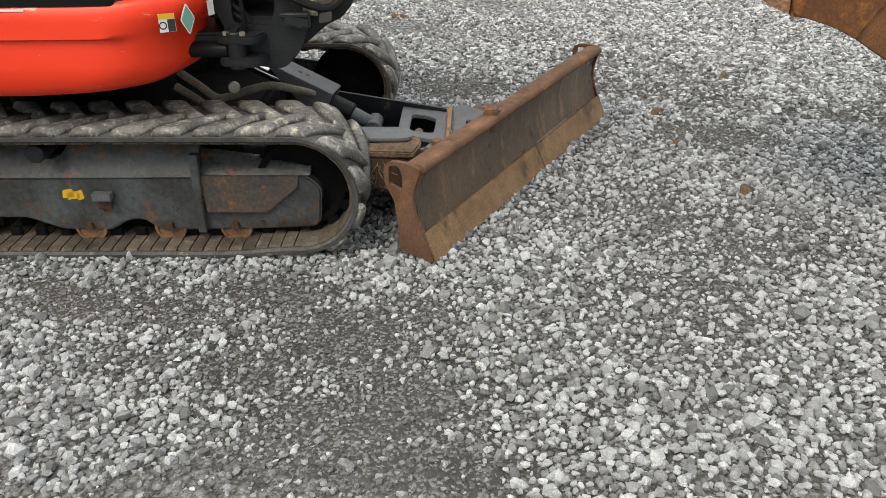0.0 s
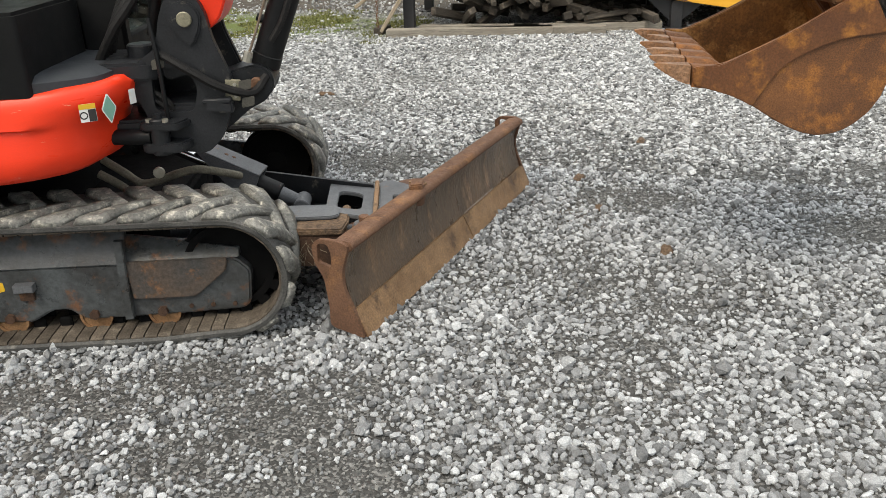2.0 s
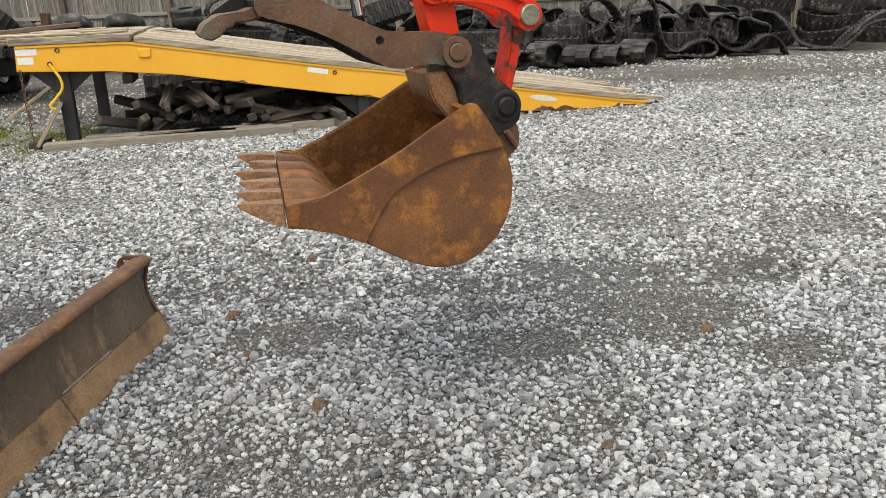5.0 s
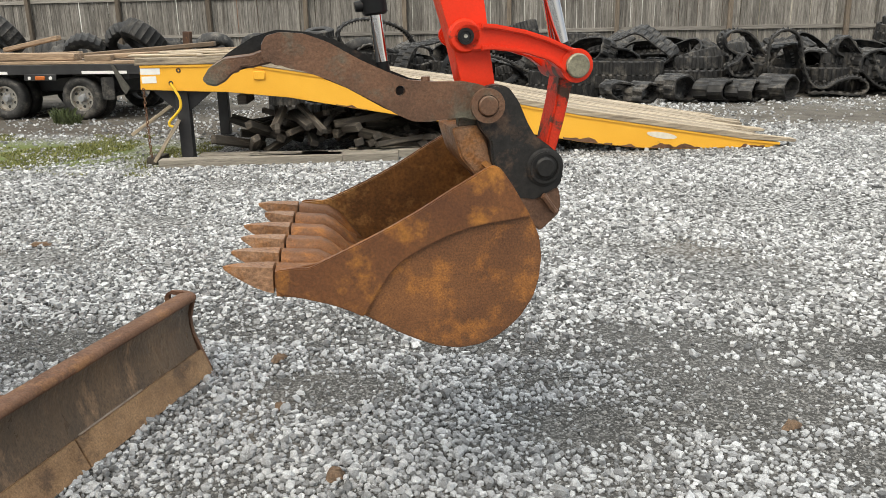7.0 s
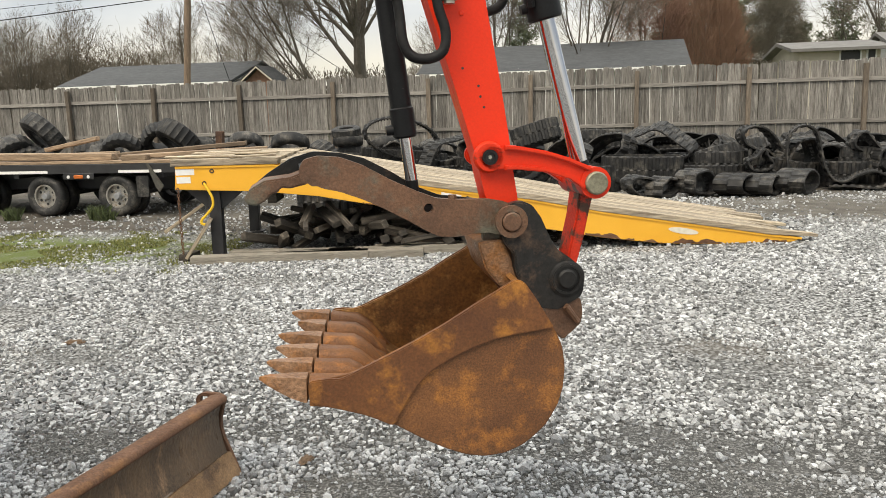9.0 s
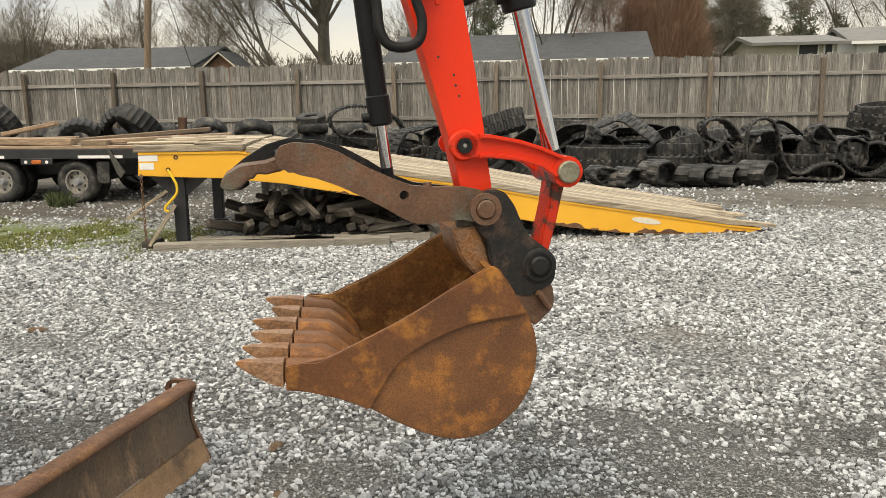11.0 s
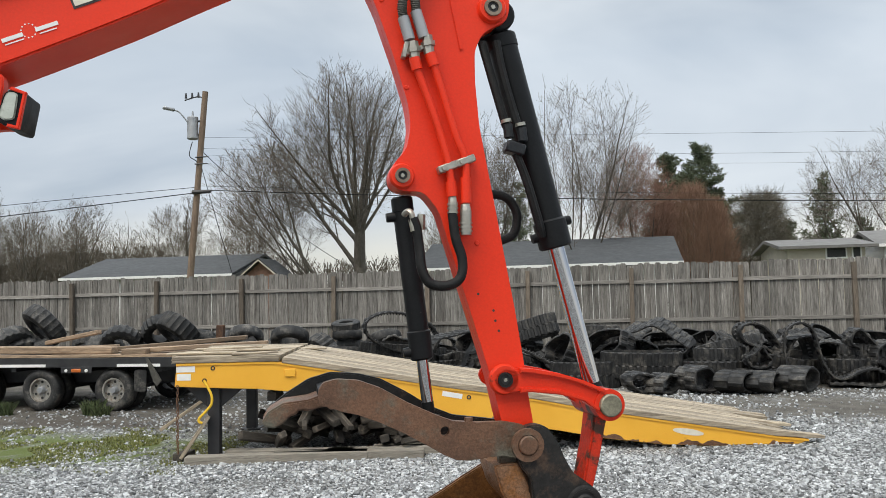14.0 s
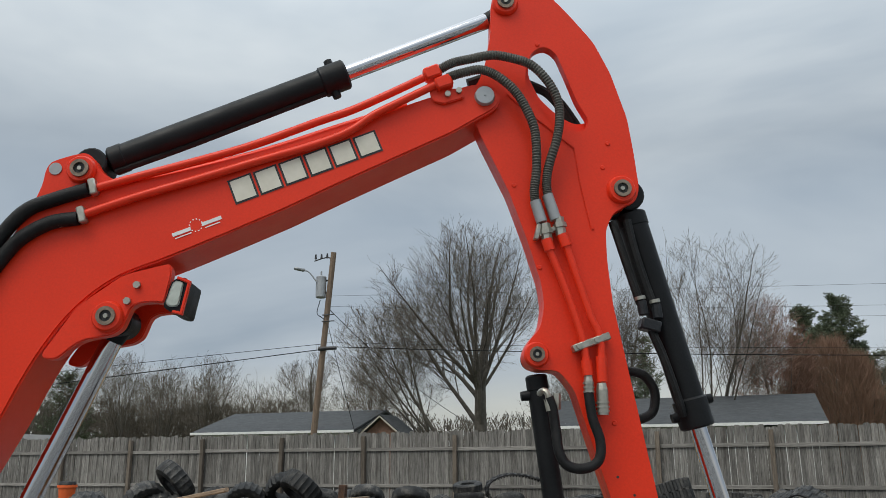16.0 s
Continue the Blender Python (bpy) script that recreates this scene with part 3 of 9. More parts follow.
def stones(name, count, x0, x1, y0, y1, size, seed, keep, rough=True, material=None, cell=0.0):
    """Loose crushed stones over a rectangle of the yard; keep(x, y) thins them out in patches. cell: lays them side by side, that far apart."""
    rng = np.random.default_rng(seed)
    phi = (1 + 5 ** 0.5) / 2
    base = np.array([(-1, phi, 0), (1, phi, 0), (-1, -phi, 0), (1, -phi, 0), (0, -1, phi), (0, 1, phi),
                     (0, -1, -phi), (0, 1, -phi), (phi, 0, -1), (phi, 0, 1), (-phi, 0, -1), (-phi, 0, 1)]) / 1.9
    tris = np.array([(0, 11, 5), (0, 5, 1), (0, 1, 7), (0, 7, 10), (0, 10, 11), (1, 5, 9), (5, 11, 4), (11, 10, 2), (10, 7, 6), (7, 1, 8),
                     (3, 9, 4), (3, 4, 2), (3, 2, 6), (3, 6, 8), (3, 8, 9), (4, 9, 5), (2, 4, 11), (6, 2, 10), (8, 6, 7), (9, 8, 1)])
    if not rough:  # blocky chips
        base = np.array([(x_, y_, z_) for x_ in (-0.7, 0.7) for y_ in (-0.7, 0.7) for z_ in (-0.7, 0.7)])
        tris = np.array([(0, 1, 3), (0, 3, 2), (4, 6, 7), (4, 7, 5), (0, 4, 5), (0, 5, 1), (2, 3, 7), (2, 7, 6), (0, 2, 6), (0, 6, 4), (1, 5, 7), (1, 7, 3)])
    c_n = len(base)
    xy = np.stack([rng.uniform(x0, x1, count), rng.uniform(y0, y1, count)], 1)
    if cell:
        gx, gy = np.meshgrid(np.arange(x0, x1, cell), np.arange(y0, y1, cell * 0.87))
        gx[1::2] += cell / 2
        xy = np.stack([gx.ravel(), gy.ravel()], 1)
        count = len(xy)
        xy = xy + rng.uniform(-0.34, 0.34, (count, 2)) * cell
    fac = np.array([keep(x, y) for x, y in xy])
    on = rng.uniform(0, 1, count) < fac
    xy, fac = xy[on], fac[on]
    n = len(xy)
    s = size * np.exp(rng.normal(0, 0.26 if cell else 0.32, n)).clip(0.45, 1.8) * (0.68 + 0.32 * fac)
    v = base[None] * (1 + rng.uniform(-0.20, 0.20, (n, c_n, 1)))
    for _ in range(5 if rough else 2):  # broken faces
        pl = rng.normal(0, 1, (n, 1, 3))
        pl /= np.linalg.norm(pl, axis=2, keepdims=True)
        v = v - np.maximum((v * pl).sum(2, keepdims=True) - rng.uniform(0.48, 0.82, (n, 1, 1)), 0) * pl
    v = v * (s[:, None] * rng.uniform(0.66, 1.20, (n, 3)))[:, None, :]
    a, b2 = rng.uniform(0, 6.283, n), rng.normal(0, 0.5, n)
    ca, sa, cb, sb = np.cos(a), np.sin(a), np.cos(b2), np.sin(b2)
    x, y, z = v[..., 0].copy(), v[..., 1].copy(), v[..., 2] * 0.84
    y, z = y * cb[:, None] - z * sb[:, None], y * sb[:, None] + z * cb[:, None]
    x, y = x * ca[:, None] - y * sa[:, None], x * sa[:, None] + y * ca[:, None]
    v = np.stack([x + xy[:, :1], y + xy[:, 1:], z + (s * rng.uniform(-0.05, 0.5, n))[:, None]], -1).reshape(-1, 3)
    f = (tris[None] + c_n * np.arange(n)[:, None, None]).reshape(-1, 3)
    me = bpy.data.meshes.new(name)
    me.vertices.add(len(v))
    me.vertices.foreach_set("co", v.astype(np.float32).ravel())
    me.loops.add(f.size)
    me.loops.foreach_set("vertex_index", f.astype(np.int32).ravel())
    me.polygons.add(len(f))
    me.polygons.foreach_set("loop_start", np.arange(0, f.size, 3, dtype=np.int32))
    me.update(calc_edges=True)
    me.shade_flat()
    me.materials.append(material or STONE)
    return tagged(new(name, me), "loose angular grey crushed stone", "gravel", kind="stuff")


# bare streaks where wheels have pushed the stones aside: x, y, half-lengths
BARE = [(2.9, 0.16, 0.24, 0.14), (2.2, 0.18, 0.28, 0.12), (2.55, 0.42, 0.32, 0.14), (2.85, 0.25, 0.25, 0.15), (3.15, 0.02, 0.2, 0.14), (3.4, -0.2, 0.2, 0.12), (4.5, 2.7, 0.3, 0.12), (5.5, 2.5, 0.3, 0.2), (5.6, 4.3, 0.5, 0.2), (2.15, 2.8, 0.4, 0.25), (1.91, 0.08, 0.22, 0.09), (2.42, 0.36, 0.2, 0.12), (2.68, 0.28, 0.2, 0.1), (2.7, 0.0, 0.16, 0.1), (3.08, -0.1, 0.2, 0.1), (3.1, -0.3, 0.22, 0.09), (3.67, 2.47, 0.25, 0.15), (4.9, 3.27, 0.2, 0.12), (5.4, 3.2, 0.3, 0.14), (5.85, 3.28, 0.25, 0.14), (5.63, 2.66, 0.25, 0.16), (5.32, 2.39, 0.22, 0.12), (5.7, 2.2, 0.3, 0.2), (5.5, 4.0, 0.6, 0.15), (5.5, 6.6, 0.9, 0.25),
        (4.75, 2.3, 0.35, 0.2), (5.3, 2.7, 0.5, 0.28), (5.9, 3.3, 0.5, 0.3), (6.7, 3.8, 0.6, 0.3), (4.8, 4.0, 0.7, 0.18),
        (1.2, 4.1, 0.5, 0.2), (1.4, 5.1, 0.7, 0.2), (3.2, 4.3, 0.5, 0.15), (5.0, 4.75, 0.8, 0.2), (6.3, 6.2, 1.3, 0.35), (8.0, 12.2, 2.2, 0.9), (2.0, 6.5, 0.9, 0.18)]


def bare(x, y):
    return max(math.exp(-((x - a) / c) ** 2 - ((y - b) / d) ** 2) for a, b, c, d in BARE)


def patch(x, y):
    """How stony the yard is at a place: bare dark fines run in soft streaks."""
    w = noise.noise(Vector((x * 0.95, y * 1.15, 3.1))) + 0.6 * noise.noise(Vector((x * 2.6, y * 2.6, 7.7)))
    rim = min(x - 0.5, 7.3 - x, y + 1.2) + 0.5 * w
    if rim < 0.7:
        return max(0.0, 0.5 * rim)
    return min(1.0, max(0.12, 1.08 + 0.80 * w - 0.035 * (x - 3.0) - 1.1 * bare(x, y)))


def patch_far(x, y):
    w = noise.noise(Vector((x * 0.4, y * 0.9, 1.1))) + 0.5 * noise.noise(Vector((x * 1.6, y * 2.0, 4.7)))
    lawn = 0.0
    if x < 0.6 and 6.8 < y < 9.4:
        lawn = 0.75 * min(1.0, (0.6 - x) / 0.5) * min(1.0, (y - 6.8) / 0.4) * min(1.0, (9.4 - y) / 0.6)
    # few stones on the soil round the trailers and under the ramp
    ry = (y - 7.488) * 0.974 - (x - 0.239) * 0.225
    if (ry > 0.5 and -0.2 < x < 5.0) or (y > 9.6 and x < 4.5):
        lawn = max(lawn, 0.62)
    # thin on the damp earth before the heap
    if y > 10.0:
        lawn = max(lawn, min(1.0, (y - 10.0) / 1.6) * (0.32 + 0.9 * noise.noise(Vector((x * 0.9, y * 1.4, 9.3)))))
    rim = min(x + 5.0, 14.0 - x if y > 8 else 10.5 - x, 15.0 - y) + 0.8 * w
    if y < 8:
        rim = min(rim, x + 1.8 + w, 20 * (x - 0.2) if y < 5 else 9.0)
    if rim < 1.0:
        return max(0.0, 0.4 * rim)
    return min(1.0, max(0.12, 0.98 + 0.75 * w - 0.7 * bare(x, y) - lawn))


stones("gravel", 0, 0.7, 6.9, -0.9, 2.9, 0.0147, 11, patch, cell=0.0258)
stones("gravel", 30000, 0.7, 6.9, -0.9, 2.9, 0.0092, 16, lambda x, y: 0.12 + 0.6 * patch(x, y))
stones("gravel", 36000, 0.9, 6.2, -0.7, 2.9, 0.0062, 15, lambda x, y: 0.85 - 0.45 * patch(x, y), False, DUSTY_STONE)
stones("gravel", 1500, 0.9, 6.6, -0.7, 3.6, 0.021, 14, patch)
stones("gravel", 0, 0.2, 8.2, 2.9, 5.4, 0.0160, 17, patch_far, False, LIGHTENED_STONE, 0.0272)
stones("gravel", 0, -1.8, 9.6, 5.4, 8.2, 0.0185, 12, patch_far, False, LIGHTENED_STONE, 0.032)
stones("gravel", 26000, -5.0, 14.0, 8.2, 15.0, 0.021, 13, patch_far, False, LIGHTENED_STONE)

# ---- fence ----
FY = 19.06
fence = thing("wooden_fence", pose(0, FY, 0), "tall weathered grey board fence with dog-eared pickets and three rails", "fence")


def picket_mesh(seed):
    rng = random.Random(seed)
    w, h, th, ear = 0.0668, 2.37 + rng.uniform(-0.02, 0.02), 0.011, 0.028
    bm = B()
    slab(bm, [(-w, 0.03), (w, 0.03), (w, h - ear), (w - ear, h), (-w + ear, h), (-w, h - ear)], -th, th, 0.006)
    bmesh.ops.recalc_face_normals(bm, faces=bm.faces)
    me = bpy.data.meshes.new("picket")
    bm.to_mesh(me)
    bm.free()
    me.materials.append(FENCE)
    return me


rng = random.Random(5)
pickets = [picket_mesh(i) for i in range(4)]
x, kp = -17.0, 0
while x < 21.5:
    kp += 1
    ob = new("picket", pickets[rng.randrange(4)])
    ob.parent = fence
    ob.matrix_basis = pose(x, 0.004 * (-1) ** (kp % 2) + rng.uniform(-0.002, 0.002), rng.uniform(-0.02, 0.015), 0, rng.uniform(-0.5, 0.5), 0)
    x += 0.1310 + rng.uniform(0, 0.0022)
posts = [5.36 + 2.44 * k for k in range(-9, 7)]
bm = B()
slab(bm, [(-0.05, 0), (0.05, 0), (0.05, 2.28), (-0.05, 2.28)], -0.1, 0.0, 0.006)
me_post = finish("post", bm, POSTW, fence, place=pose(posts[0], -0.045, 0)).data
bm = B()
block(bm, (2.36, 0.04, 0.085), None, 0.004)
rail0 = finish("rail", bm, RAILW, fence, place=pose(posts[0] + 1.22, -0.034, 1.95))
for i, px in enumerate(posts):
    if i:
        ob = new("post", me_post)
        ob.parent = fence
        ob.matrix_basis = pose(px, -0.045, 0, 0, rng.uniform(-0.8, 0.8), 0)
    for z in (1.95, 1.06, 0.22):
        if i == 0 and z == 1.95:
            continue
        ob = new("rail", rail0.data)
        ob.parent = fence
        ob.matrix_basis = pose(px + 1.22, -0.034, z + rng.uniform(-0.015, 0.015), 0, rng.uniform(-0.35, 0.35), 0)

# ---- excavator ----
# machine axes: x forward, y to its left (away from the near track), z up; y = 0 is the near face of boom and arm
MACH = pose(4.041, 1.577, 0, 0, 0, 21.8)
ex = thing("excavator", MACH, "red and black compact excavator on rubber tracks with raised boom", "excavator")
Y0, Y1 = 0.0, 0.20  # arm and boom side faces
YM = 0.10


def rubber_track(y0, y1, seed):
    """One rubber track round its wheels, with slanted tread lugs."""
    rng = random.Random(seed)
    zc, r, sa, sb = 0.249, 0.229, -3.55, -1.832
    straight = sb - sa
    total = 2 * straight + 2 * math.pi * r

    def at(q, off):
        q %= total
        if q < straight:
            return (sa + q, zc + r + off + 0.004 * math.sin(math.pi * q / straight), 0.0)
        q -= straight
        if q < math.pi * r:
            a = q / r
            return (sb + (r + off) * math.sin(a), zc + (r + off) * math.cos(a), a)
        q -= math.pi * r
        if q < straight:
            e = min(1.0, min(q, straight - q) / 0.3)
            return (sb - q, zc - r - off - 0.018 * e * e * (3 - 2 * e), math.pi)
        a = (q - straight) / r
        return (sa - (r + off) * math.sin(a), zc - (r + off) * math.cos(a), math.pi + a)

    bm = B()
    k = 150
    prof = [(y0 + 0.012, -0.028), (y0, -0.018), (y0, -0.004), (y0 + 0.015, 0.0), (y1 - 0.015, 0.0), (y1, -0.004), (y1, -0.018), (y1 - 0.012, -0.028)]
    rings = []
    for i in range(k):
        rings.append([bm.verts.new((at(total * i / k, o)[0], y, at(total * i / k, o)[1])) for y, o in prof])
    for i in range(k):
        a, b = rings[i], rings[(i + 1) % k]
        for j in range(len(prof)):
            jj = (j + 1) % len(prof)
            bm.faces.new((a[j], a[jj], b[jj], b[j]))
    return bm, at, total


def tread_lug(at, q0, edge, k, parent):
    """One moulded tread lug that follows the track round its wheels: a slanted bar with sloping flanks."""
    rows = [(0.0, 0.116, 0.082, 0.0), (0.05, 0.116, 0.084, 0.025), (0.12, 0.094, 0.066, 0.085), (0.205, 0.072, 0.044, 0.165)]
    bm = B()
    rings = []
    for y, wb, wt, sl in rows:
        h = 0.025 if y < 0.18 else 0.021
        y2 = y + (0.012 if y == 0.0 else 0)
        ring_ = []
        for dx, yy, hh in ((-wb / 2, y, -0.008), (0.0, y, -0.008), (wb / 2, y, -0.008), (wt / 2, y2, h), (0.0, y2, h), (-wt / 2, y2, h)):
            p = at(q0 + sl + dx, hh)
            ring_.append(bm.verts.new((p[0], edge + k * yy, p[1])))
        rings.append(ring_)
    for a, b in zip(rings, rings[1:]):
        for j in range(6):
            bm.faces.new((a[j], a[(j + 1) % 6], b[(j + 1) % 6], b[j]))
    bm.faces.new(rings[0])
    bm.faces.new(rings[-1][::-1])
    bmesh.ops.recalc_face_normals(bm, faces=bm.faces)
    bmesh.ops.bevel(bm, geom=[e for e in bm.edges if e.calc_face_angle(0) > 0.5], offset=0.006, segments=2, affect="EDGES", clamp_overlap=True)
    me = bpy.data.meshes.new("tread_lug")
    bm.to_mesh(me)
    bm.free()
    me.materials.append(LUG)
    me.shade_smooth()
    ob = new("tread_lug", me)
    ob.parent = parent


def guide_mesh(half):
    """One inner crossbar of the track."""
    bm = B()
    prof = [(-half, 0.004), (half, 0.004), (half, -0.003), (half - 0.012, -0.009), (-half + 0.012, -0.009), (-half, -0.003)]
    lo = [bm.verts.new((-0.0215, y, z)) for y, z in prof]
    hi = [bm.verts.new((0.0215, y, z)) for y, z in prof]
    bm.faces.new(lo)
    bm.faces.new(hi[::-1])
    for i in range(len(prof)):
        j = (i + 1) % len(prof)
        bm.faces.new((lo[i], lo[j], hi[j], hi[i]))
    bmesh.ops.recalc_face_normals(bm, faces=bm.faces)
    me = bpy.data.meshes.new("guide_bar")
    bm.to_mesh(me)
    bm.free()
    me.materials.append(TRACK_IN)
    return me


def tooth_mesh():
    """An inner guide tooth."""
    bm = B()
    block(bm, (0.045, 0.022, 0.045), pose(0, 0, -0.02), 0.006)
    me = bpy.data.meshes.new("guide_tooth")
    bm.to_mesh(me)
    bm.free()
    me.materials.append(SHADE_BLACK)
    return me


GUIDE, GTOOTH = guide_mesh(0.165), tooth_mesh()


def side_gear(y0, y1, out):
    """Track with its frame and wheels; out: -1 where the outer face looks to -y."""
    bm, at, total = rubber_track(y0, y1, 3)
    trk = part("rubber_track", bm, RUBBER, ex, "dusty black rubber track with slanted lugs")
    pitch = total / 34
    for i in range(34):
        for row in (0, 1):
            tread_lug(at, i * pitch + row * pitch * 0.5, y1 - 0.003 if row else y0 + 0.003, -1 if row else 1, trk)
    for i in range(100):
        p = at(i * total / 100, -0.028)
        ob = new("guide_bar", GUIDE)
        ob.parent = trk
        ob.matrix_basis = pose(p[0], (y0 + y1) / 2, p[1], 0, math.degrees(p[2]), 0)
        if i % 2:
            for dy in (-0.042, 0.042):
                ob = new("guide_tooth", GTOOTH)
                ob.parent = trk
                ob.matrix_basis = pose(p[0], (y0 + y1) / 2 + dy, p[1], 0, math.degrees(p[2]), 0)
    ya = y0 + 0.10 if out < 0 else y1 - 0.10
    yb = ya - out * 0.08
    lo, hi = sorted((ya, yb))
    outline = [(-3.5, 0.10), (-3.12, 0.09), (-3.02, 0.125), (-2.88, 0.125), (-2.75, 0.075), (-2.57, 0.07), (-2.49, 0.115), (-2.43, 0.115), (-2.38, 0.07), (-2.01, 0.075),
               (-1.79, 0.085), (-1.765, 0.11), (-1.752, 0.240), (-1.80, 0.290), (-1.90, 0.290), (-2.20, 0.288), (-3.45, 0.288)]
    bm = B()
    slab(bm, fillet(outline, 0.02, 3), lo, hi, 0.008)
    frame_ob = part("track_frame", bm, FRAME, ex, "grey-black steel track frame with rust spots")
    bm = B()
    yo = ya + out * 0.014
    slab(bm, fillet([(-2.185, 0.15), (-1.96, 0.15), (-1.838, 0.25), (-1.83, 0.298), (-2.195, 0.298)], 0.012, 2), min(yo, ya), max(yo, ya), 0.003)
    part("cover_plate", bm, FRAME_RUST, frame_ob)
    # rounded upper shoulder of the frame
    def leaning(sections, z0, lean, mat_):
        """Plate that leans inwards above the crease of the frame."""
        bm = B()
        vs = []
        for s, z1 in sections:
            vs.append([bm.verts.new(q) for q in ((s, ya, z0), (s, ya - out * lean * (z1 - z0), z1), (s, yb, z1), (s, yb, z0))])
        bm.faces.new(vs[0])
        bm.faces.new(vs[-1][::-1])
        for va, vb in zip(vs, vs[1:]):
            for j in range(4):
                bm.faces.new((va[j], va[(j + 1) % 4], vb[(j + 1) % 4], vb[j]))
        bmesh.ops.recalc_face_normals(bm, faces=bm.faces)
        if len(sections) == 2:
            bmesh.ops.bevel(bm, geom=list(bm.edges), offset=0.006, segments=2, affect="EDGES", clamp_overlap=True)
        part("shoulder", bm, mat_, frame_ob)

    # one plate with a half-round cut under the carrier roller
    cut = [(-2.752 + 0.066 * math.cos(math.pi * (1 + k / 12)), 0.418 + 0.070 * math.sin(math.pi * (1 + k / 12))) for k in range(13)]
    leaning([(-3.45, 0.418)] + cut + [(-2.2, 0.40)], 0.288, 0.55, FRAME)
    leaning([(-2.2, 0.375), (-1.79, 0.318)], 0.292, 0.9, FRAME)
    bm = B()
    slab(bm, [(-2.225, 0.075), (-2.195, 0.075), (-2.185, 0.385), (-2.215, 0.385)], min(yo + out * 0.014, ya), max(yo + out * 0.014, ya), 0.003)
    part("rib", bm, FRAME, frame_ob)
    bm = B()
    slab(bm, [(-2.597, 0.207), (-2.527, 0.207), (-2.527, 0.236), (-2.597, 0.236)], min(yo + out * 0.022, ya), max(yo + out * 0.022, ya), 0.002)
    part("grease_cover", bm, CHASSIS, frame_ob)
    bm = B()
    slab(bm, [(-2.590, 0.166), (-2.538, 0.166), (-2.538, 0.205), (-2.590, 0.205)], min(yo, ya), max(yo, ya), 0.002)
    part("grease_recess", bm, RUST_DARK, frame_ob)
    for sx in (-1.985, -1.905, -1.825):
        bm = B()
        bolt(bm, (sx, ya, 0.108), (0, out, 0), 0.009, 0.006)
        part("bolt", bm, RUST_DARK, frame_ob)
    ym = (y0 + y1) / 2
    for sx in (-3.1, -2.645, -2.34, -2.09):
        bm = B()
        for dy in (-1, 1):
            rod(bm, (sx, ym + dy * 0.02, 0.068), (sx, ym + dy * 0.05, 0.068), 0.062, 0.056, 24, 0.006)
        rod(bm, (sx, ym - 0.06, 0.068), (sx, ym + 0.06, 0.068), 0.03)
        rl = part("track_roller", bm, RUST_DARK, ex, "rust-brown steel track roller")
        bm = B()
        rod(bm, (sx, ya - out * 0.008, 0.084), (sx, ya - out * 0.020, 0.084), 0.060, 0.060, 28, 0.003)
        ring(bm, (sx, ya - out * 0.002, 0.084), (sx, ya - out * 0.010, 0.084), 0.060, 0.050, 28)
        part("roller_flange", bm, OCHRE, rl)
        bm = B()
        bolt(bm, (sx, ya, 0.094), (0, out, 0), 0.019, 0.016)
        part("roller_bolt", bm, RUST_DARK, rl)
    bm = B()
    rod(bm, (-1.832, ym - 0.03, 0.249), (-1.832, ym + 0.03, 0.249), 0.180, 0.180, 40, 0.01)
    for dy in (-1, 1):
        ring(bm, (-1.832, ym + dy * 0.03, 0.249), (-1.832, ym + dy * 0.055, 0.249), 0.165, 0.14, 36)
    rod(bm, (-1.832, ym - 0.05, 0.249), (-1.832, ym + 0.05, 0.249), 0.05)
    part("idler_wheel", bm, SHADE_BLACK, ex, "near-black front idler wheel with its shade in the colour")
    bm = B()
    rod(bm, (-2.752, ym - 0.135, 0.402), (-2.752, ym + 0.135, 0.402), 0.034, 0.034, 24, 0.004)
    part("carrier_roller", bm, CAST, ex)
    bm = B()
    teeth = []
    for i in range(40):
        a, rr = 2 * math.pi * i / 40, 0.2 if i % 4 < 2 else 0.165
        teeth.append((-3.55 + rr * math.cos(a), 0.235 + rr * math.sin(a)))
    slab(bm, teeth, ym - 0.025, ym + 0.025, 0.004)
    rod(bm, (-3.55, ym - 0.12, 0.235), (-3.55, ym + 0.12, 0.235), 0.12, 0.12, 24, 0.01)
    part("drive_sprocket", bm, CAST, ex)
    return frame_ob


near_frame = side_gear(-0.30, 0.05, -1)
side_gear(1.0, 1.35, 1)
# worn yellow label on the track frame, three torn pieces
bm = B()
for a, b, c_, d in ((-2.722, -2.675, 0.206, 0.243), (-2.705, -2.655, 0.200, 0.235), (-2.668, -2.640, 0.198, 0.240)):
    slab(bm, fillet([(a, c_), (b, c_ + 0.006), (b - 0.004, d), (a + 0.006, d - 0.004)], 0.004, 1), -0.2018, -0.2002 - 0.0001 * a, 0.0)
part("torn_label", bm, STICK_Y, near_frame, "torn yellow sticker remains")

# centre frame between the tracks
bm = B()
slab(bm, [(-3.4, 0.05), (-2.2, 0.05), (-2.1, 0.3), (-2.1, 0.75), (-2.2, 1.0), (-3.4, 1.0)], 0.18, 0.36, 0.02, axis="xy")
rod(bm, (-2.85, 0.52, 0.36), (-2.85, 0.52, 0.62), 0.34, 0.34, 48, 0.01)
part("centre_frame", bm, SHADE_BLACK, ex)

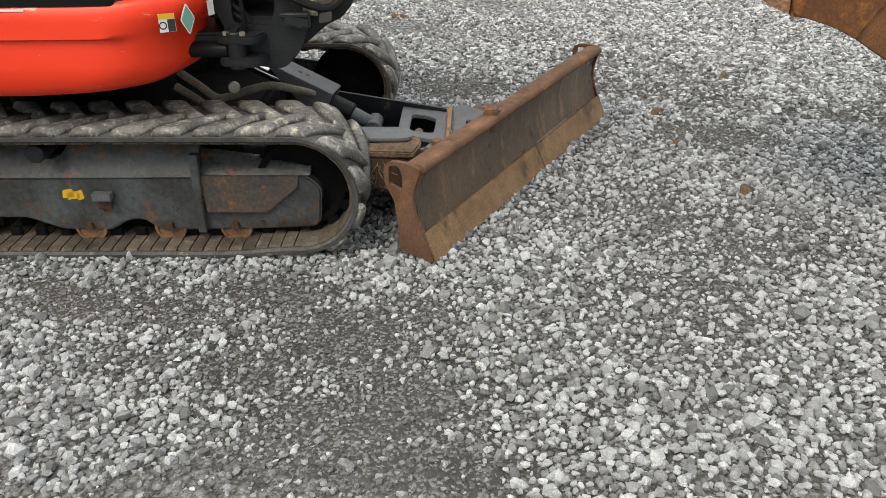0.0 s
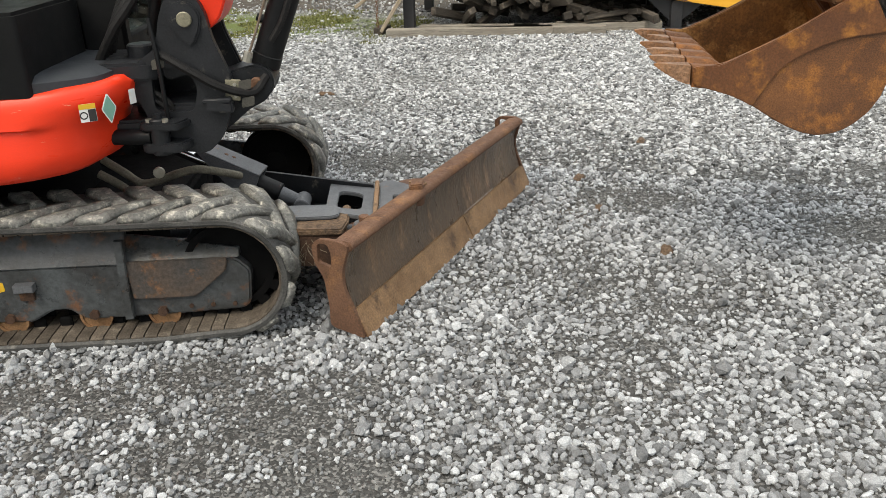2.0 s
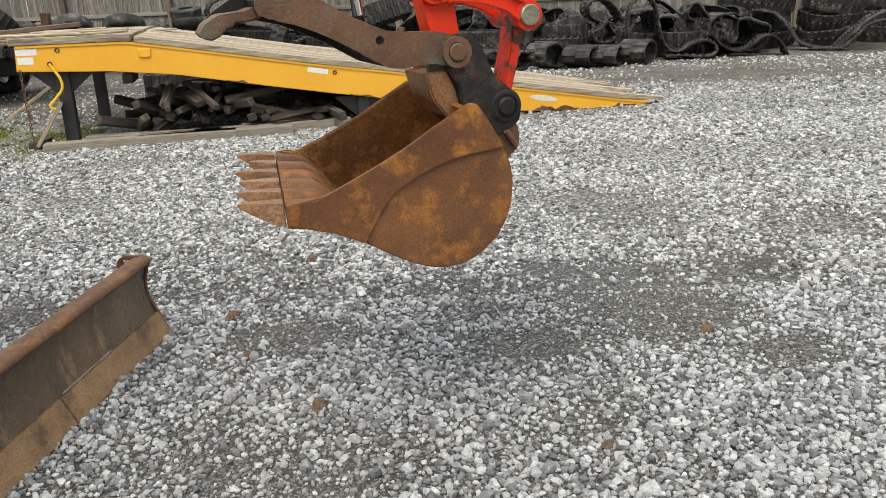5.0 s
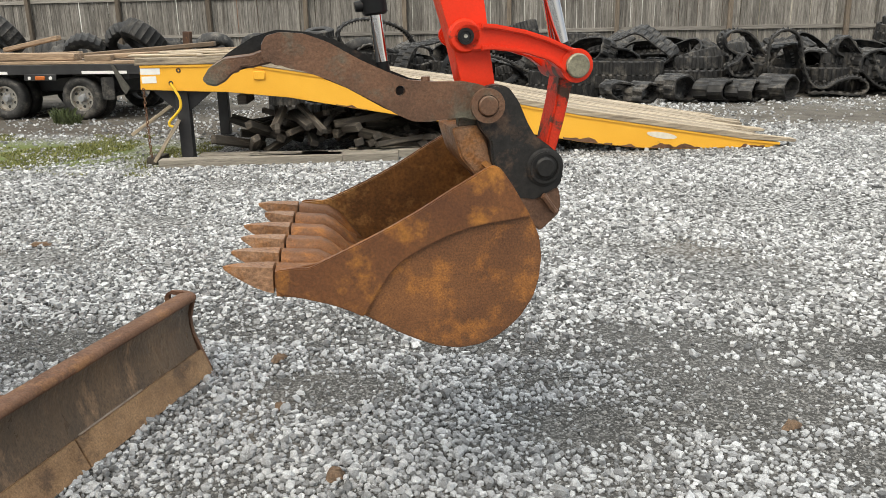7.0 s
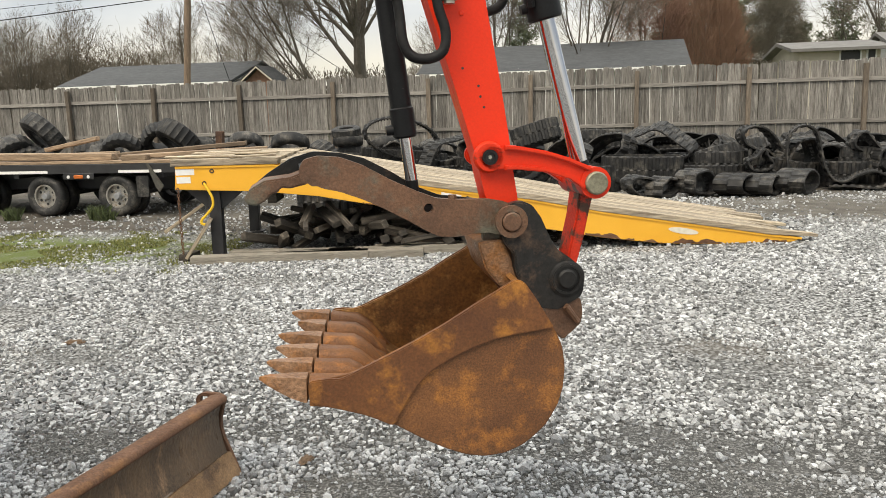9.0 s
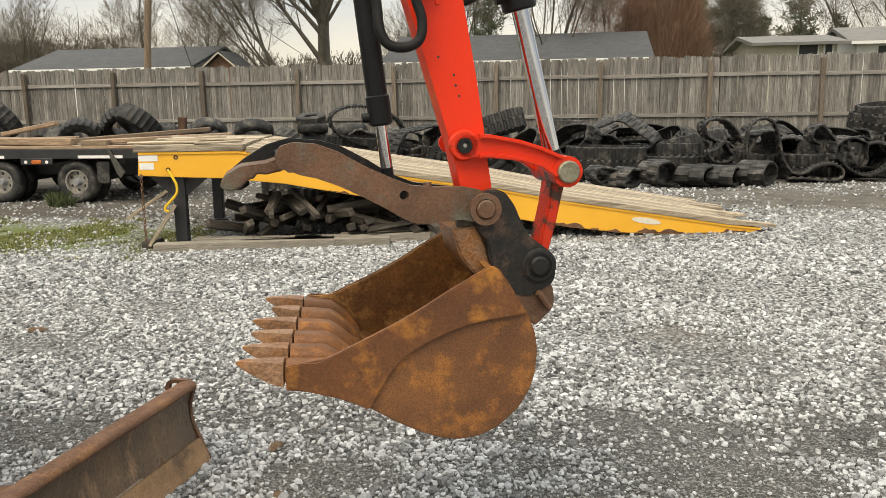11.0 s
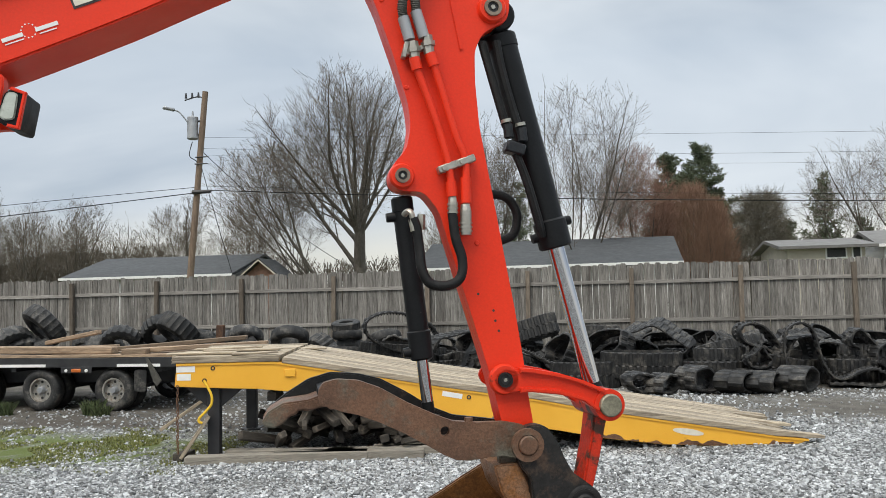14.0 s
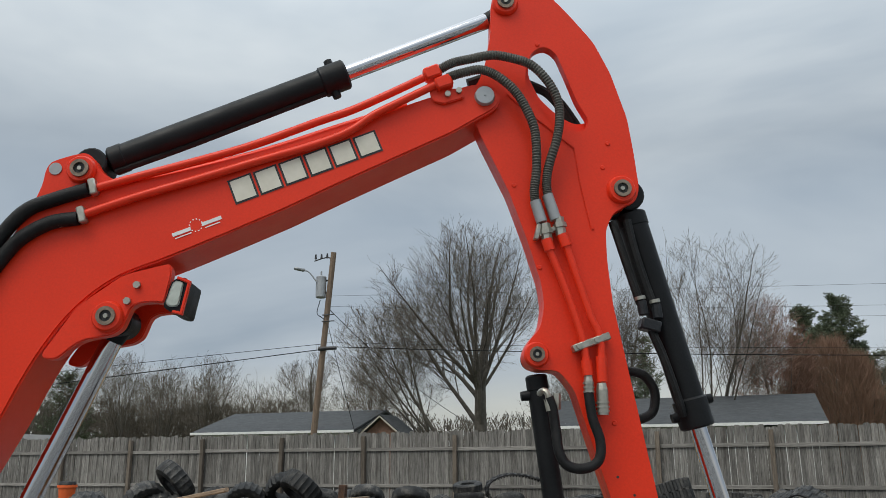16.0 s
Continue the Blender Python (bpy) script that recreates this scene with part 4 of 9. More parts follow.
# blade push arm: two rails, a floor blackened for shade between them, plates and a triangular nose
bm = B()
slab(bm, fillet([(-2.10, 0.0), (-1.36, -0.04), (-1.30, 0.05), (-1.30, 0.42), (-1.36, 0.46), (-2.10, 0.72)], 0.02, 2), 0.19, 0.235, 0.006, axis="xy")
arm_b = part("blade_arm", bm, SHADE_BLACK, ex, "black and grey steel blade push arm with rust")
bm = B()
slab(bm, [(-2.08, 0.235), (-1.40, 0.21), (-1.385, 0.315), (-2.08, 0.335)], 0.0, 0.016, 0.003)
part("near_rail", bm, CHASSIS, arm_b)
bm = B()
vs = [[bm.verts.new(q) for q in ((s_, n_, 0.22), (s_, n_ + 0.018, 0.22), (s_, n_ + 0.018, zt), (s_, n_, zt))] for s_, n_, zt in ((-2.06, 0.70, 0.385), (-1.80, 0.60, 0.36), (-1.31, 0.39, 0.345))]
bm.faces.new(vs[0])
bm.faces.new(vs[-1][::-1])
for p_, q_ in zip(vs, vs[1:]):
    for j in range(4):
        bm.faces.new((p_[j], p_[(j + 1) % 4], q_[(j + 1) % 4], q_[j]))
part("far_rail", bm, CAST, arm_b, "black far rail with worn edge")
# flat plate with an oval opening, and the nose plate beyond its rim
bm = B()
slab(bm, [fillet([(-1.50, 0.13), (-1.305, 0.03), (-1.305, 0.425), (-1.50, 0.50)], 0.015, 2),
          fillet([(-1.455, 0.17), (-1.355, 0.13), (-1.35, 0.30), (-1.385, 0.34), (-1.455, 0.37)], 0.035, 4)], 0.315, 0.332, 0.003, axis="xy")
part("top_plate", bm, CHASSIS, arm_b)
bm = B()
slab(bm, fillet([(-1.305, 0.03), (-1.288, 0.03), (-1.285, 0.43), (-1.303, 0.43)], 0.004, 1), 0.315, 0.352, 0.003, axis="xy")
part("rim", bm, EDGE, arm_b)
bm = B()
slab(bm, fillet([(-1.284, 0.05), (-1.22, 0.12), (-1.14, 0.30), (-1.15, 0.42), (-1.24, 0.50), (-1.284, 0.48)], 0.03, 3), 0.30, 0.33, 0.005, axis="xy")
part("nose_plate", bm, CHASSIS, arm_b)
bm = B()
slab(bm, fillet([(-1.71, 0.18), (-1.67, 0.05), (-1.64, 0.035), (-1.47, 0.03), (-1.435, 0.05), (-1.445, 0.15), (-1.48, 0.17)], 0.025, 3), 0.332, 0.346, 0.004, axis="xy")
part("step_plate", bm, CHASSIS, arm_b)
bm = B()
slab(bm, fillet([(-1.62, -0.055), (-1.42, -0.075), (-1.40, 0.02), (-1.40, 0.20), (-1.43, 0.20), (-1.45, 0.04), (-1.62, 0.035)], 0.015, 2), 0.305, 0.331, 0.006, axis="xy")
part("crusted_soil", bm, MUDDY, arm_b, "dry orange soil caked on the steel")
bm = B()
slab(bm, [(-1.63, 0.18), (-1.41, 0.17), (-1.40, 0.304), (-1.63, 0.304)], -0.06, -0.005, 0.006)
part("side_box", bm, RUST_DARK, arm_b, "rust-brown steel box with dried grass")
rg_b = random.Random(4)
bm = B()
for k_ in range(26):
    s_, z_ = rg_b.uniform(-1.62, -1.42), rg_b.uniform(0.19, 0.30)
    tube(bm, [(s_, -0.063, z_), (s_ + rg_b.uniform(-0.02, 0.02), -0.067, z_ - 0.02), (s_ + rg_b.uniform(-0.03, 0.03), -0.064, z_ - rg_b.uniform(0.03, 0.05))], 0.0011, 4, 2)
tagged(part("dry_grass", bm, DECK, arm_b, "wisps of dry grass"), "wisps of dry grass", kind="stuff")
bm = B()
rod(bm, (-1.335, -0.045, 0.305), (-1.335, -0.045, 0.345), 0.042, 0.042, 24, 0.004)
part("pin_boss", bm, CHASSIS, arm_b)
bm = B()
rod(bm, (-1.335, -0.045, 0.345), (-1.335, -0.045, 0.372), 0.022, 0.022, 6, 0.003)
part("angle_pin", bm, RUST, arm_b)
bm = B()
block(bm, (0.026, 0.03, 0.025), pose(-1.215, 0.215, 0.342), 0.004)
part("stop_block", bm, CAST, arm_b)
bm = B()
slab(bm, fillet([(-1.16, 0.21), (-1.10, 0.22), (-1.09, 0.30), (-1.15, 0.31)], 0.015, 3), 0.30, 0.395, 0.006, axis="xy")
part("blade_lug", bm, RUST, arm_b)
# lift cylinder with its guard over the rod
bm = B()
a, b_ = Vector((-2.16, 0.47, 0.53)), Vector((-1.62, 0.40, 0.275))
d = (b_ - a).normalized()
rod(bm, a + d * 0.30, a + d * 0.50, 0.045, 0.045, 24, 0.006)
cyl_b = part("lift_cylinder", bm, BLACK, ex, "black blade lift cylinder under a grey guard")
bm = B()
rod(bm, a, a + d * 0.32, 0.024)
part("rod", bm, CHROME, cyl_b, "chrome rod")
bm = B()
rod(bm, a + d * 0.49, a + d * 0.60, 0.034, 0.028, 16)
rod(bm, b_ + Vector((0, -0.06, 0)), b_ + Vector((0, 0.06, 0)), 0.034, 0.034, 16, 0.004)
part("clevis", bm, CHASSIS, cyl_b)
bm = B()
mg = Matrix.Translation(a + d * 0.25) @ d.to_track_quat("X", "Z").to_matrix().to_4x4()
slab_pts = fillet([(-0.155, 0.062), (0.15, 0.062), (0.15, -0.045), (0.06, -0.045)], 0.01, 2)
slab(bm, slab_pts, -0.066, -0.056, 0.002)
slab(bm, slab_pts, 0.056, 0.066, 0.002)
block(bm, (0.305, 0.132, 0.010), pose(-0.0025, 0, 0.064), 0.003)
bmesh.ops.transform(bm, matrix=mg, verts=bm.verts)
part("rod_guard", bm, CHASSIS, cyl_b, "grey bent-plate rod guard")
bm = B()
for q in ((-0.02, 0.0), (0.012, 0.004)):
    rod(bm, (q[0], q[1], 0.069), (q[0], q[1], 0.0715), 0.010, 0.008, 8)
bmesh.ops.transform(bm, matrix=mg, verts=bm.verts)
part("rust_spots", bm, RUST, cyl_b)
for pts in ([(-2.36, 0.22, 0.56), (-2.28, 0.2, 0.51), (-2.22, 0.2, 0.462), (-2.15, 0.2, 0.468), (-2.08, 0.2, 0.492), (-1.99, 0.2, 0.508), (-1.9, 0.26, 0.47), (-1.86, 0.34, 0.43)],
            [(-2.36, 0.16, 0.52), (-2.28, 0.14, 0.475), (-2.22, 0.13, 0.42), (-2.17, 0.12, 0.35)]):
    bm = B()
    tube(bm, pts, 0.0165, 10, 6)
    part("hose", bm, DUSTHOSE, cyl_b, "dusty grey-brown hose")
bm = B()
rod(bm, (-2.11, 0.10, 0.535), (-2.11, 0.085, 0.535), 0.022, 0.022, 16, 0.002)
part("drain_plug", bm, ZINC, cyl_b)

# blade, angled to the machine
BL = MACH.inverted() @ pose(2.920, 0.770, 0.006, 0, 0, -5.6)
bld = new("blade")
bld.parent = ex
bld.matrix_basis = BL
LB = 1.82
bm = B()
front = [(-0.015, 0.385), (-0.035, 0.36), (-0.055, 0.30), (-0.06, 0.24), (-0.054, 0.18), (-0.038, 0.105)]
back = [(x - 0.02, z) for x, z in reversed(front)]
slab(bm, front + back, 0.012, LB - 0.012, 0.0)
part("mouldboard", bm, BLADE, bld, "curved brown steel mouldboard")
bm = B()
slab(bm, fillet([(-0.004, 0.375), (-0.012, 0.40), (-0.05, 0.405), (-0.09, 0.395), (-0.10, 0.37), (-0.06, 0.35), (-0.02, 0.36)], 0.012, 3), 0.0, LB, 0.004)
part("top_tube", bm, RUST, bld, "rust-brown rolled top edge")
bm = B()
slab(bm, [(0.0, 0.0), (0.012, 0.004), (-0.030, 0.115), (-0.044, 0.112)], 0.0, 1.0, 0.002)
part("cutting_edge", bm, EDGE, bld, "worn rusty cutting edge")
bm = B()
slab(bm, [(0.002, 0.0), (0.013, 0.004), (-0.029, 0.115), (-0.044, 0.112)], 1.004, LB, 0.002)
part("cutting_edge", bm, EDGE, bld, "worn rusty cutting edge")
bm = B()
slab(bm, [(-0.039, 0.113), (-0.036, 0.115), (-0.0405, 0.121), (-0.0435, 0.119)], 1.03, 1.40, 0.0)
part("scraped_line", bm, PIN, bld, "bright scraped line above the edge")
endp = fillet([(0.006, 0.0), (-0.03, 0.12), (-0.056, 0.2), (-0.056, 0.27), (-0.03, 0.345), (-0.01, 0.39), (-0.05, 0.407), (-0.135, 0.405), (-0.168, 0.375), (-0.165, 0.30), (-0.135, 0.24), (-0.13, 0.12), (-0.14, 0.03), (-0.09, 0.02)], 0.02, 2)
hole = fillet([(-0.150, 0.305), (-0.095, 0.290), (-0.090, 0.350), (-0.100, 0.388), (-0.140, 0.386)], 0.014, 3)
for ya in (-0.014, LB - 0.006):
    bm = B()
    slab(bm, [endp, hole], ya, ya + 0.02, 0.003)
    part("end_plate", bm, RUST, bld, "rusty end plate with a lashing slot")
bm = B()
slab(bm, [(-0.15, 0.02), (-0.05, 0.02), (-0.055, 0.10), (-0.13, 0.12)], 0.05, LB - 0.05, 0.006)
part("back_beam", bm, RUST, bld)
bm = B()
slab(bm, fillet([(-0.30, 0.78), (-0.07, 0.66), (-0.07, 1.06), (-0.30, 0.94)], 0.04, 3), 0.2, 0.30, 0.008, axis="xy")
part("pivot_bracket", bm, RUST, bld)
bm = B()
slab(bm, fillet([(-0.22, 0.28), (-0.07, 0.22), (-0.07, 0.40), (-0.22, 0.36)], 0.03, 3), 0.22, 0.32, 0.008, axis="xy")
part("cylinder_lug", bm, RUST, bld)
bm = B()
rod(bm, (-0.075, 0.62, 0.40), (-0.075, 0.62, 0.425), 0.014, 0.01, 8)
block(bm, (0.03, 0.05, 0.01), pose(-0.04, 0.64, 0.407), 0.003)
part("weld_scar", bm, EDGE, bld)

# the blade leans back a little on worn pins
for piece in bld.children:
    for v in piece.data.vertices:
        v.co.x -= 0.07 * v.co.z
        v.co.z *= 0.915
    piece.data.update()

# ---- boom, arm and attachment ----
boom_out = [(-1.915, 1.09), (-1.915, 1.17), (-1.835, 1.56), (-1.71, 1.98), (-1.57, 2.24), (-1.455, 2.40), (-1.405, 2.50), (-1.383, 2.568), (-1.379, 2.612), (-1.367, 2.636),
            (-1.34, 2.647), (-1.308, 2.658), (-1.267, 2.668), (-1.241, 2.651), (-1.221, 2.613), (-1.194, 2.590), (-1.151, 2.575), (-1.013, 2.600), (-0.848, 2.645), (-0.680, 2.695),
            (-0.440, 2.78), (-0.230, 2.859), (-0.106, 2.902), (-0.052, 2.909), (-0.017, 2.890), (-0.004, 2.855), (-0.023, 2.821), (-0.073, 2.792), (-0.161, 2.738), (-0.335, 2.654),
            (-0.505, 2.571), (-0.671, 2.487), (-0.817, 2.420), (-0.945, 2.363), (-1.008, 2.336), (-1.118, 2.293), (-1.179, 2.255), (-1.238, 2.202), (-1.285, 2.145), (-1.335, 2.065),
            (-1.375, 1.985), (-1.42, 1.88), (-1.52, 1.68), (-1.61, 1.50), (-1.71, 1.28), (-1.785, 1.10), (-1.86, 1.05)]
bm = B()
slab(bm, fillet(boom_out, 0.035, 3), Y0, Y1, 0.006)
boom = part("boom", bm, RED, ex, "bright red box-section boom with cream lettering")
# cylinder bracket under the bend, both cheeks
brk = fillet([(-0.985, 2.322), (-0.979, 2.291), (-0.994, 2.202), (-1.027, 2.208), (-1.067, 2.203), (-1.087, 2.191), (-1.108, 2.130), (-1.135, 2.112), (-1.169, 2.106), (-1.223, 2.095), (-1.285, 2.040), (-1.33, 2.05), (-1.24, 2.195), (-1.118, 2.287)], 0.025, 3)
for a, b_ in ((-0.012, 0.028), (0.172, 0.212)):
    bm = B()
    slab(bm, brk, a, b_, 0.004)
    part("cylinder_bracket", bm, RED, boom)


def pin_end(s, z, y, r, parent, mat_=PIN, out=-1, big=None, cap=RED, plain=False):
    """Round boss with a pin head on a side face."""
    if big:
        bm = B()
        rod(bm, (s, y, z), (s, y + out * 0.018, z), big, big * 0.93, 28, 0.003)
        part("boss", bm, cap, parent)
    bm = B()
    if plain:
        rod(bm, (s, y, z), (s, y + out * 0.016, z), r, r * 0.94, 26, 0.002)
        rod(bm, (s, y + out * 0.016, z), (s, y + out * 0.018, z), r * 0.12, r * 0.1, 8)
        part("pin", bm, mat_, parent)
        return
    ring(bm, (s, y + out * 0.010, z), (s, y + out * 0.026, z), r, r * 0.62, 24)
    pn = part("pin", bm, mat_, parent)
    # ink-dark disc stands in for the shade inside the hollow pin
    bm = B()
    rod(bm, (s, y + out * 0.010, z), (s, y + out * 0.019, z), r * 0.64, r * 0.64, 18)
    part("pin_core", bm, INK, pn)
    bm = B()
    rod(bm, (s, y + out * 0.018, z), (s, y + out * 0.024, z), r * 0.30, r * 0.26, 6)
    part("grease_nipple", bm, ZINC, pn)


pin_end(-1.149, 2.164, -0.012, 0.027, boom, big=0.045)
pin_end(-1.270, 2.609, 0.0, 0.027, boom, big=0.043)
pin_end(-0.058, 2.861, 0.0, 0.032, boom, GALV, plain=True)
# pale disc stands in for bright sky seen through the lifting eye
bm = B()
rod(bm, (-1.348, -0.003, 2.613), (-1.348, 0.002, 2.613), 0.019, 0.019, 18)
part("lifting_eye", bm, GALV, boom)
for s, z in ((-1.074, 2.256), (-1.098, 2.209)):
    bm = B()
    bolt(bm, (s, -0.012, z), (0, -1, 0), 0.011, 0.012)
    part("bolt", bm, ZINC, boom)
# tip plate with two bolts
bm = B()
slab(bm, fillet([(-0.232, 2.885), (-0.224, 2.842), (-0.188, 2.830), (-0.122, 2.853), (-0.122, 2.882), (-0.16, 2.884)], 0.01, 2), -0.012, 0.0, 0.003)
tip = part("hose_plate", bm, RED, boom)
for s, z in ((-0.174, 2.862), (-0.139, 2.874)):
    bm = B()
    bolt(bm, (s, -0.012, z), (0, -1, 0), 0.010, 0.010)
    part("bolt", bm, ZINC, tip)
# work lamp under the boom; its box is black to imitate shade on its sides
bm = B()
slab(bm, fillet([(-0.994, 2.190), (-0.975, 2.262), (-0.955, 2.278), (-0.917, 2.264), (-0.935, 2.165), (-0.965, 2.172)], 0.01, 2), -0.03, 0.10, 0.006)
lamp = part("work_lamp", bm, BLACK, boom, "work lamp box, blackened for shade, in a red guard with a clear lens")
bm = B()
slab(bm, [(-0.965, 2.172), (-0.935, 2.165), (-0.917, 2.264), (-0.955, 2.278), (-0.957, 2.270), (-0.926, 2.258), (-0.942, 2.175), (-0.963, 2.180)], -0.038, -0.022, 0.002)
part("guard", bm, RED, lamp, "red sheet guard")
bm = B()
lens = fillet([(-0.986, 2.200), (-0.966, 2.266), (-0.936, 2.262), (-0.946, 2.190), (-0.972, 2.188)], 0.014, 3)
slab(bm, lens, -0.037, -0.03, 0.004)
part("lens", bm, LENS, lamp)

# lettering on the boom side drawn as plain bars: six cream bars with dark edging, and a faint small mark
lt = Vector((-0.812, 0, 2.504))
along = Vector((0.438, 0, 0.177)).normalized()
up = Vector((-along.z, 0, along.x))
L = (Vector((-0.370, 0, 2.683)) - lt).length


def bar(u0, u1, v0, v1, y, mat_, name, parent):
    bm = B()
    pts = [lt + along * u + up * v for u, v in ((u0, v0), (u1, v0), (u1, v1), (u0, v1))]
    slab(bm, [(p.x, p.z) for p in pts], y - 0.0012, y, 0.0)
    part(name, bm, mat_, parent, smooth=0)


for i in range(6):
    w = L / 6
    bar(i * w + 0.002, (i + 1) * w - 0.004, -0.002, 0.078 - 0.0015 * i, -0.0006, INK, "letter_edge", boom)
    bar(i * w + 0.008, (i + 1) * w - 0.010, 0.004, 0.072 - 0.0015 * i, -0.0022, CREAM, "letter_bar", boom)
for u0, u1, v in ((-0.200, -0.144, -0.028), (-0.110, -0.050, -0.028), (-0.196, -0.146, -0.037), (-0.104, -0.058, -0.037)):
    bar(u0, u1, v, v + (0.011 if v > -0.03 else 0.003), -0.0006, WHITE, "small_mark", boom)
bm = B()
pc = lt + along * -0.127 + up * -0.018
for k in range(12):
    a = 2 * math.pi * k / 12
    rod(bm, (pc.x + 0.019 * math.cos(a), -0.001, pc.z + 0.019 * math.sin(a)), (pc.x + 0.019 * math.cos(a), 0.0005, pc.z + 0.019 * math.sin(a)), 0.0022, 0.0022, 6)
part("small_mark", bm, WHITE, boom)
# brass hose fittings and a bolt at the boom's lower end
for s, z, r in ((-1.872, 1.395, 0.009), (-1.878, 1.35, 0.007)):
    bm = B()
    rod(bm, (s - 0.004, -0.02, z - 0.025), (s + 0.004, -0.02, z + 0.02), r, r, 6)
    rod(bm, (s, -0.02, z), (s, 0.004, z), r * 0.7, r * 0.7, 8)
    part("hose_fitting", bm, ZINC, boom)
bm = B()
bolt(bm, (-1.832, 0.0, 1.39), (0, -1, 0), 0.010, 0.012)
part("bolt", bm, ZINC, boom)
# warning label low on the boom
bm = B()
slab(bm, [(-1.793, 1.335), (-1.753, 1.346), (-1.740, 1.418), (-1.780, 1.407)], -0.0015, 0.0, 0.0)
lab = part("warning_label", bm, WHITE, boom, "white warning label with dark print")
bm = B()
slab(bm, [(-1.783, 1.377), (-1.752, 1.386), (-1.747, 1.410), (-1.778, 1.401)], -0.0025, -0.0014, 0.0)
slab(bm, [(-1.787, 1.343), (-1.762, 1.350), (-1.759, 1.366), (-1.784, 1.359)], -0.0025, -0.0014, 0.0)
part("print", bm, INK, lab)

# steel pipes along the boom
for name, pts, r in (("oil_pipe", [(-1.227, -0.012, 2.547), (-1.09, -0.012, 2.589), (-0.927, -0.01, 2.638), (-0.762, -0.006, 2.693), (-0.577, -0.004, 2.769), (-0.474, -0.006, 2.807), (-0.371, -0.01, 2.855), (-0.248, -0.012, 2.918)], 0.0125),
                     ("oil_pipe", [(-1.245, -0.016, 2.467), (-1.084, -0.016, 2.526), (-0.922, -0.015, 2.579), (-0.758, -0.014, 2.634), (-0.574, -0.014, 2.693), (-0.473, -0.016, 2.737), (-0.405, -0.017, 2.787), (-0.336, -0.018, 2.825), (-0.215, -0.018, 2.89)], 0.0125),
                     ("oil_pipe", [(-1.2, 0.05, 2.565), (-0.78, 0.05, 2.68), (-0.51, 0.05, 2.775), (-0.3, 0.05, 2.85)], 0.0125)):
    bm = B()
    tube(bm, pts, r, 10, 5)
    part(name, bm, RED, boom, "red painted steel oil pipe")
for s, z in ((-1.225, 2.550), (-1.249, 2.464)):
    bm = B()
    block(bm, (0.022, 0.03, 0.05), pose(s, -0.018, z, 0, -16, 0), 0.004)
    part("pipe_clamp", bm, ZINC, boom)
for s, z in ((-0.222, 2.930), (-0.187, 2.897)):
    bm = B()
    block(bm, (0.055, 0.045, 0.04), pose(s, -0.015, z, 0, -22, 0), 0.006)
    part("pipe_block", bm, RED, boom)
for pts in ([(-1.24, -0.014, 2.545), (-1.33, -0.014, 2.515), (-1.41, -0.014, 2.48), (-1.47, -0.012, 2.41), (-1.53, -0.01, 2.3), (-1.66, 0.0, 2.06), (-1.82, 0.02, 1.62), (-1.92, 0.06, 1.3), (-2.0, 0.1, 1.05)],
            [(-1.26, -0.016, 2.455), (-1.34, -0.016, 2.44), (-1.42, -0.016, 2.39), (-1.48, -0.014, 2.31), (-1.56, -0.012, 2.18), (-1.69, -0.005, 1.95), (-1.86, 0.0, 1.5), (-1.98, 0.04, 1.25), (-2.05, 0.1, 1.05)]):
    bm = B()
    tube(bm, pts, 0.021, 10, 5)
    part("hose", bm, HOSE, boom, "black hydraulic hose")
for s, z in ((-1.275, 2.533), (-1.295, 2.447)):
    bm = B()
    rod(bm, (s - 0.02, -0.015, z - 0.006), (s + 0.03, -0.015, z + 0.008), 0.016, 0.014, 8)
    part("hose_fitting", bm, ZINC, boom)

# arm
YA, YB = 0.03, 0.125
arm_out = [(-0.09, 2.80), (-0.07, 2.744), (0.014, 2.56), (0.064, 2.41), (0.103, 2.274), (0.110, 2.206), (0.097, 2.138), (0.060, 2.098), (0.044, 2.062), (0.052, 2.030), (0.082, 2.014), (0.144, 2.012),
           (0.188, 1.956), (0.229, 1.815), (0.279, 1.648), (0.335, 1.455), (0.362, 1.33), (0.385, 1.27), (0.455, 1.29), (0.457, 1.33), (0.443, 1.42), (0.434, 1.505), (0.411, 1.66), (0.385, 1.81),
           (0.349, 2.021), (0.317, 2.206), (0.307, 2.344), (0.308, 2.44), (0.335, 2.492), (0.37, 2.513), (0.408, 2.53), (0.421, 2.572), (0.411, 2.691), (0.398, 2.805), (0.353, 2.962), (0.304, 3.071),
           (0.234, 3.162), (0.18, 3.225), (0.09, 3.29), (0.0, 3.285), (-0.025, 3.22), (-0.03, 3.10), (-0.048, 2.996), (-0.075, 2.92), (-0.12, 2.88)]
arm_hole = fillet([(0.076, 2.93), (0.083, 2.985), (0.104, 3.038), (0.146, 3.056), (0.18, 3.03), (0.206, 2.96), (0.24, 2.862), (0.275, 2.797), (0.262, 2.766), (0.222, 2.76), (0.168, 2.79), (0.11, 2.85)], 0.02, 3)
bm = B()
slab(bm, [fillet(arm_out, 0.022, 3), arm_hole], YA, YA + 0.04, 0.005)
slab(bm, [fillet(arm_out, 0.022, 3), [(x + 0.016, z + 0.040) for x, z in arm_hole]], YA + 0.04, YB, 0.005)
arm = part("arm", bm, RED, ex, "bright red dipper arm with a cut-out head")
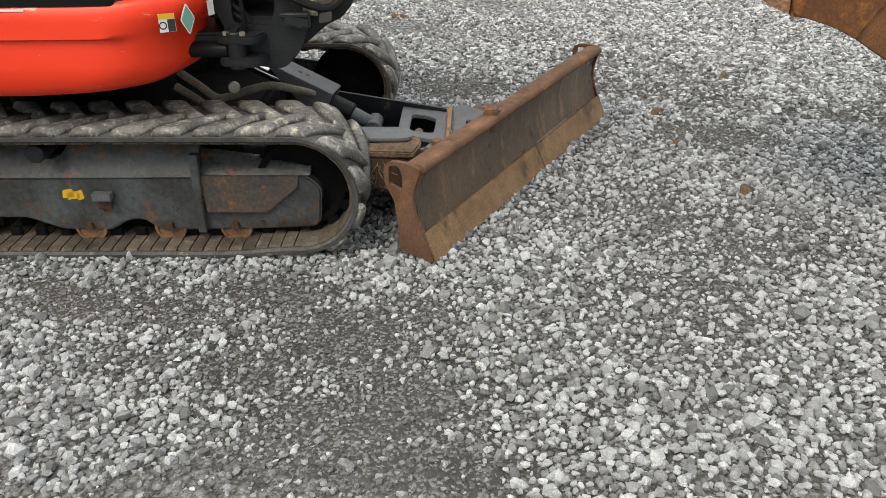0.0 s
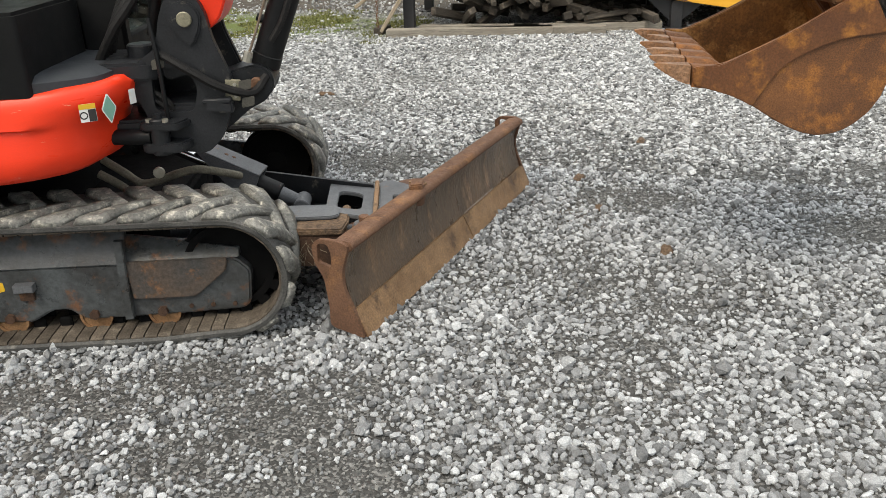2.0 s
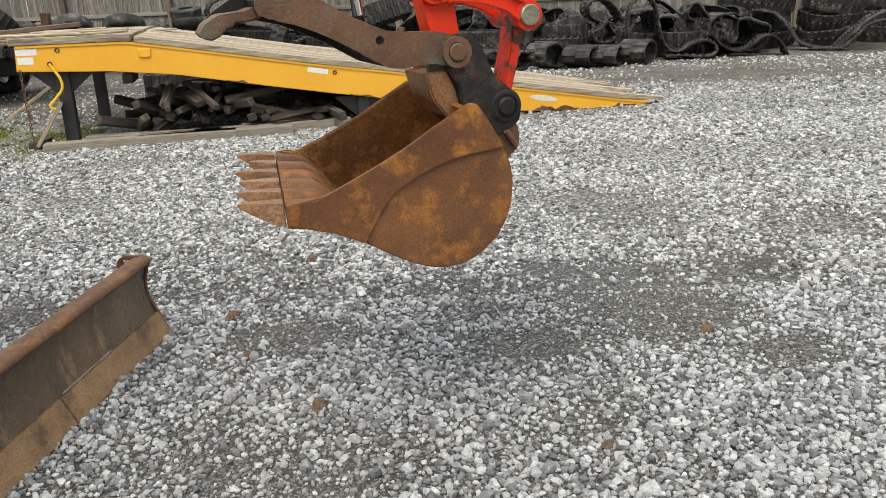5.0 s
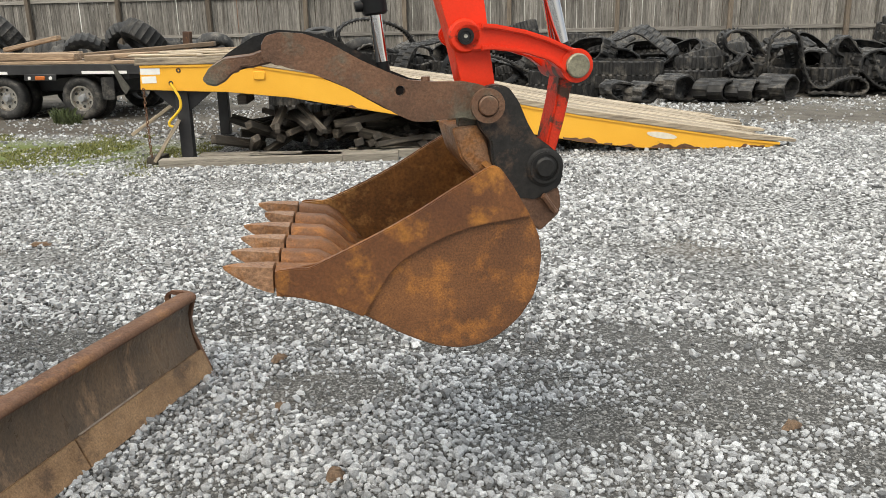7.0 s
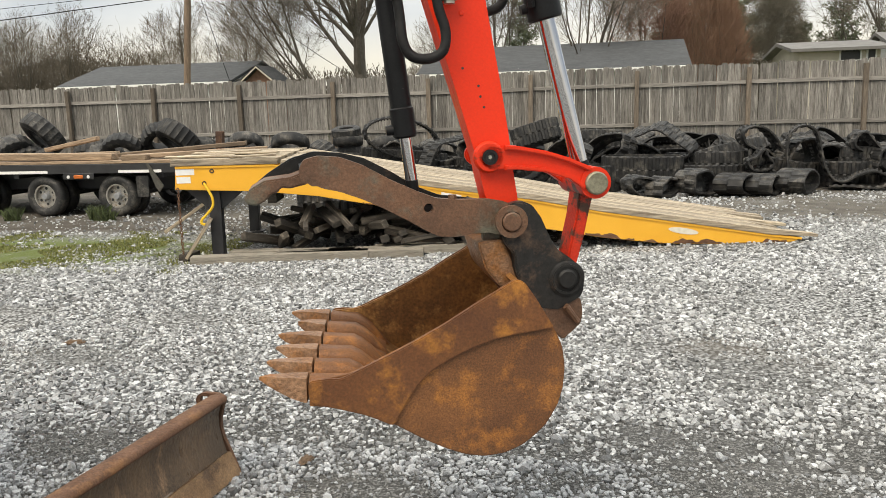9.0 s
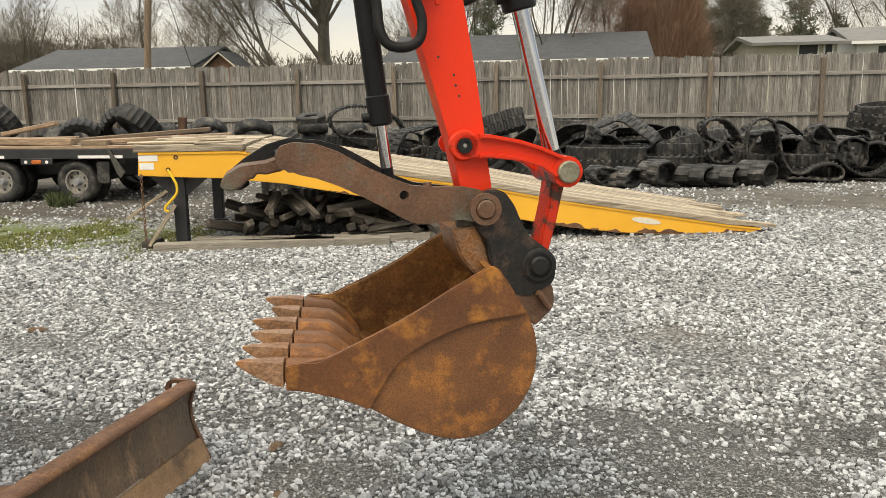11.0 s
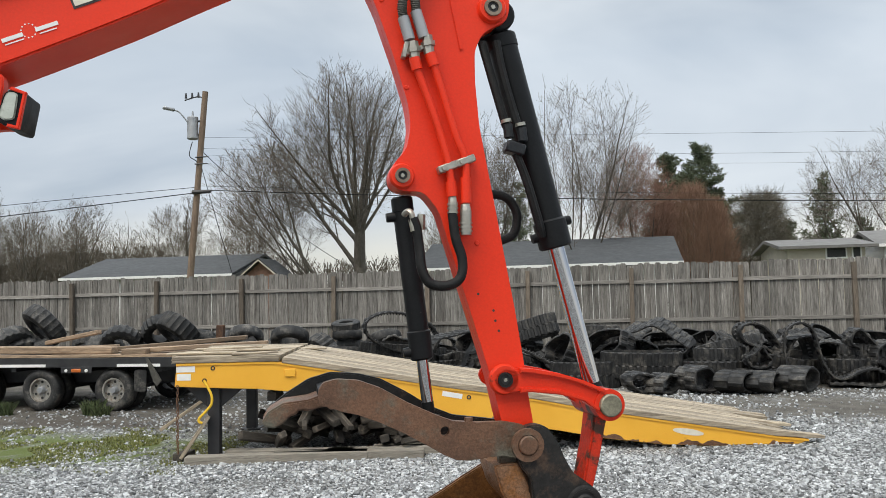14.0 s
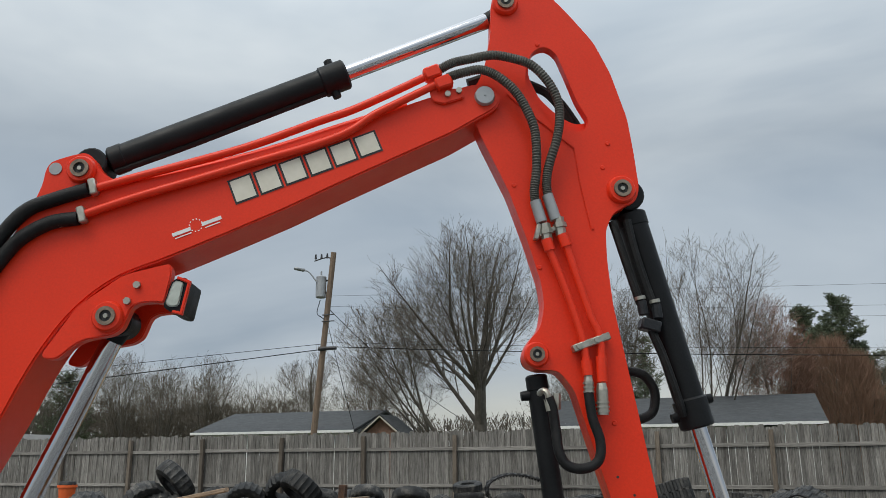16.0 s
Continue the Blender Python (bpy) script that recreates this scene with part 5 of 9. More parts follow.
# doubler plate and weld ridges on the arm face
bm = B()
slab(bm, [(0.02, 2.893), (0.109, 2.812), (0.23, 2.71), (0.247, 2.575), (0.272, 2.44), (0.262, 2.437), (0.237, 2.57), (0.221, 2.701), (0.103, 2.802), (0.013, 2.883)], YA - 0.006, YA, 0.002)
part("weld_ridge", bm, RED, arm)
pin_end(0.080, 2.057, YA, 0.022, arm, big=0.038)
pin_end(0.363, 2.566, YA, 0.027, arm, big=0.045)
pin_end(0.019, 3.205, YA, 0.027, arm, big=0.043)
pin_end(0.367, 1.459, YA - 0.012, 0.022, arm, HOSE, big=0.046, cap=RED_WORN)
for s, z in ((0.12, 3.06), (0.33, 2.72), (0.31, 2.64), (0.10, 2.32), (0.30, 1.86), (0.03, 2.58)):
    bm = B()
    rod(bm, (s, YA, z), (s, YA - 0.004, z), 0.008, 0.006, 10)
    part("weld_stud", bm, RED, arm)
for s, z in ((0.345, 1.66), (0.35, 1.63), (0.36, 1.60), (0.30, 1.71), (0.27, 2.02)):
    bm = B()
    rod(bm, (s, YA - 0.0006, z), (s, YA + 0.001, z), 0.004, 0.004, 7)
    part("paint_chip", bm, INK, arm)

# ribbed hoses over the elbow
for pts in ([(-0.20, -0.02, 2.942), (-0.16, -0.03, 2.960), (-0.107, -0.03, 2.974), (-0.036, -0.03, 2.989), (0.026, -0.03, 2.980), (0.088, -0.03, 2.957), (0.139, -0.03, 2.900), (0.168, -0.028, 2.834), (0.170, -0.025, 2.768), (0.157, -0.02, 2.703), (0.133, -0.015, 2.629), (0.125, -0.008, 2.575), (0.129, 0.0, 2.531)],
            [(-0.175, -0.02, 2.915), (-0.134, -0.025, 2.928), (-0.072, -0.025, 2.941), (-0.019, -0.025, 2.920), (0.033, -0.025, 2.873), (0.066, -0.025, 2.816), (0.090, -0.025, 2.751), (0.096, -0.02, 2.686), (0.094, -0.015, 2.613), (0.086, -0.008, 2.550), (0.090, 0.0, 2.513)]):
    bm = B()
    tube(bm, pts, 0.0130, 10, 16, 0.0022)
    part("sleeved_hose", bm, SLEEVE, arm, "grey ribbed hose sleeve")
for p, q in (((0.127, 0.0, 2.54), (0.150, 0.0, 2.462)), ((0.089, 0.0, 2.52), (0.107, 0.0, 2.453))):
    bm = B()
    rod(bm, p, q, 0.017, 0.017, 12)
    part("hose_ferrule", bm, GALV, arm)
bm = B()
for s, z in ((0.116, 2.428), (0.158, 2.448)):
    rod(bm, (s, 0.0, z + 0.02), (s + 0.006, 0.0, z - 0.035), 0.016, 0.016, 6)
    rod(bm, (s + 0.002, 0.0, z + 0.002), (s + 0.004, 0.0, z - 0.012), 0.021, 0.021, 6)
block(bm, (0.085, 0.03, 0.014), pose(0.136, 0.012, 2.43, 0, -22, 0), 0.002)
block(bm, (0.014, 0.03, 0.05), pose(0.094, 0.01, 2.425, 0, 14, 0), 0.002)
part("hose_union", bm, ZINC, arm, "zinc hose unions on a small bracket")
for pts in ([(0.119, 0.0, 2.40), (0.128, 0.0, 2.365), (0.168, 0.0, 2.251), (0.204, 0.0, 2.133), (0.217, 0.0, 2.067), (0.223, 0.0, 1.994)],
            [(0.166, 0.0, 2.415), (0.178, 0.0, 2.378), (0.205, 0.0, 2.285), (0.240, 0.0, 2.166), (0.264, 0.0, 2.100), (0.264, 0.0, 1.975)]):
    bm = B()
    tube(bm, pts, 0.0115, 10, 5)
    rod(bm, Vector(pts[0]), Vector(pts[1]), 0.017, 0.017, 10)
    rod(bm, Vector(pts[-2]) * 0.6 + Vector(pts[-1]) * 0.4, Vector(pts[-1]), 0.016, 0.016, 10)
    part("oil_pipe", bm, RED, arm, "red painted steel oil pipe")
for s, z in ((0.211, 2.080), (0.264, 2.099)):
    bm = B()
    block(bm, (0.06, 0.036, 0.022), pose(s, 0.006, z, 0, -20, 0), 0.003)
    cl = part("pipe_clamp", bm, ZINC, arm)
    bm = B()
    bolt(bm, (s - 0.012, -0.012, z - 0.004), (0, -1, 0), 0.008, 0.007)
    part("bolt", bm, ZINC, cl)
for s, z0, z1, r in ((0.223, 1.997, 1.937, 0.014), (0.261, 1.972, 1.882, 0.017)):
    bm = B()
    rod(bm, (s, 0.0, z0), (s + 0.001, 0.0, z0 - 0.02), r * 0.8, r, 8)
    rod(bm, (s + 0.001, 0.0, z0 - 0.02), (s, 0.0, z1), r, r * 0.95, 12)
    for k in range(3):
        rod(bm, (s, 0.0, z1 + 0.008 + 0.012 * k), (s, 0.0, z1 + 0.013 + 0.012 * k), r * 1.15, r * 1.15, 12)
    part("quick_coupling", bm, ZINC, arm, "zinc quick coupling")
bm = B()
tube(bm, [(0.222, 0.0, 1.945), (0.229, -0.005, 1.873), (0.246, -0.01, 1.811), (0.238, -0.015, 1.757), (0.197, -0.018, 1.735), (0.150, -0.015, 1.743), (0.128, -0.01, 1.781), (0.123, 0.0, 1.843), (0.116, 0.0, 1.90), (0.106, 0.0, 1.932)], 0.0145, 10, 6)
part("hose", bm, HOSE, arm, "black hydraulic hose")
bm = B()
tube(bm, [(0.34, 0.12, 2.02), (0.413, 0.12, 2.009), (0.446, 0.12, 1.970), (0.450, 0.12, 1.928), (0.430, 0.12, 1.886), (0.35, 0.12, 1.86)], 0.0145, 10, 6)
part("hose", bm, HOSE, arm)
for dy, k in ((0.13, 0.0), (0.16, 0.03)):
    bm = B()
    tube(bm, [(-0.1 + k, dy, 2.97), (0.0 + k, dy, 3.0), (0.10 + k, dy, 2.97), (0.17 + k, dy, 2.93), (0.22 + k, dy, 2.86), (0.26 + k, dy, 2.78), (0.27 + k, dy, 2.7)], 0.015, 8, 5)
    part("hose", bm, HOSE, arm)


def cylinder(name, p0, p1, frac, r, rr, label, eye=0.05, ports=()):
    """A hydraulic cylinder: barrel from p0 over a fraction of the way, then a bright rod to p1."""
    p0, p1 = Vector(p0), Vector(p1)
    d = (p1 - p0).normalized()
    m = p0 + (p1 - p0) * frac
    y = Vector((0, 1, 0))
    bm = B()
    rod(bm, p0 + d * 0.05, m - d * 0.03, r, r, 24, 0.006)
    rod(bm, m - d * 0.09, m, r * 1.13, r * 1.13, 24, 0.006)
    rod(bm, p0 + d * 0.05, p0 + d * 0.10, r * 1.06, r * 1.06, 24, 0.006)
    rod(bm, p0 - y * 0.05, p0 + y * 0.05, eye, eye, 20, 0.005)
    side = d.cross(y).normalized()
    for f, sgn in ports:
        q = p0 + (m - p0) * f + side * sgn * r
        rod(bm, q - side * sgn * 0.01, q + side * sgn * 0.022, 0.017, 0.014, 10)
    ob = part(name, bm, BLACK, ex, label)
    bm = B()
    rod(bm, m - d * 0.01, p1 - d * 0.03, rr, rr, 20)
    part("rod", bm, CHROME, ob, "bright chrome rod")
    bm = B()
    k = 1.5 if rr > 0.02 else 1.1
    rod(bm, p1 - y * 0.048, p1 + y * 0.048, rr * k, rr * k, 20, 0.004)
    rod(bm, p1 - d * 0.06, p1, rr * 1.05, rr * (k - 0.05), 14)
    part("rod_eye", bm, BLACK, ob)
    return ob


arm_cyl = cylinder("arm_cylinder", (-1.270, YM, 2.652), (0.019, YM, 3.205), 0.60, 0.044, 0.026, "black arm cylinder above the boom", ports=((0.93, -1), (0.95, 1)))
bm = B()
tube(bm, [(-1.2, 0.08, 2.632), (-1.0, 0.09, 2.718), (-0.8, 0.09, 2.805), (-0.56, 0.09, 2.91)], 0.010, 8, 4)
part("hose", bm, HOSE, arm_cyl)
bk_cyl = cylinder("bucket_cylinder", (0.393, YM, 2.56), (0.684, YM, 1.372), 0.60, 0.046, 0.026, "black bucket cylinder on the arm", ports=((0.9, 1), (0.94, -1), (0.06, -1)))
for pts in ([(0.335, 0.05, 2.47), (0.352, 0.045, 2.40), (0.380, 0.04, 2.29), (0.402, 0.04, 2.21)], [(0.375, 0.03, 2.47), (0.392, 0.035, 2.38), (0.425, 0.04, 2.26), (0.448, 0.04, 2.19)],
            [(0.432, 0.045, 2.13), (0.462, 0.045, 2.05), (0.50, 0.05, 1.92), (0.51, 0.06, 1.88)]):
    bm = B()
    tube(bm, pts, 0.0135, 8, 5)
    part("hose", bm, HOSE, bk_cyl)
bm = B()
block(bm, (0.06, 0.05, 0.035), pose(0.427, 0.045, 2.145, 0, 15, 0), 0.005)
part("hose_junction", bm, CAST, bk_cyl)
bm = B()
for s, z in ((0.405, 2.195), (0.448, 2.185)):
    rod(bm, (s, 0.035, z + 0.024), (s + 0.004, 0.035, z - 0.02), 0.0155, 0.0155, 8, 0.003)
part("hose_ferrule", bm, CAST, bk_cyl)
bm = B()
for s, z in ((0.400, 2.232), (0.443, 2.222)):
    ring(bm, (s, 0.035, z), (s + 0.002, 0.035, z - 0.010), 0.0165, 0.010, 12)
part("clamp_ring", bm, ZINC, bk_cyl)
th_cyl = cylinder("thumb_cylinder", (0.082, YM, 2.055), (0.160, YM, 1.335), 0.745, 0.031, 0.0175, "black thumb cylinder below the arm", 0.034, ports=((0.2, -1), (0.95, -1)))
bm = B()
tube(bm, [(0.085, 0.03, 1.945), (0.092, 0.01, 1.952), (0.102, 0.0, 1.945), (0.108, 0.0, 1.915)], 0.009, 8, 4)
rod(bm, (0.106, 0.0, 1.93), (0.112, 0.0, 1.895), 0.014, 0.014, 6)
rod(bm, (0.136, 0.03, 1.945), (0.134, 0.03, 1.90), 0.012, 0.012, 6)
part("hose_elbow", bm, ZINC, th_cyl)

# rocker link and connecting link
lk = fillet([(0.330, 1.458), (0.340, 1.480), (0.369, 1.496), (0.394, 1.490), (0.445, 1.487), (0.531, 1.470), (0.600, 1.448), (0.671, 1.417), (0.707, 1.414), (0.724, 1.375), (0.712, 1.340), (0.681, 1.330), (0.654, 1.352), (0.601, 1.389), (0.531, 1.411), (0.444, 1.422), (0.402, 1.420), (0.368, 1.418), (0.340, 1.436)], 0.012, 3)
for a, b_ in ((0.0, 0.024), (0.176, 0.20)):
    bm = B()
    slab(bm, lk, a, b_, 0.005)
    rocker = part("rocker_link", bm, RED_WORN, ex, "worn red curved rocker link")
    bm = B()
    slab(bm, [(0.41, 1.491), (0.445, 1.489), (0.531, 1.472), (0.600, 1.450), (0.668, 1.420), (0.664, 1.408), (0.596, 1.438), (0.529, 1.459), (0.444, 1.476), (0.41, 1.478)], a - 0.014, b_ + 0.006, 0.003)
    part("upper_flange", bm, RED_WORN, rocker)
    bm = B()
    slab(bm, [(0.41, 1.434), (0.444, 1.434), (0.533, 1.423), (0.605, 1.400), (0.652, 1.366), (0.648, 1.354), (0.601, 1.388), (0.531, 1.410), (0.444, 1.421), (0.41, 1.421)], a - 0.014, b_ + 0.006, 0.003)
    part("lower_flange", bm, RED_WORN, rocker)
bm = B()
slab(bm, fillet([(0.660, 1.38), (0.708, 1.37), (0.687, 1.288), (0.670, 1.209), (0.647, 1.127), (0.625, 1.06), (0.60, 1.07), (0.622, 1.173), (0.643, 1.265)], 0.012, 3), 0.05, 0.145, 0.006)
part("connecting_link", bm, RED_CHIPPED, ex, "chipped red connecting link")
bm = B()
rod(bm, (0.684, -0.02, 1.372), (0.684, 0.22, 1.372), 0.034, 0.034, 24, 0.004)
part("link_pin", bm, OLIVE, ex, "worn steel link pin")
bm = B()
ring(bm, (0.684, -0.006, 1.372), (0.684, 0.206, 1.372), 0.047, 0.034, 24)
part("link_bush", bm, RED_WORN, ex)

# coupler plates
cp = fillet([(0.415, 1.325), (0.448, 1.332), (0.481, 1.322), (0.510, 1.282), (0.533, 1.228), (0.556, 1.187), (0.595, 1.159), (0.628, 1.131), (0.642, 1.094), (0.637, 1.050), (0.620, 1.030), (0.56, 1.0), (0.50, 1.01), (0.46, 1.07), (0.432, 1.12), (0.428, 1.18), (0.40, 1.21), (0.385, 1.27)], 0.012, 3)
for a, b_ in ((-0.03, 0.012), (0.188, 0.23)):
    bm = B()
    slab(bm, cp, a, b_, 0.005)
    coup = part("coupler_plate", bm, WORN_BLACK, ex, "black steel bucket ear plate")
    bm = B()
    slab(bm, fillet([(0.47, 1.06), (0.597, 1.046), (0.631, 1.033), (0.638, 0.988), (0.632, 0.957), (0.575, 0.908), (0.50, 0.99)], 0.012, 3), a + (0.004 if a < 0 else 0.0), b_ - (0.0 if a < 0 else 0.004), 0.004)
    part("bucket_ear", bm, THUMB, coup, "brown rusted lower ear")
    out = -1 if a < 0 else 1
    f = a if a < 0 else b_
    bm = B()
    rod(bm, (0.585, f, 1.096), (0.585, f + out * 0.005, 1.096), 0.055, 0.052, 28, 0.003)
    rod(bm, (0.585, f + out * 0.005, 1.096), (0.585, f + out * 0.014, 1.096), 0.03, 0.028, 20, 0.004)
    ring(bm, (0.585, f + out * 0.005, 1.096), (0.585, f + out * 0.009, 1.096), 0.045, 0.038, 28)
    part("lower_pin", bm, WORN_BLACK, coup)
bm = B()
rod(bm, (0.416, -0.06, 1.277), (0.416, 0.26, 1.277), 0.028, 0.028, 22, 0.004)
for y in (-0.052, 0.236):
    ring(bm, (0.416, y, 1.277), (0.416, y + 0.016, 1.277), 0.047, 0.03, 24)
part("upper_pin", bm, THUMB, ex, "rust-brown main bucket pin")
bm = B()
slab(bm, fillet([(0.574, 1.012), (0.590, 0.988), (0.612, 0.962), (0.622, 0.980), (0.600, 1.010), (0.585, 1.024)], 0.006, 2), -0.05, -0.026, 0.003)
rod(bm, (0.578, -0.045, 1.018), (0.614, -0.045, 0.968), 0.010, 0.010, 8)
part("lifting_hook", bm, THUMB, ex)

# thumb: two curved cheeks with a serrated nose
th = fillet([(-0.171, 1.450), (-0.158, 1.473), (-0.120, 1.482), (-0.059, 1.476), (0.003, 1.452), (0.080, 1.407), (0.160, 1.369), (0.208, 1.350), (0.274, 1.343), (0.358, 1.341), (0.409, 1.330), (0.443, 1.314), (0.468, 1.280), (0.462, 1.246),
             (0.429, 1.228), (0.391, 1.235), (0.357, 1.244), (0.306, 1.242), (0.256, 1.236), (0.214, 1.240), (0.173, 1.260), (0.125, 1.290), (0.061, 1.326), (-0.001, 1.357), (-0.063, 1.381), (-0.109, 1.392), (-0.125, 1.400), (-0.139, 1.399), (-0.148, 1.408), (-0.163, 1.408), (-0.171, 1.425)], 0.009, 3)
far_th = fillet([(-0.312, 1.385), (-0.261, 1.426), (-0.193, 1.467), (-0.126, 1.485), (-0.043, 1.477), (0.025, 1.459), (0.109, 1.413), (0.178, 1.368), (0.249, 1.338), (0.36, 1.322), (0.43, 1.310),
             (0.462, 1.270), (0.429, 1.230), (0.357, 1.235), (0.256, 1.228), (0.173, 1.252), (0.061, 1.318), (-0.063, 1.374), (-0.15, 1.395), (-0.25, 1.375), (-0.30, 1.352)], 0.009, 3)
nose = fillet([(-0.326, 1.367), (-0.308, 1.394), (-0.268, 1.417), (-0.197, 1.424), (-0.150, 1.440), (-0.150, 1.402), (-0.199, 1.392), (-0.222, 1.396), (-0.232, 1.382), (-0.247, 1.380), (-0.267, 1.360), (-0.292, 1.348), (-0.314, 1.353)], 0.006, 2)
bm = B()
slab(bm, [th, circle(0.184, 1.323, 0.0135, 18)], -0.012, 0.014, 0.004)
thumb = part("thumb", bm, THUMB, ex, "curved rust-brown hydraulic thumb")
bm = B()
slab(bm, far_th, 0.186, 0.212, 0.004)
part("far_cheek", bm, WORN_BLACK, thumb, "black painted far cheek")
bm = B()
spine = [(-0.17, 1.452), (-0.12, 1.465), (-0.02, 1.448), (0.13, 1.365), (0.13, 1.335), (-0.02, 1.415), (-0.12, 1.43), (-0.17, 1.42)]
slab(bm, spine, 0.014, 0.19, 0.004)
part("cross_plate", bm, BLACK, thumb)
bm = B()
slab(bm, nose, 0.03, 0.17, 0.006)
part("nose_teeth", bm, THUMB, thumb)
for y in (0.045, 0.145):
    bm = B()
    slab(bm, fillet([(0.12, 1.34), (0.22, 1.32), (0.185, 1.362), (0.150, 1.365)], 0.015, 2), y, y + 0.018, 0.003)
    part("cylinder_lug", bm, BLACK, thumb)
bm = B()
bolt(bm, (0.255, -0.0, 1.345), (0, 0, 1), 0.012, 0.012)
part("bolt", bm, THUMB, thumb)

# bucket
YL, YR = -0.22, 0.42
side_prof = [(-0.181, 0.864), (-0.180, 0.915), (-0.122, 0.918), (-0.100, 0.920), (-0.070, 0.925), (-0.010, 0.950), (0.051, 0.976), (0.112, 1.004), (0.190, 1.043), (0.268, 1.088), (0.331, 1.121), (0.372, 1.144), (0.386, 1.145), (0.402, 1.136), (0.434, 1.088), (0.466, 1.034), (0.491, 0.991), (0.508, 0.950), (0.515, 0.893), (0.508, 0.829), (0.492, 0.781), (0.459, 0.731), (0.425, 0.701), (0.392, 0.678), (0.343, 0.660), (0.286, 0.656), (0.230, 0.668), (0.174, 0.692), (0.120, 0.721), (0.074, 0.751), (0.037, 0.774), (0.000, 0.795), (-0.030, 0.806), (-0.045, 0.816), (-0.082, 0.828), (-0.118, 0.840), (-0.161, 0.851)]
bucket = new("bucket")
bucket.parent = ex
tagged(bucket, "rusty digging bucket with six worn teeth")
bm = B()
slab(bm, fillet(side_prof, 0.012, 2), YL, YL + 0.016, 0.004)
part("side_plate", bm, BUCKET, bucket, "mottled orange rust side plate")
bm = B()
slab(bm, fillet(side_prof, 0.012, 2), YR - 0.016, YR, 0.004)
part("side_plate", bm, BUCKET_IN, bucket)
# proud upper cheek with a curved lower edge
cheek = [(-0.180, 0.864), (-0.180, 0.917), (-0.122, 0.920), (-0.100, 0.916), (-0.070, 0.927), (-0.010, 0.952), (0.051, 0.978), (0.112, 1.006), (0.190, 1.045), (0.268, 1.090), (0.331, 1.123), (0.372, 1.146), (0.386, 1.147), (0.402, 1.138), (0.434, 1.090), (0.470, 1.028), (0.482, 1.008), (0.466, 1.007), (0.426, 1.002), (0.377, 0.999), (0.314, 0.989), (0.250, 0.969), (0.187, 0.942), (0.140, 0.915), (0.109, 0.886), (0.077, 0.842), (0.052, 0.800), (0.037, 0.773), (0.000, 0.794), (-0.045, 0.815), (-0.082, 0.827), (-0.118, 0.839), (-0.161, 0.850)]
for y, k in ((YL, -1), (YR, 1)):
    bm = B()
    slab(bm, fillet(cheek, 0.012, 2), min(y, y + k * 0.011), max(y, y + k * 0.011), 0.003)
    part("cheek_plate", bm, CHEEK, bucket)
# wrapper: belly and back
wrap = [(-0.170, 0.866), (-0.118, 0.844), (-0.045, 0.819), (0.037, 0.778), (0.120, 0.725), (0.174, 0.696), (0.230, 0.672), (0.286, 0.660), (0.343, 0.664), (0.392, 0.682), (0.425, 0.705), (0.459, 0.735), (0.488, 0.781), (0.504, 0.829), (0.511, 0.893), (0.504, 0.950), (0.487, 0.991), (0.450, 1.055), (0.410, 1.120)]
wrap = [(p.x, p.y) for p in glide([(x, z, 0) for x, z in wrap], 4)]
inw = []
for i, p in enumerate(wrap):
    a, b_ = Vector(wrap[max(i - 1, 0)]), Vector(wrap[min(i + 1, len(wrap) - 1)])
    d = (b_ - a).normalized()
    inw.append((p[0] - d.y * 0.016, p[1] + d.x * 0.016))
bm = B()
slab(bm, wrap + inw[::-1], YL + 0.004, YR - 0.004, 0.0)
part("wrapper", bm, BUCKET_IN, bucket, "curved rusty bucket belly")
bm = B()
slab(bm, fillet([(-0.178, 0.862), (-0.10, 0.840), (0.0, 0.80), (0.02, 0.815), (-0.06, 0.862), (-0.176, 0.892)], 0.006, 2), YL + 0.002, YR - 0.002, 0.004)
part("lip", bm, BUCKET, bucket)
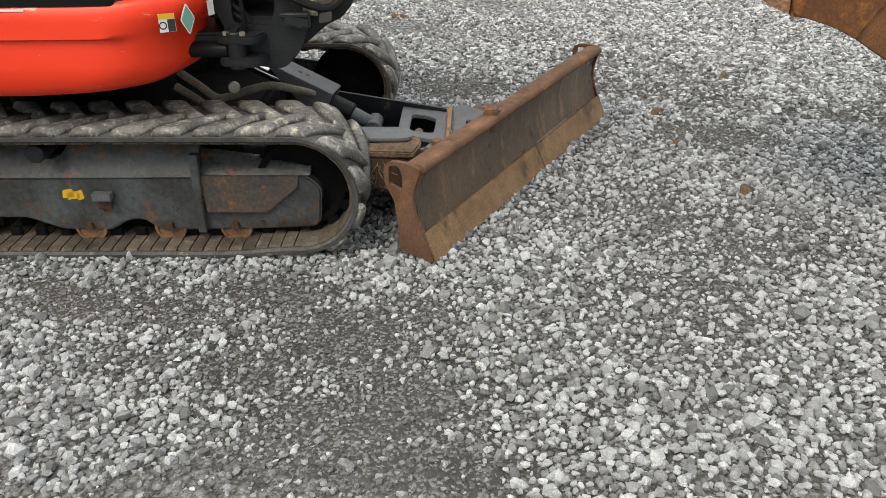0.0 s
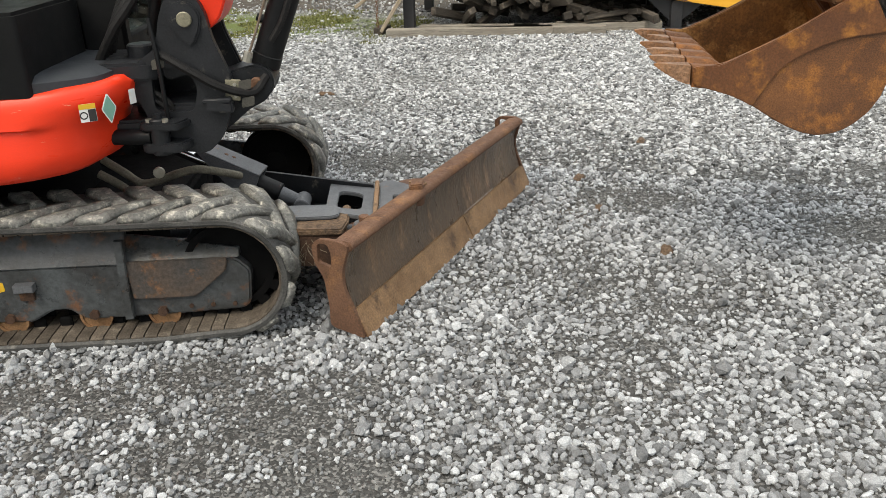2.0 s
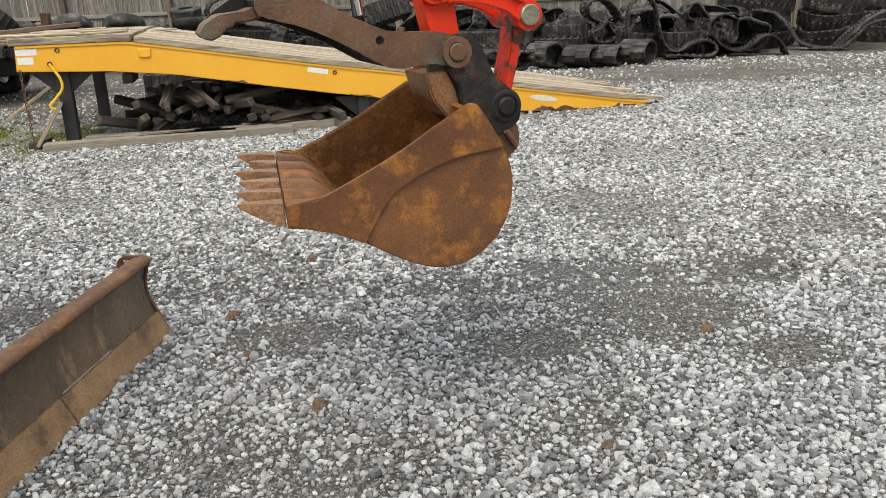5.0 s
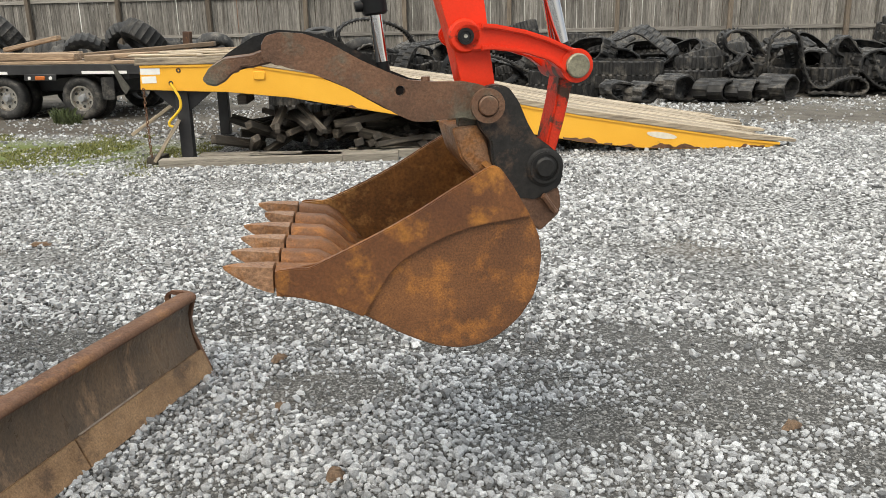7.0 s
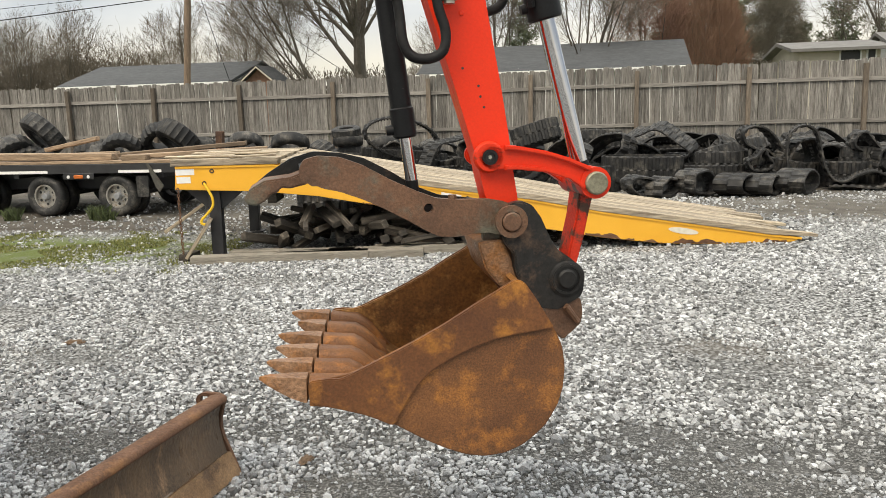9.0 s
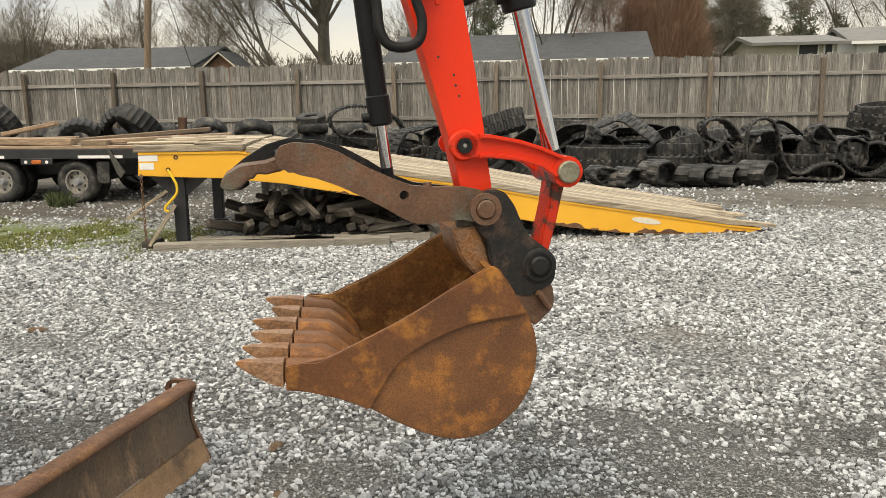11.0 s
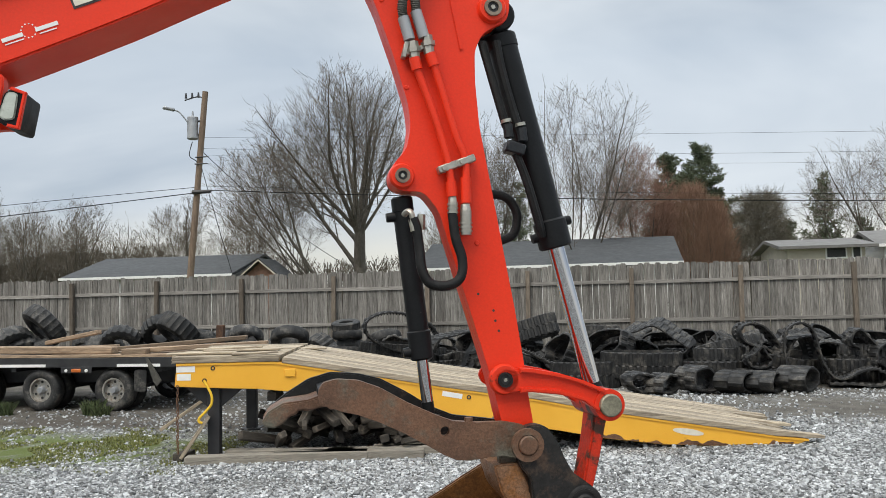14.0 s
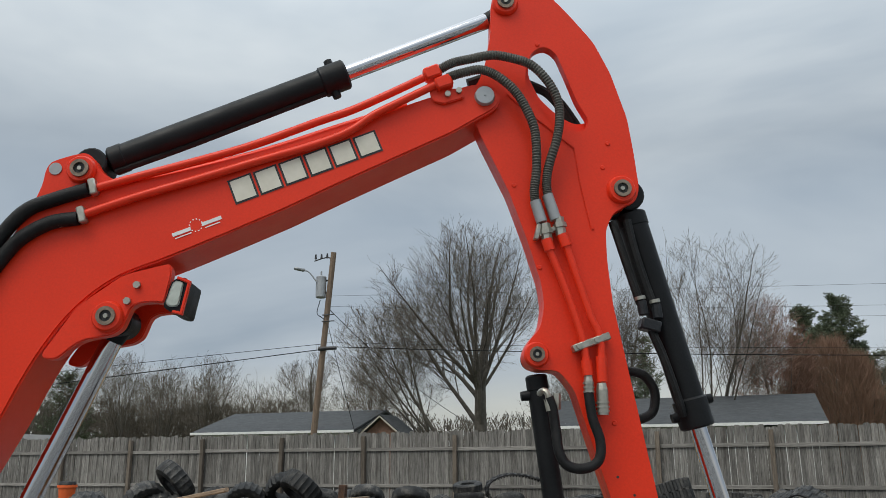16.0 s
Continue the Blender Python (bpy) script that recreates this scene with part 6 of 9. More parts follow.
for i in range(6):
    y = YL + 0.035 + i * (YR - YL - 0.07) / 5
    rr = random.Random(40 + i)
    bm = B()
    tip = rr.uniform(-0.012, 0.008)
    v0 = [(-0.1845, 0.028, 0.862, 0.908), (-0.187, 0.033, 0.855, 0.918), (-0.205, 0.031, 0.860, 0.920), (-0.230, 0.026, 0.870, 0.922), (-0.258, 0.020, 0.885, 0.924), (-0.284 + tip, 0.013, 0.902, 0.926), (-0.303 + tip, 0.006, 0.915, 0.925), (-0.308 + tip, 0.003, 0.919, 0.924)]
    if i == 4:  # one tooth is broken short
        v0 = [(x if x > -0.2 else -0.2 + (x + 0.2) * 0.72, w * 1.05, za, zb) for x, w, za, zb in v0[:-1]]
    rings = []
    for x, w, za, zb in v0:
        rings.append([bm.verts.new((x, y + sy * w, z)) for sy, z in ((-1, za), (1, za), (0.75, zb), (-0.75, zb))])
    for a, b_ in zip(rings, rings[1:]):
        for k in range(4):
            bm.faces.new((a[k], a[(k + 1) % 4], b_[(k + 1) % 4], b_[k]))
    bm.faces.new(rings[0])
    bm.faces.new(rings[-1][::-1])
    tooth = part("tooth", bm, TOOTH, bucket, "worn rusty bucket tooth", 60)
    bm = B()
    prof_ = [(-0.180, 0.036, 0.848, 0.916), (-0.140, 0.037, 0.842, 0.912), (-0.085, 0.036, 0.836, 0.908), (-0.055, 0.035, 0.826, 0.892), (-0.025, 0.034, 0.812, 0.866), (0.010, 0.030, 0.796, 0.826), (0.030, 0.024, 0.788, 0.802)]
    rings = [[bm.verts.new((x, y + k_ * w, z)) for k_, z in ((-1, za), (1, za), (1, zb - 0.016), (0.62, zb), (-0.62, zb), (-1, zb - 0.016))] for x, w, za, zb in prof_]
    for a, b_ in zip(rings, rings[1:]):
        for k in range(6):
            bm.faces.new((a[k], a[(k + 1) % 6], b_[(k + 1) % 6], b_[k]))
    bm.faces.new(rings[0])
    bm.faces.new(rings[-1][::-1])
    part("shank", bm, BUCKET, tooth, "", 60)
# the bucket sits askew on its worn pins: the far end of its lip stands back and higher
def askew(ob):
    for v in ob.data.vertices:
        d = v.co.y - YL
        f = max(-0.1, min(1.1, (0.42 - v.co.x) / 0.6))
        v.co.x += (0.05 + 0.10 * f) * d
        v.co.z += 0.045 * f * d
    ob.data.update()


for piece in bucket.children:
    askew(piece)
    for sub_piece in piece.children:
        askew(sub_piece)
# ears of the bucket inside the coupler plates
for y in (0.02, 0.145):
    bm = B()
    slab(bm, fillet([(0.345, 1.25), (0.40, 1.29), (0.46, 1.25), (0.45, 1.1), (0.60, 1.03), (0.58, 0.93), (0.46, 1.0), (0.36, 1.12)], 0.02, 3), y, y + 0.03, 0.005)
    part("ear", bm, THUMB, bucket)
bm = B()
slab(bm, fillet([(0.325, 1.215), (0.40, 1.22), (0.455, 1.09), (0.40, 1.07), (0.35, 1.13)], 0.012, 2), 0.0, 0.2, 0.006)
part("torque_tube", bm, TOOTH, bucket, "scuffed bare steel ear web")

# ---- excavator: turning house, cab and swing post ----


def plan(sf, inset, back=-4.2):
    i = inset
    pts = fillet([(back + i, -0.285 + i), (sf - 0.22, -0.285 + i), (sf - 0.06, -0.20 + i), (sf - i, -0.02), (sf - i, 0.10), (sf - 0.16, 0.24), (sf - 0.16, 1.28 - i), (back + i, 1.30 - i)], 0.10, 6)
    out = []
    for p, q in zip(pts, pts[1:] + pts[:1]):  # long sides in short steps
        k = max(1, round(abs(q[0] - p[0]) / 0.04)) if abs(q[1] - p[1]) < 0.02 and p[1] < 0 and p[0] > back + 0.2 - 0.2 else 1
        k = 44 if k > 10 else k
        out += [(p[0] + (q[0] - p[0]) * j / k, p[1] + (q[1] - p[1]) * j / k) for j in range(k)]
    return out


def loft(bm, levels, shape=None):
    rings = [[bm.verts.new(shape(x, y, z) if shape else (x, y, z)) for x, y in pts] for z, pts in levels]
    k = len(rings[0])
    for a, b in zip(rings, rings[1:]):
        for i in range(k):
            bm.faces.new((a[i], a[(i + 1) % k], b[(i + 1) % k], b[i]))
    bm.faces.new(rings[0][::-1])
    bm.faces.new(rings[-1])
    return bm


def pressed(x, y, z):
    """Pressed crease along the side panel, fading out before the front corner; the lower edge rises to the front."""
    if y < -0.2 and x < -2.30:
        f = min(1.0, (-2.30 - x) / 0.10)
        f = f * f * (3 - 2 * f)
        depth = 0.0
        if 0.72 < z < 0.806:
            depth = 0.016 * (0.25 + 0.75 * (z - 0.72) / 0.086)
        y += f * depth
    if z > 0.85 and x > -2.45:
        z += 0.05 * (x + 2.45) * (z - 0.85) / 0.075
    if z < 0.70:
        z += (0.70 - z) / 0.10 * (0.024 + 0.055 * max(-0.35, min(0.3, x + 2.35)))
    return (x, y, z)


bm = B()
loft(bm, [(0.605, plan(-2.26, 0.05)), (0.612, plan(-2.235, 0.022)), (0.645, plan(-2.195, 0.008)), (0.70, plan(-2.178, 0.0)), (0.722, plan(-2.175, 0.0)), (0.75, plan(-2.170, 0.0)), (0.78, plan(-2.162, 0.002)), (0.802, plan(-2.150, 0.004)), (0.810, plan(-2.144, 0.005)),
          (0.825, plan(-2.128, 0.008)), (0.86, plan(-2.09, 0.012)), (0.905, plan(-2.07, 0.02)), (0.925, plan(-2.075, 0.05))], pressed)
house_b = part("house_panel", bm, RED_FENDER, ex, "scratched red rounded side panel", 60)
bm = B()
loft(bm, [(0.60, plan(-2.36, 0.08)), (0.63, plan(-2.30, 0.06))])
part("floor_plate", bm, SHADE_BLACK, house_b)
bm = B()
loft(bm, [(0.915, plan(-2.11, 0.035)), (0.955, plan(-2.12, 0.035)), (0.975, plan(-2.15, 0.06)), (0.98, plan(-2.20, 0.10))])
part("top_cover", bm, PLASTIC, house_b, "dark grey moulded top cover")


def sticker(name, s, n, z, w, h, mat_, parent, turn, tilt=0.0):
    bm = B()
    block(bm, (w, 0.0016, h), None, 0.0)
    ob = part(name, bm, mat_, parent, smooth=0)
    ob.matrix_basis = pose(s, n, z, 0, tilt, turn)
    return ob


st = sticker("caution_label", -2.203, -0.238, 0.852, 0.052, 0.060, WHITE, house_b, 24)
bm = B()
block(bm, (0.052, 0.0016, 0.017), pose(0, -0.001, 0.0215), 0)
part("label_head", bm, STICK_Y, st)
bm = B()
block(bm, (0.024, 0.0016, 0.040), pose(0.013, -0.001, -0.009), 0)
part("label_panel", bm, INK, st)
bm = B()
ring(bm, (-0.014, -0.0018, -0.008), (-0.014, 0.0, -0.008), 0.013, 0.009, 14)
part("label_symbol", bm, INK, st)
bm = B()
slab(bm, fillet([(-0.028, 0.0), (0.0, -0.053), (0.028, 0.0), (0.0, 0.053)], 0.008, 3), -0.0008, 0.0008, 0)
dia = part("diamond_label", bm, WHITE, house_b, "faded green diamond label")
dia.matrix_basis = pose(-2.150, -0.188, 0.853, 0, 0, 50)
bm = B()
slab(bm, fillet([(-0.024, 0.0), (0.0, -0.046), (0.024, 0.0), (0.0, 0.046)], 0.007, 3), -0.0018, -0.0009, 0)
part("label_panel", bm, STICK_G, dia, smooth=0)
sticker("white_label", -2.095, -0.10, 0.872, 0.03, 0.05, WHITE, house_b, 66)
sticker("model_bars", -2.70, -0.268, 0.903, 0.09, 0.008, WHITE, house_b, 0)

# cab
cab = new("cab")
cab.parent = ex
tagged(cab, "black framed cab with tinted glass")
cs0, cs1, cn0, cn1, cz0, cz1 = -3.55, -2.23, 0.30, 1.22, 0.93, 2.45
bm = B()
for s, n in ((cs0, cn0), (cs1, cn0), (cs0, cn1), (cs1, cn1), (-2.85, cn0), (-2.85, cn1)):
    wide_ = 0.17 if (s, n) == (cs1, cn0) else 0.07
    block(bm, (wide_, 0.07, cz1 - cz0), pose(s - (wide_ - 0.07) / 2, n, (cz0 + cz1) / 2), 0.015)
    part("pillar", bm, CABBLACK, cab)
    bm = B()
bm.free()
bm = B()
slab(bm, fillet([(-4.1, -0.262), (-2.36, -0.262), (-2.345, 0.25), (-4.1, 0.25)], 0.02, 3), 0.90, 1.18, 0.012, axis="xy")
part("side_skirt", bm, CABBLACK, cab, "matt black skirt beside the cab")
bm = B()
slab(bm, fillet([(cs0 - 0.05, cn0 - 0.05), (cs1 + 0.06, cn0 - 0.05), (cs1 + 0.06, cn1 + 0.05), (cs0 - 0.05, cn1 + 0.05)], 0.12, 5), cz1, cz1 + 0.08, 0.02, axis="xy")
part("cab_roof", bm, CABBLACK, cab)
for nm, s, n, w, z0, z1, turn in (("side_sill", -2.89, cn0, 1.3, 0.93, 1.16, 0), ("front_sill", cs1, 0.76, 0.85, 0.93, 1.02, 90), ("side_sill", -2.89, cn1, 1.3, 0.93, 1.16, 0), ("rear_panel", cs0, 0.76, 0.85, 0.93, 1.6, 90)):
    bm = B()
    block(bm, (w, 0.05, z1 - z0), pose(s, n, (z0 + z1) / 2, 0, 0, turn), 0.01)
    part(nm, bm, CABBLACK, cab)
for nm, s, n, w, z0, z1, turn in (("side_glass", -2.54, cn0, 0.55, 1.16, 2.42, 0), ("side_glass", -3.2, cn0, 0.62, 1.16, 2.42, 0), ("front_glass", cs1, 0.76, 0.85, 1.02, 2.42, 90), ("side_glass", -2.89, cn1, 1.24, 1.16, 2.42, 0)):
    bm = B()
    block(bm, (w, 0.006, z1 - z0), pose(s, n, (z0 + z1) / 2, 0, 0, turn), 0)
    part(nm, bm, GLASS, cab).visible_shadow = False
bm = B()
block(bm, (0.5, 0.5, 0.12), pose(-3.0, 0.76, 1.3), 0.04)
block(bm, (0.12, 0.48, 0.62), pose(-3.25, 0.76, 1.6, 0, -8, 0), 0.04)
part("operator_seat", bm, CAST, cab)
bm = B()
tube(bm, [(cs1 + 0.05, 0.36, 1.1), (cs1 + 0.07, 0.355, 1.5), (cs1 + 0.05, 0.36, 2.0)], 0.014, 8, 4)
part("grab_rail", bm, BLACK, cab)
bm = B()
block(bm, (0.02, 0.80, 0.03), pose(cs1 + 0.02, 0.76, 1.40), 0.004)
part("window_bar", bm, CABBLACK, cab)

# swing post
cheek_k = fillet([(-1.825, 1.13), (-1.85, 1.185), (-1.90, 1.205), (-1.955, 1.185), (-1.985, 1.12), (-2.01, 1.02), (-2.09, 0.97), (-2.12, 0.88), (-2.08, 0.80), (-2.06, 0.66), (-1.88, 0.64), (-1.825, 0.69), (-1.80, 0.74),
                  (-1.775, 0.80), (-1.765, 0.87), (-1.765, 0.91), (-1.79, 0.98), (-1.815, 1.05)], 0.025, 3)
win = fillet([(-2.045, 0.80), (-1.91, 0.79), (-1.885, 0.88), (-1.92, 0.95), (-2.04, 0.955)], 0.03, 4)
for k_, (a, b_) in enumerate(((-0.035, 0.0), (0.20, 0.235))):
    bm = B()
    slab(bm, [cheek_k, win] if k_ == 0 else [cheek_k], a, b_, 0.007)
    kp = part("swing_post", bm, CAST, ex, "dusty black cast swing post") if k_ == 0 else part("far_cheek", bm, CAST, kp)
    if k_ == 0:
        post_a = kp
    kp = post_a
bm = B()
slab(bm, fillet([(-2.03, 0.99), (-1.93, 1.0), (-1.88, 0.93), (-2.0, 0.9)], 0.02, 2), 0.0, 0.2, 0.006)
slab(bm, fillet([(-2.05, 0.82), (-1.90, 0.82), (-1.83, 0.74), (-1.89, 0.66), (-2.05, 0.67)], 0.02, 2), -0.01, 0.21, 0.01)
part("web", bm, CAST, post_a)
bm = B()
slab(bm, fillet([(-1.90, 0.68), (-1.80, 0.72), (-1.72, 0.785), (-1.66, 0.81), (-1.62, 0.87), (-1.635, 0.92), (-1.68, 0.945), (-1.75, 0.93), (-1.84, 0.90)], 0.025, 3), 0.015, 0.185, 0.008)
part("cylinder_fork", bm, CAST, post_a)
# teardrop lug in front of the boom foot
bm = B()
slab(bm, fillet([(-1.955, 1.115), (-1.945, 1.155), (-1.905, 1.178), (-1.86, 1.165), (-1.838, 1.125), (-1.845, 1.08), (-1.872, 1.03), (-1.895, 1.025), (-1.93, 1.065)], 0.02, 3), -0.05, -0.034, 0.006)
part("boom_lug", bm, CAST, post_a)
bm = B()
block(bm, (0.10, 0.05, 0.018), pose(-1.82, -0.05, 0.835), 0.005)
part("ledge", bm, CAST, post_a)
bm = B()
block(bm, (0.055, 0.012, 0.075), pose(-1.765, -0.03, 0.865, 0, 6, 0), 0.003)
tag_ = part("valve_plate", bm, OLIVE, post_a, "dull steel valve plate")
for z in (0.845, 0.885):
    bm = B()
    bolt(bm, (-1.755, -0.036, z), (0, -1, 0), 0.007, 0.006)
    part("bolt", bm, ZINC, tag_)
for z in (0.955, 0.755):
    bm = B()
    slab(bm, fillet([(-2.30, -0.06), (-2.02, -0.05), (-1.98, 0.1), (-2.02, 0.25), (-2.30, 0.28)], 0.06, 4), z - 0.045, z + 0.02, 0.01, axis="xy")
    part("hinge_fork", bm, CAST, post_a)
bm = B()
rod(bm, (-2.10, 0.10, 0.66), (-2.10, 0.10, 1.02), 0.048, 0.048, 22, 0.006)
part("swing_pin", bm, CAST, post_a)
bm = B()
rod(bm, (-1.893, -0.060, 1.115), (-1.893, -0.045, 1.115), 0.026, 0.025, 20, 0.003)
part("foot_pin", bm, OLIVE, post_a, "bare steel boom foot pin")
for z, r in ((0.82, 0.012), (0.79, 0.012), (0.755, 0.012)):
    bm = B()
    tube(bm, [(-2.16, 0.01, z + 0.08), (-2.07, -0.01, z + 0.06), (-2.0, -0.005, z + 0.0), (-1.97, 0.01, z - 0.08)], r, 8, 4)
    part("hose", bm, HOSE, post_a)
bm = B()
slab(bm, fillet([(-2.10, -0.10), (-1.96, -0.12), (-1.92, -0.03), (-2.08, -0.02)], 0.03, 3), 0.665, 0.70, 0.006, axis="xy")
slab(bm, fillet([(-2.10, -0.10), (-1.96, -0.12), (-1.92, -0.03), (-2.08, -0.02)], 0.03, 3), 0.745, 0.775, 0.006, axis="xy")
part("swing_lug", bm, CAST, post_a)
bm = B()
rod(bm, (-2.03, -0.075, 0.655), (-2.03, -0.075, 0.785), 0.034, 0.034, 18, 0.004)
rod(bm, (-2.03, -0.075, 0.785), (-2.03, -0.075, 0.80), 0.016, 0.016, 8)
part("swing_rod_pin", bm, CAST, post_a)
bm = B()
rod(bm, (-2.45, -0.04, 0.72), (-2.06, -0.072, 0.72), 0.028, 0.028, 18)
rod(bm, (-2.45, -0.04, 0.72), (-2.27, -0.055, 0.72), 0.045, 0.045, 18, 0.004)
part("swing_cylinder", bm, BLACK, ex, "black swing cylinder at the house corner")
bm = B()
slab(bm, fillet([(-1.86, 0.80), (-1.765, 0.79), (-1.765, 0.83), (-1.86, 0.84)], 0.01, 2), -0.075, -0.035, 0.006)
part("rib", bm, CAST, post_a)
for s, n in ((-2.06, -0.085), (-2.0, -0.095)):
    bm = B()
    bolt(bm, (s, n, 0.775), (0, 0, 1), 0.012, 0.012)
    part("bolt", bm, ZINC, post_a)
# lever rod and small labels on the post
bm = B()
tube(bm, [(-2.0, -0.05, 0.75), (-2.0, -0.055, 0.85), (-2.005, -0.05, 1.0), (-2.02, -0.03, 1.12)], 0.008, 8, 3)
part("lever_rod", bm, BLACK, post_a)
for s, z in ((-2.01, 0.965), (-1.72, 0.88), (-1.715, 0.82)):
    bm = B()
    slab(bm, fillet([(s - 0.025, z - 0.02), (s + 0.02, z - 0.012), (s + 0.024, z + 0.022), (s - 0.02, z + 0.016)], 0.004, 1), -0.0365, -0.035, 0)
    part("label", bm, SLEEVE, post_a)
# hoses bundled behind the boom foot
for k_ in range(4):
    bm = B()
    tube(bm, [(-2.25, 0.05 + 0.05 * k_, 0.95), (-2.16, 0.03 + 0.05 * k_, 1.08 + 0.03 * k_), (-2.06, 0.02 + 0.05 * k_, 1.2 + 0.03 * k_), (-1.98, 0.02 + 0.05 * k_, 1.38), (-1.92, 0.03 + 0.05 * k_, 1.55)], 0.017, 8, 5)
    part("hose", bm, HOSE, post_a)
bm = B()
tube(bm, [(-2.0, -0.03, 1.0), (-1.9, -0.05, 0.94), (-1.8, -0.05, 0.88), (-1.7, -0.02, 0.85), (-1.65, 0.02, 0.9)], 0.016, 8, 5)
part("hose", bm, HOSE, post_a)
# boom cylinder, from the post's foot up to the boom
bc = cylinder("boom_cylinder", (-1.685, YM, 0.875), (-1.149, YM, 2.164), 0.60, 0.052, 0.030, "black boom cylinder below the boom", 0.06, ports=((0.25, 1), (0.7, -1)))
bm = B()
rod(bm, (-1.685, -0.005, 0.875), (-1.685, 0.205, 0.875), 0.024, 0.024, 16, 0.003)
part("foot_pin", bm, RUST, bc)
bm = B()
tube(bm, [(-1.62, 0.03, 1.02), (-1.56, 0.03, 1.12), (-1.46, 0.03, 1.4), (-1.44, 0.05, 1.5)], 0.012, 8, 4)
part("hose", bm, HOSE, bc)
bm = B()
tube(bm, [(-1.70, 0.015, 0.985), (-1.675, 0.012, 1.04), (-1.63, 0.012, 1.15), (-1.585, 0.012, 1.265), (-1.575, 0.02, 1.30)], 0.0045, 8, 4)
part("steel_line", bm, PIN, bc, "bare steel oil line")
bm = B()
block(bm, (0.05, 0.05, 0.03), pose(-1.575, 0.03, 1.305, 0, 22, 0), 0.004)
part("line_block", bm, BLACK, bc)
bm = B()
rod(bm, (-1.712, 0.01, 0.955), (-1.70, 0.01, 0.99), 0.018, 0.016, 8)
part("line_fitting", bm, ZINC, bc)
bm = B()
block(bm, (0.02, 0.002, 0.07), pose(-1.555, 0.047, 1.24, 0, -68 + 90, 0), 0)
part("label", bm, SLEEVE, bc)

# ---- yellow ramp with timber below ----
RT = pose(0.239, 7.488, 0, 0, 0, 13)
ramp = thing("loading_ramp", RT, "yellow steel loading ramp with a weathered plank deck", "loading ramp")
RW = 2.35
top = [(-0.10, 1.045), (0.95, 1.04), (1.45, 0.955), (2.79, 0.715), (3.76, 0.565), (4.52, 0.41), (5.17, 0.30), (5.83, 0.19), (6.42, 0.09), (6.79, 0.045)]
low = [(6.70, 0.0), (5.83, 0.004), (5.20, 0.03), (4.53, 0.12), (4.01, 0.22), (3.0, 0.385), (2.14, 0.54), (1.42, 0.68), (0.76, 0.755), (0.42, 0.77), (-0.12, 0.80)]
for y in (0.0, RW - 0.05):
    bm = B()
    slab(bm, top + low, y, y + 0.05, 0.005)
    beam = part("side_beam", bm, YELLOW, ramp, "chrome-yellow side beam with rust streaks")
    if y == 0.0:
        near_beam = beam
    bm = B()
    slab(bm, [(p[0], p[1] + 0.004) for p in top] + [(p[0], p[1] - 0.022) for p in reversed(top)], y - 0.012, y + 0.07, 0.003)
    part("flange", bm, YELLOW, beam)
for x in (0.05, 1.1, 2.2, 3.3, 4.4):
    z = 0.96 if x < 1.0 else 0.9 - (x - 1.1) * 0.19
    bm = B()
    block(bm, (0.1, RW - 0.1, 0.12), pose(x, RW / 2, z - 0.06), 0.005)
    part("cross_member", bm, STEEL, ramp)
rng = random.Random(21)
k = 0
y = -0.02
while y < RW:
    w = rng.uniform(0.17, 0.21)
    bm = B()
    x0 = -0.14 + rng.uniform(-0.14, 0.05)
    z1 = rng.uniform(0.0, 0.012)
    slab(bm, [(x0, 1.05), (1.0 + rng.uniform(-0.03, 0.03), 1.046), (1.01, 1.105 + z1), (x0 + 0.01, 1.11 + z1)], y, y + w, 0.006)
    part("deck_plank", bm, DECK, ramp)
    bm = B()
    z0 = 0.003 * rng.uniform(-1, 1)
    lower = [(q[0], q[1] + 0.006 + z0) for q in top[1:]]
    lower[0] = (1.03, 1.032 + z0)
    lower[-1] = (6.8 + rng.uniform(-0.18, 0.25), 0.05)
    slab(bm, lower + [(q[0] + 0.01, q[1] + (0.06 if q[0] < 6.6 else 0.03)) for q in reversed(lower)], y, y + w, 0.006)
    part("deck_plank", bm, DECK, ramp)
    y += w + 0.012
for x, z, w, h, m_ in ((0.0, 0.985, 0.20, 0.065, WHITE), (-0.02, 0.90, 0.15, 0.07, WHITE), (2.87, 0.635, 0.22, 0.055, WHITE)):
    bm = B()
    block(bm, (w, 0.002, h), pose(x, -0.0015, z, 0, 0 if x < 1 else 10.5, 0), 0)
    part("sticker", bm, m_, near_beam)
bm = B()
slab(bm, [(5.45 + 0.17 * math.cos(a), 0.165 + 0.035 * math.sin(a) - 0.16 * 0.17 * math.cos(a)) for a in (2 * math.pi * i / 24 for i in range(24))], -0.003, 0.0, 0)
part("oval_sticker", bm, CREAM, near_beam, "pale oval sticker")
for x, z in ((0.29, 0.99), (0.20, 0.86), (3.05, 0.605)):
    bm = B()
    ring(bm, (x, -0.006, z), (x, 0.0, z), 0.024, 0.013, 16)
    part("lashing_eye", bm, STEEL, near_beam)
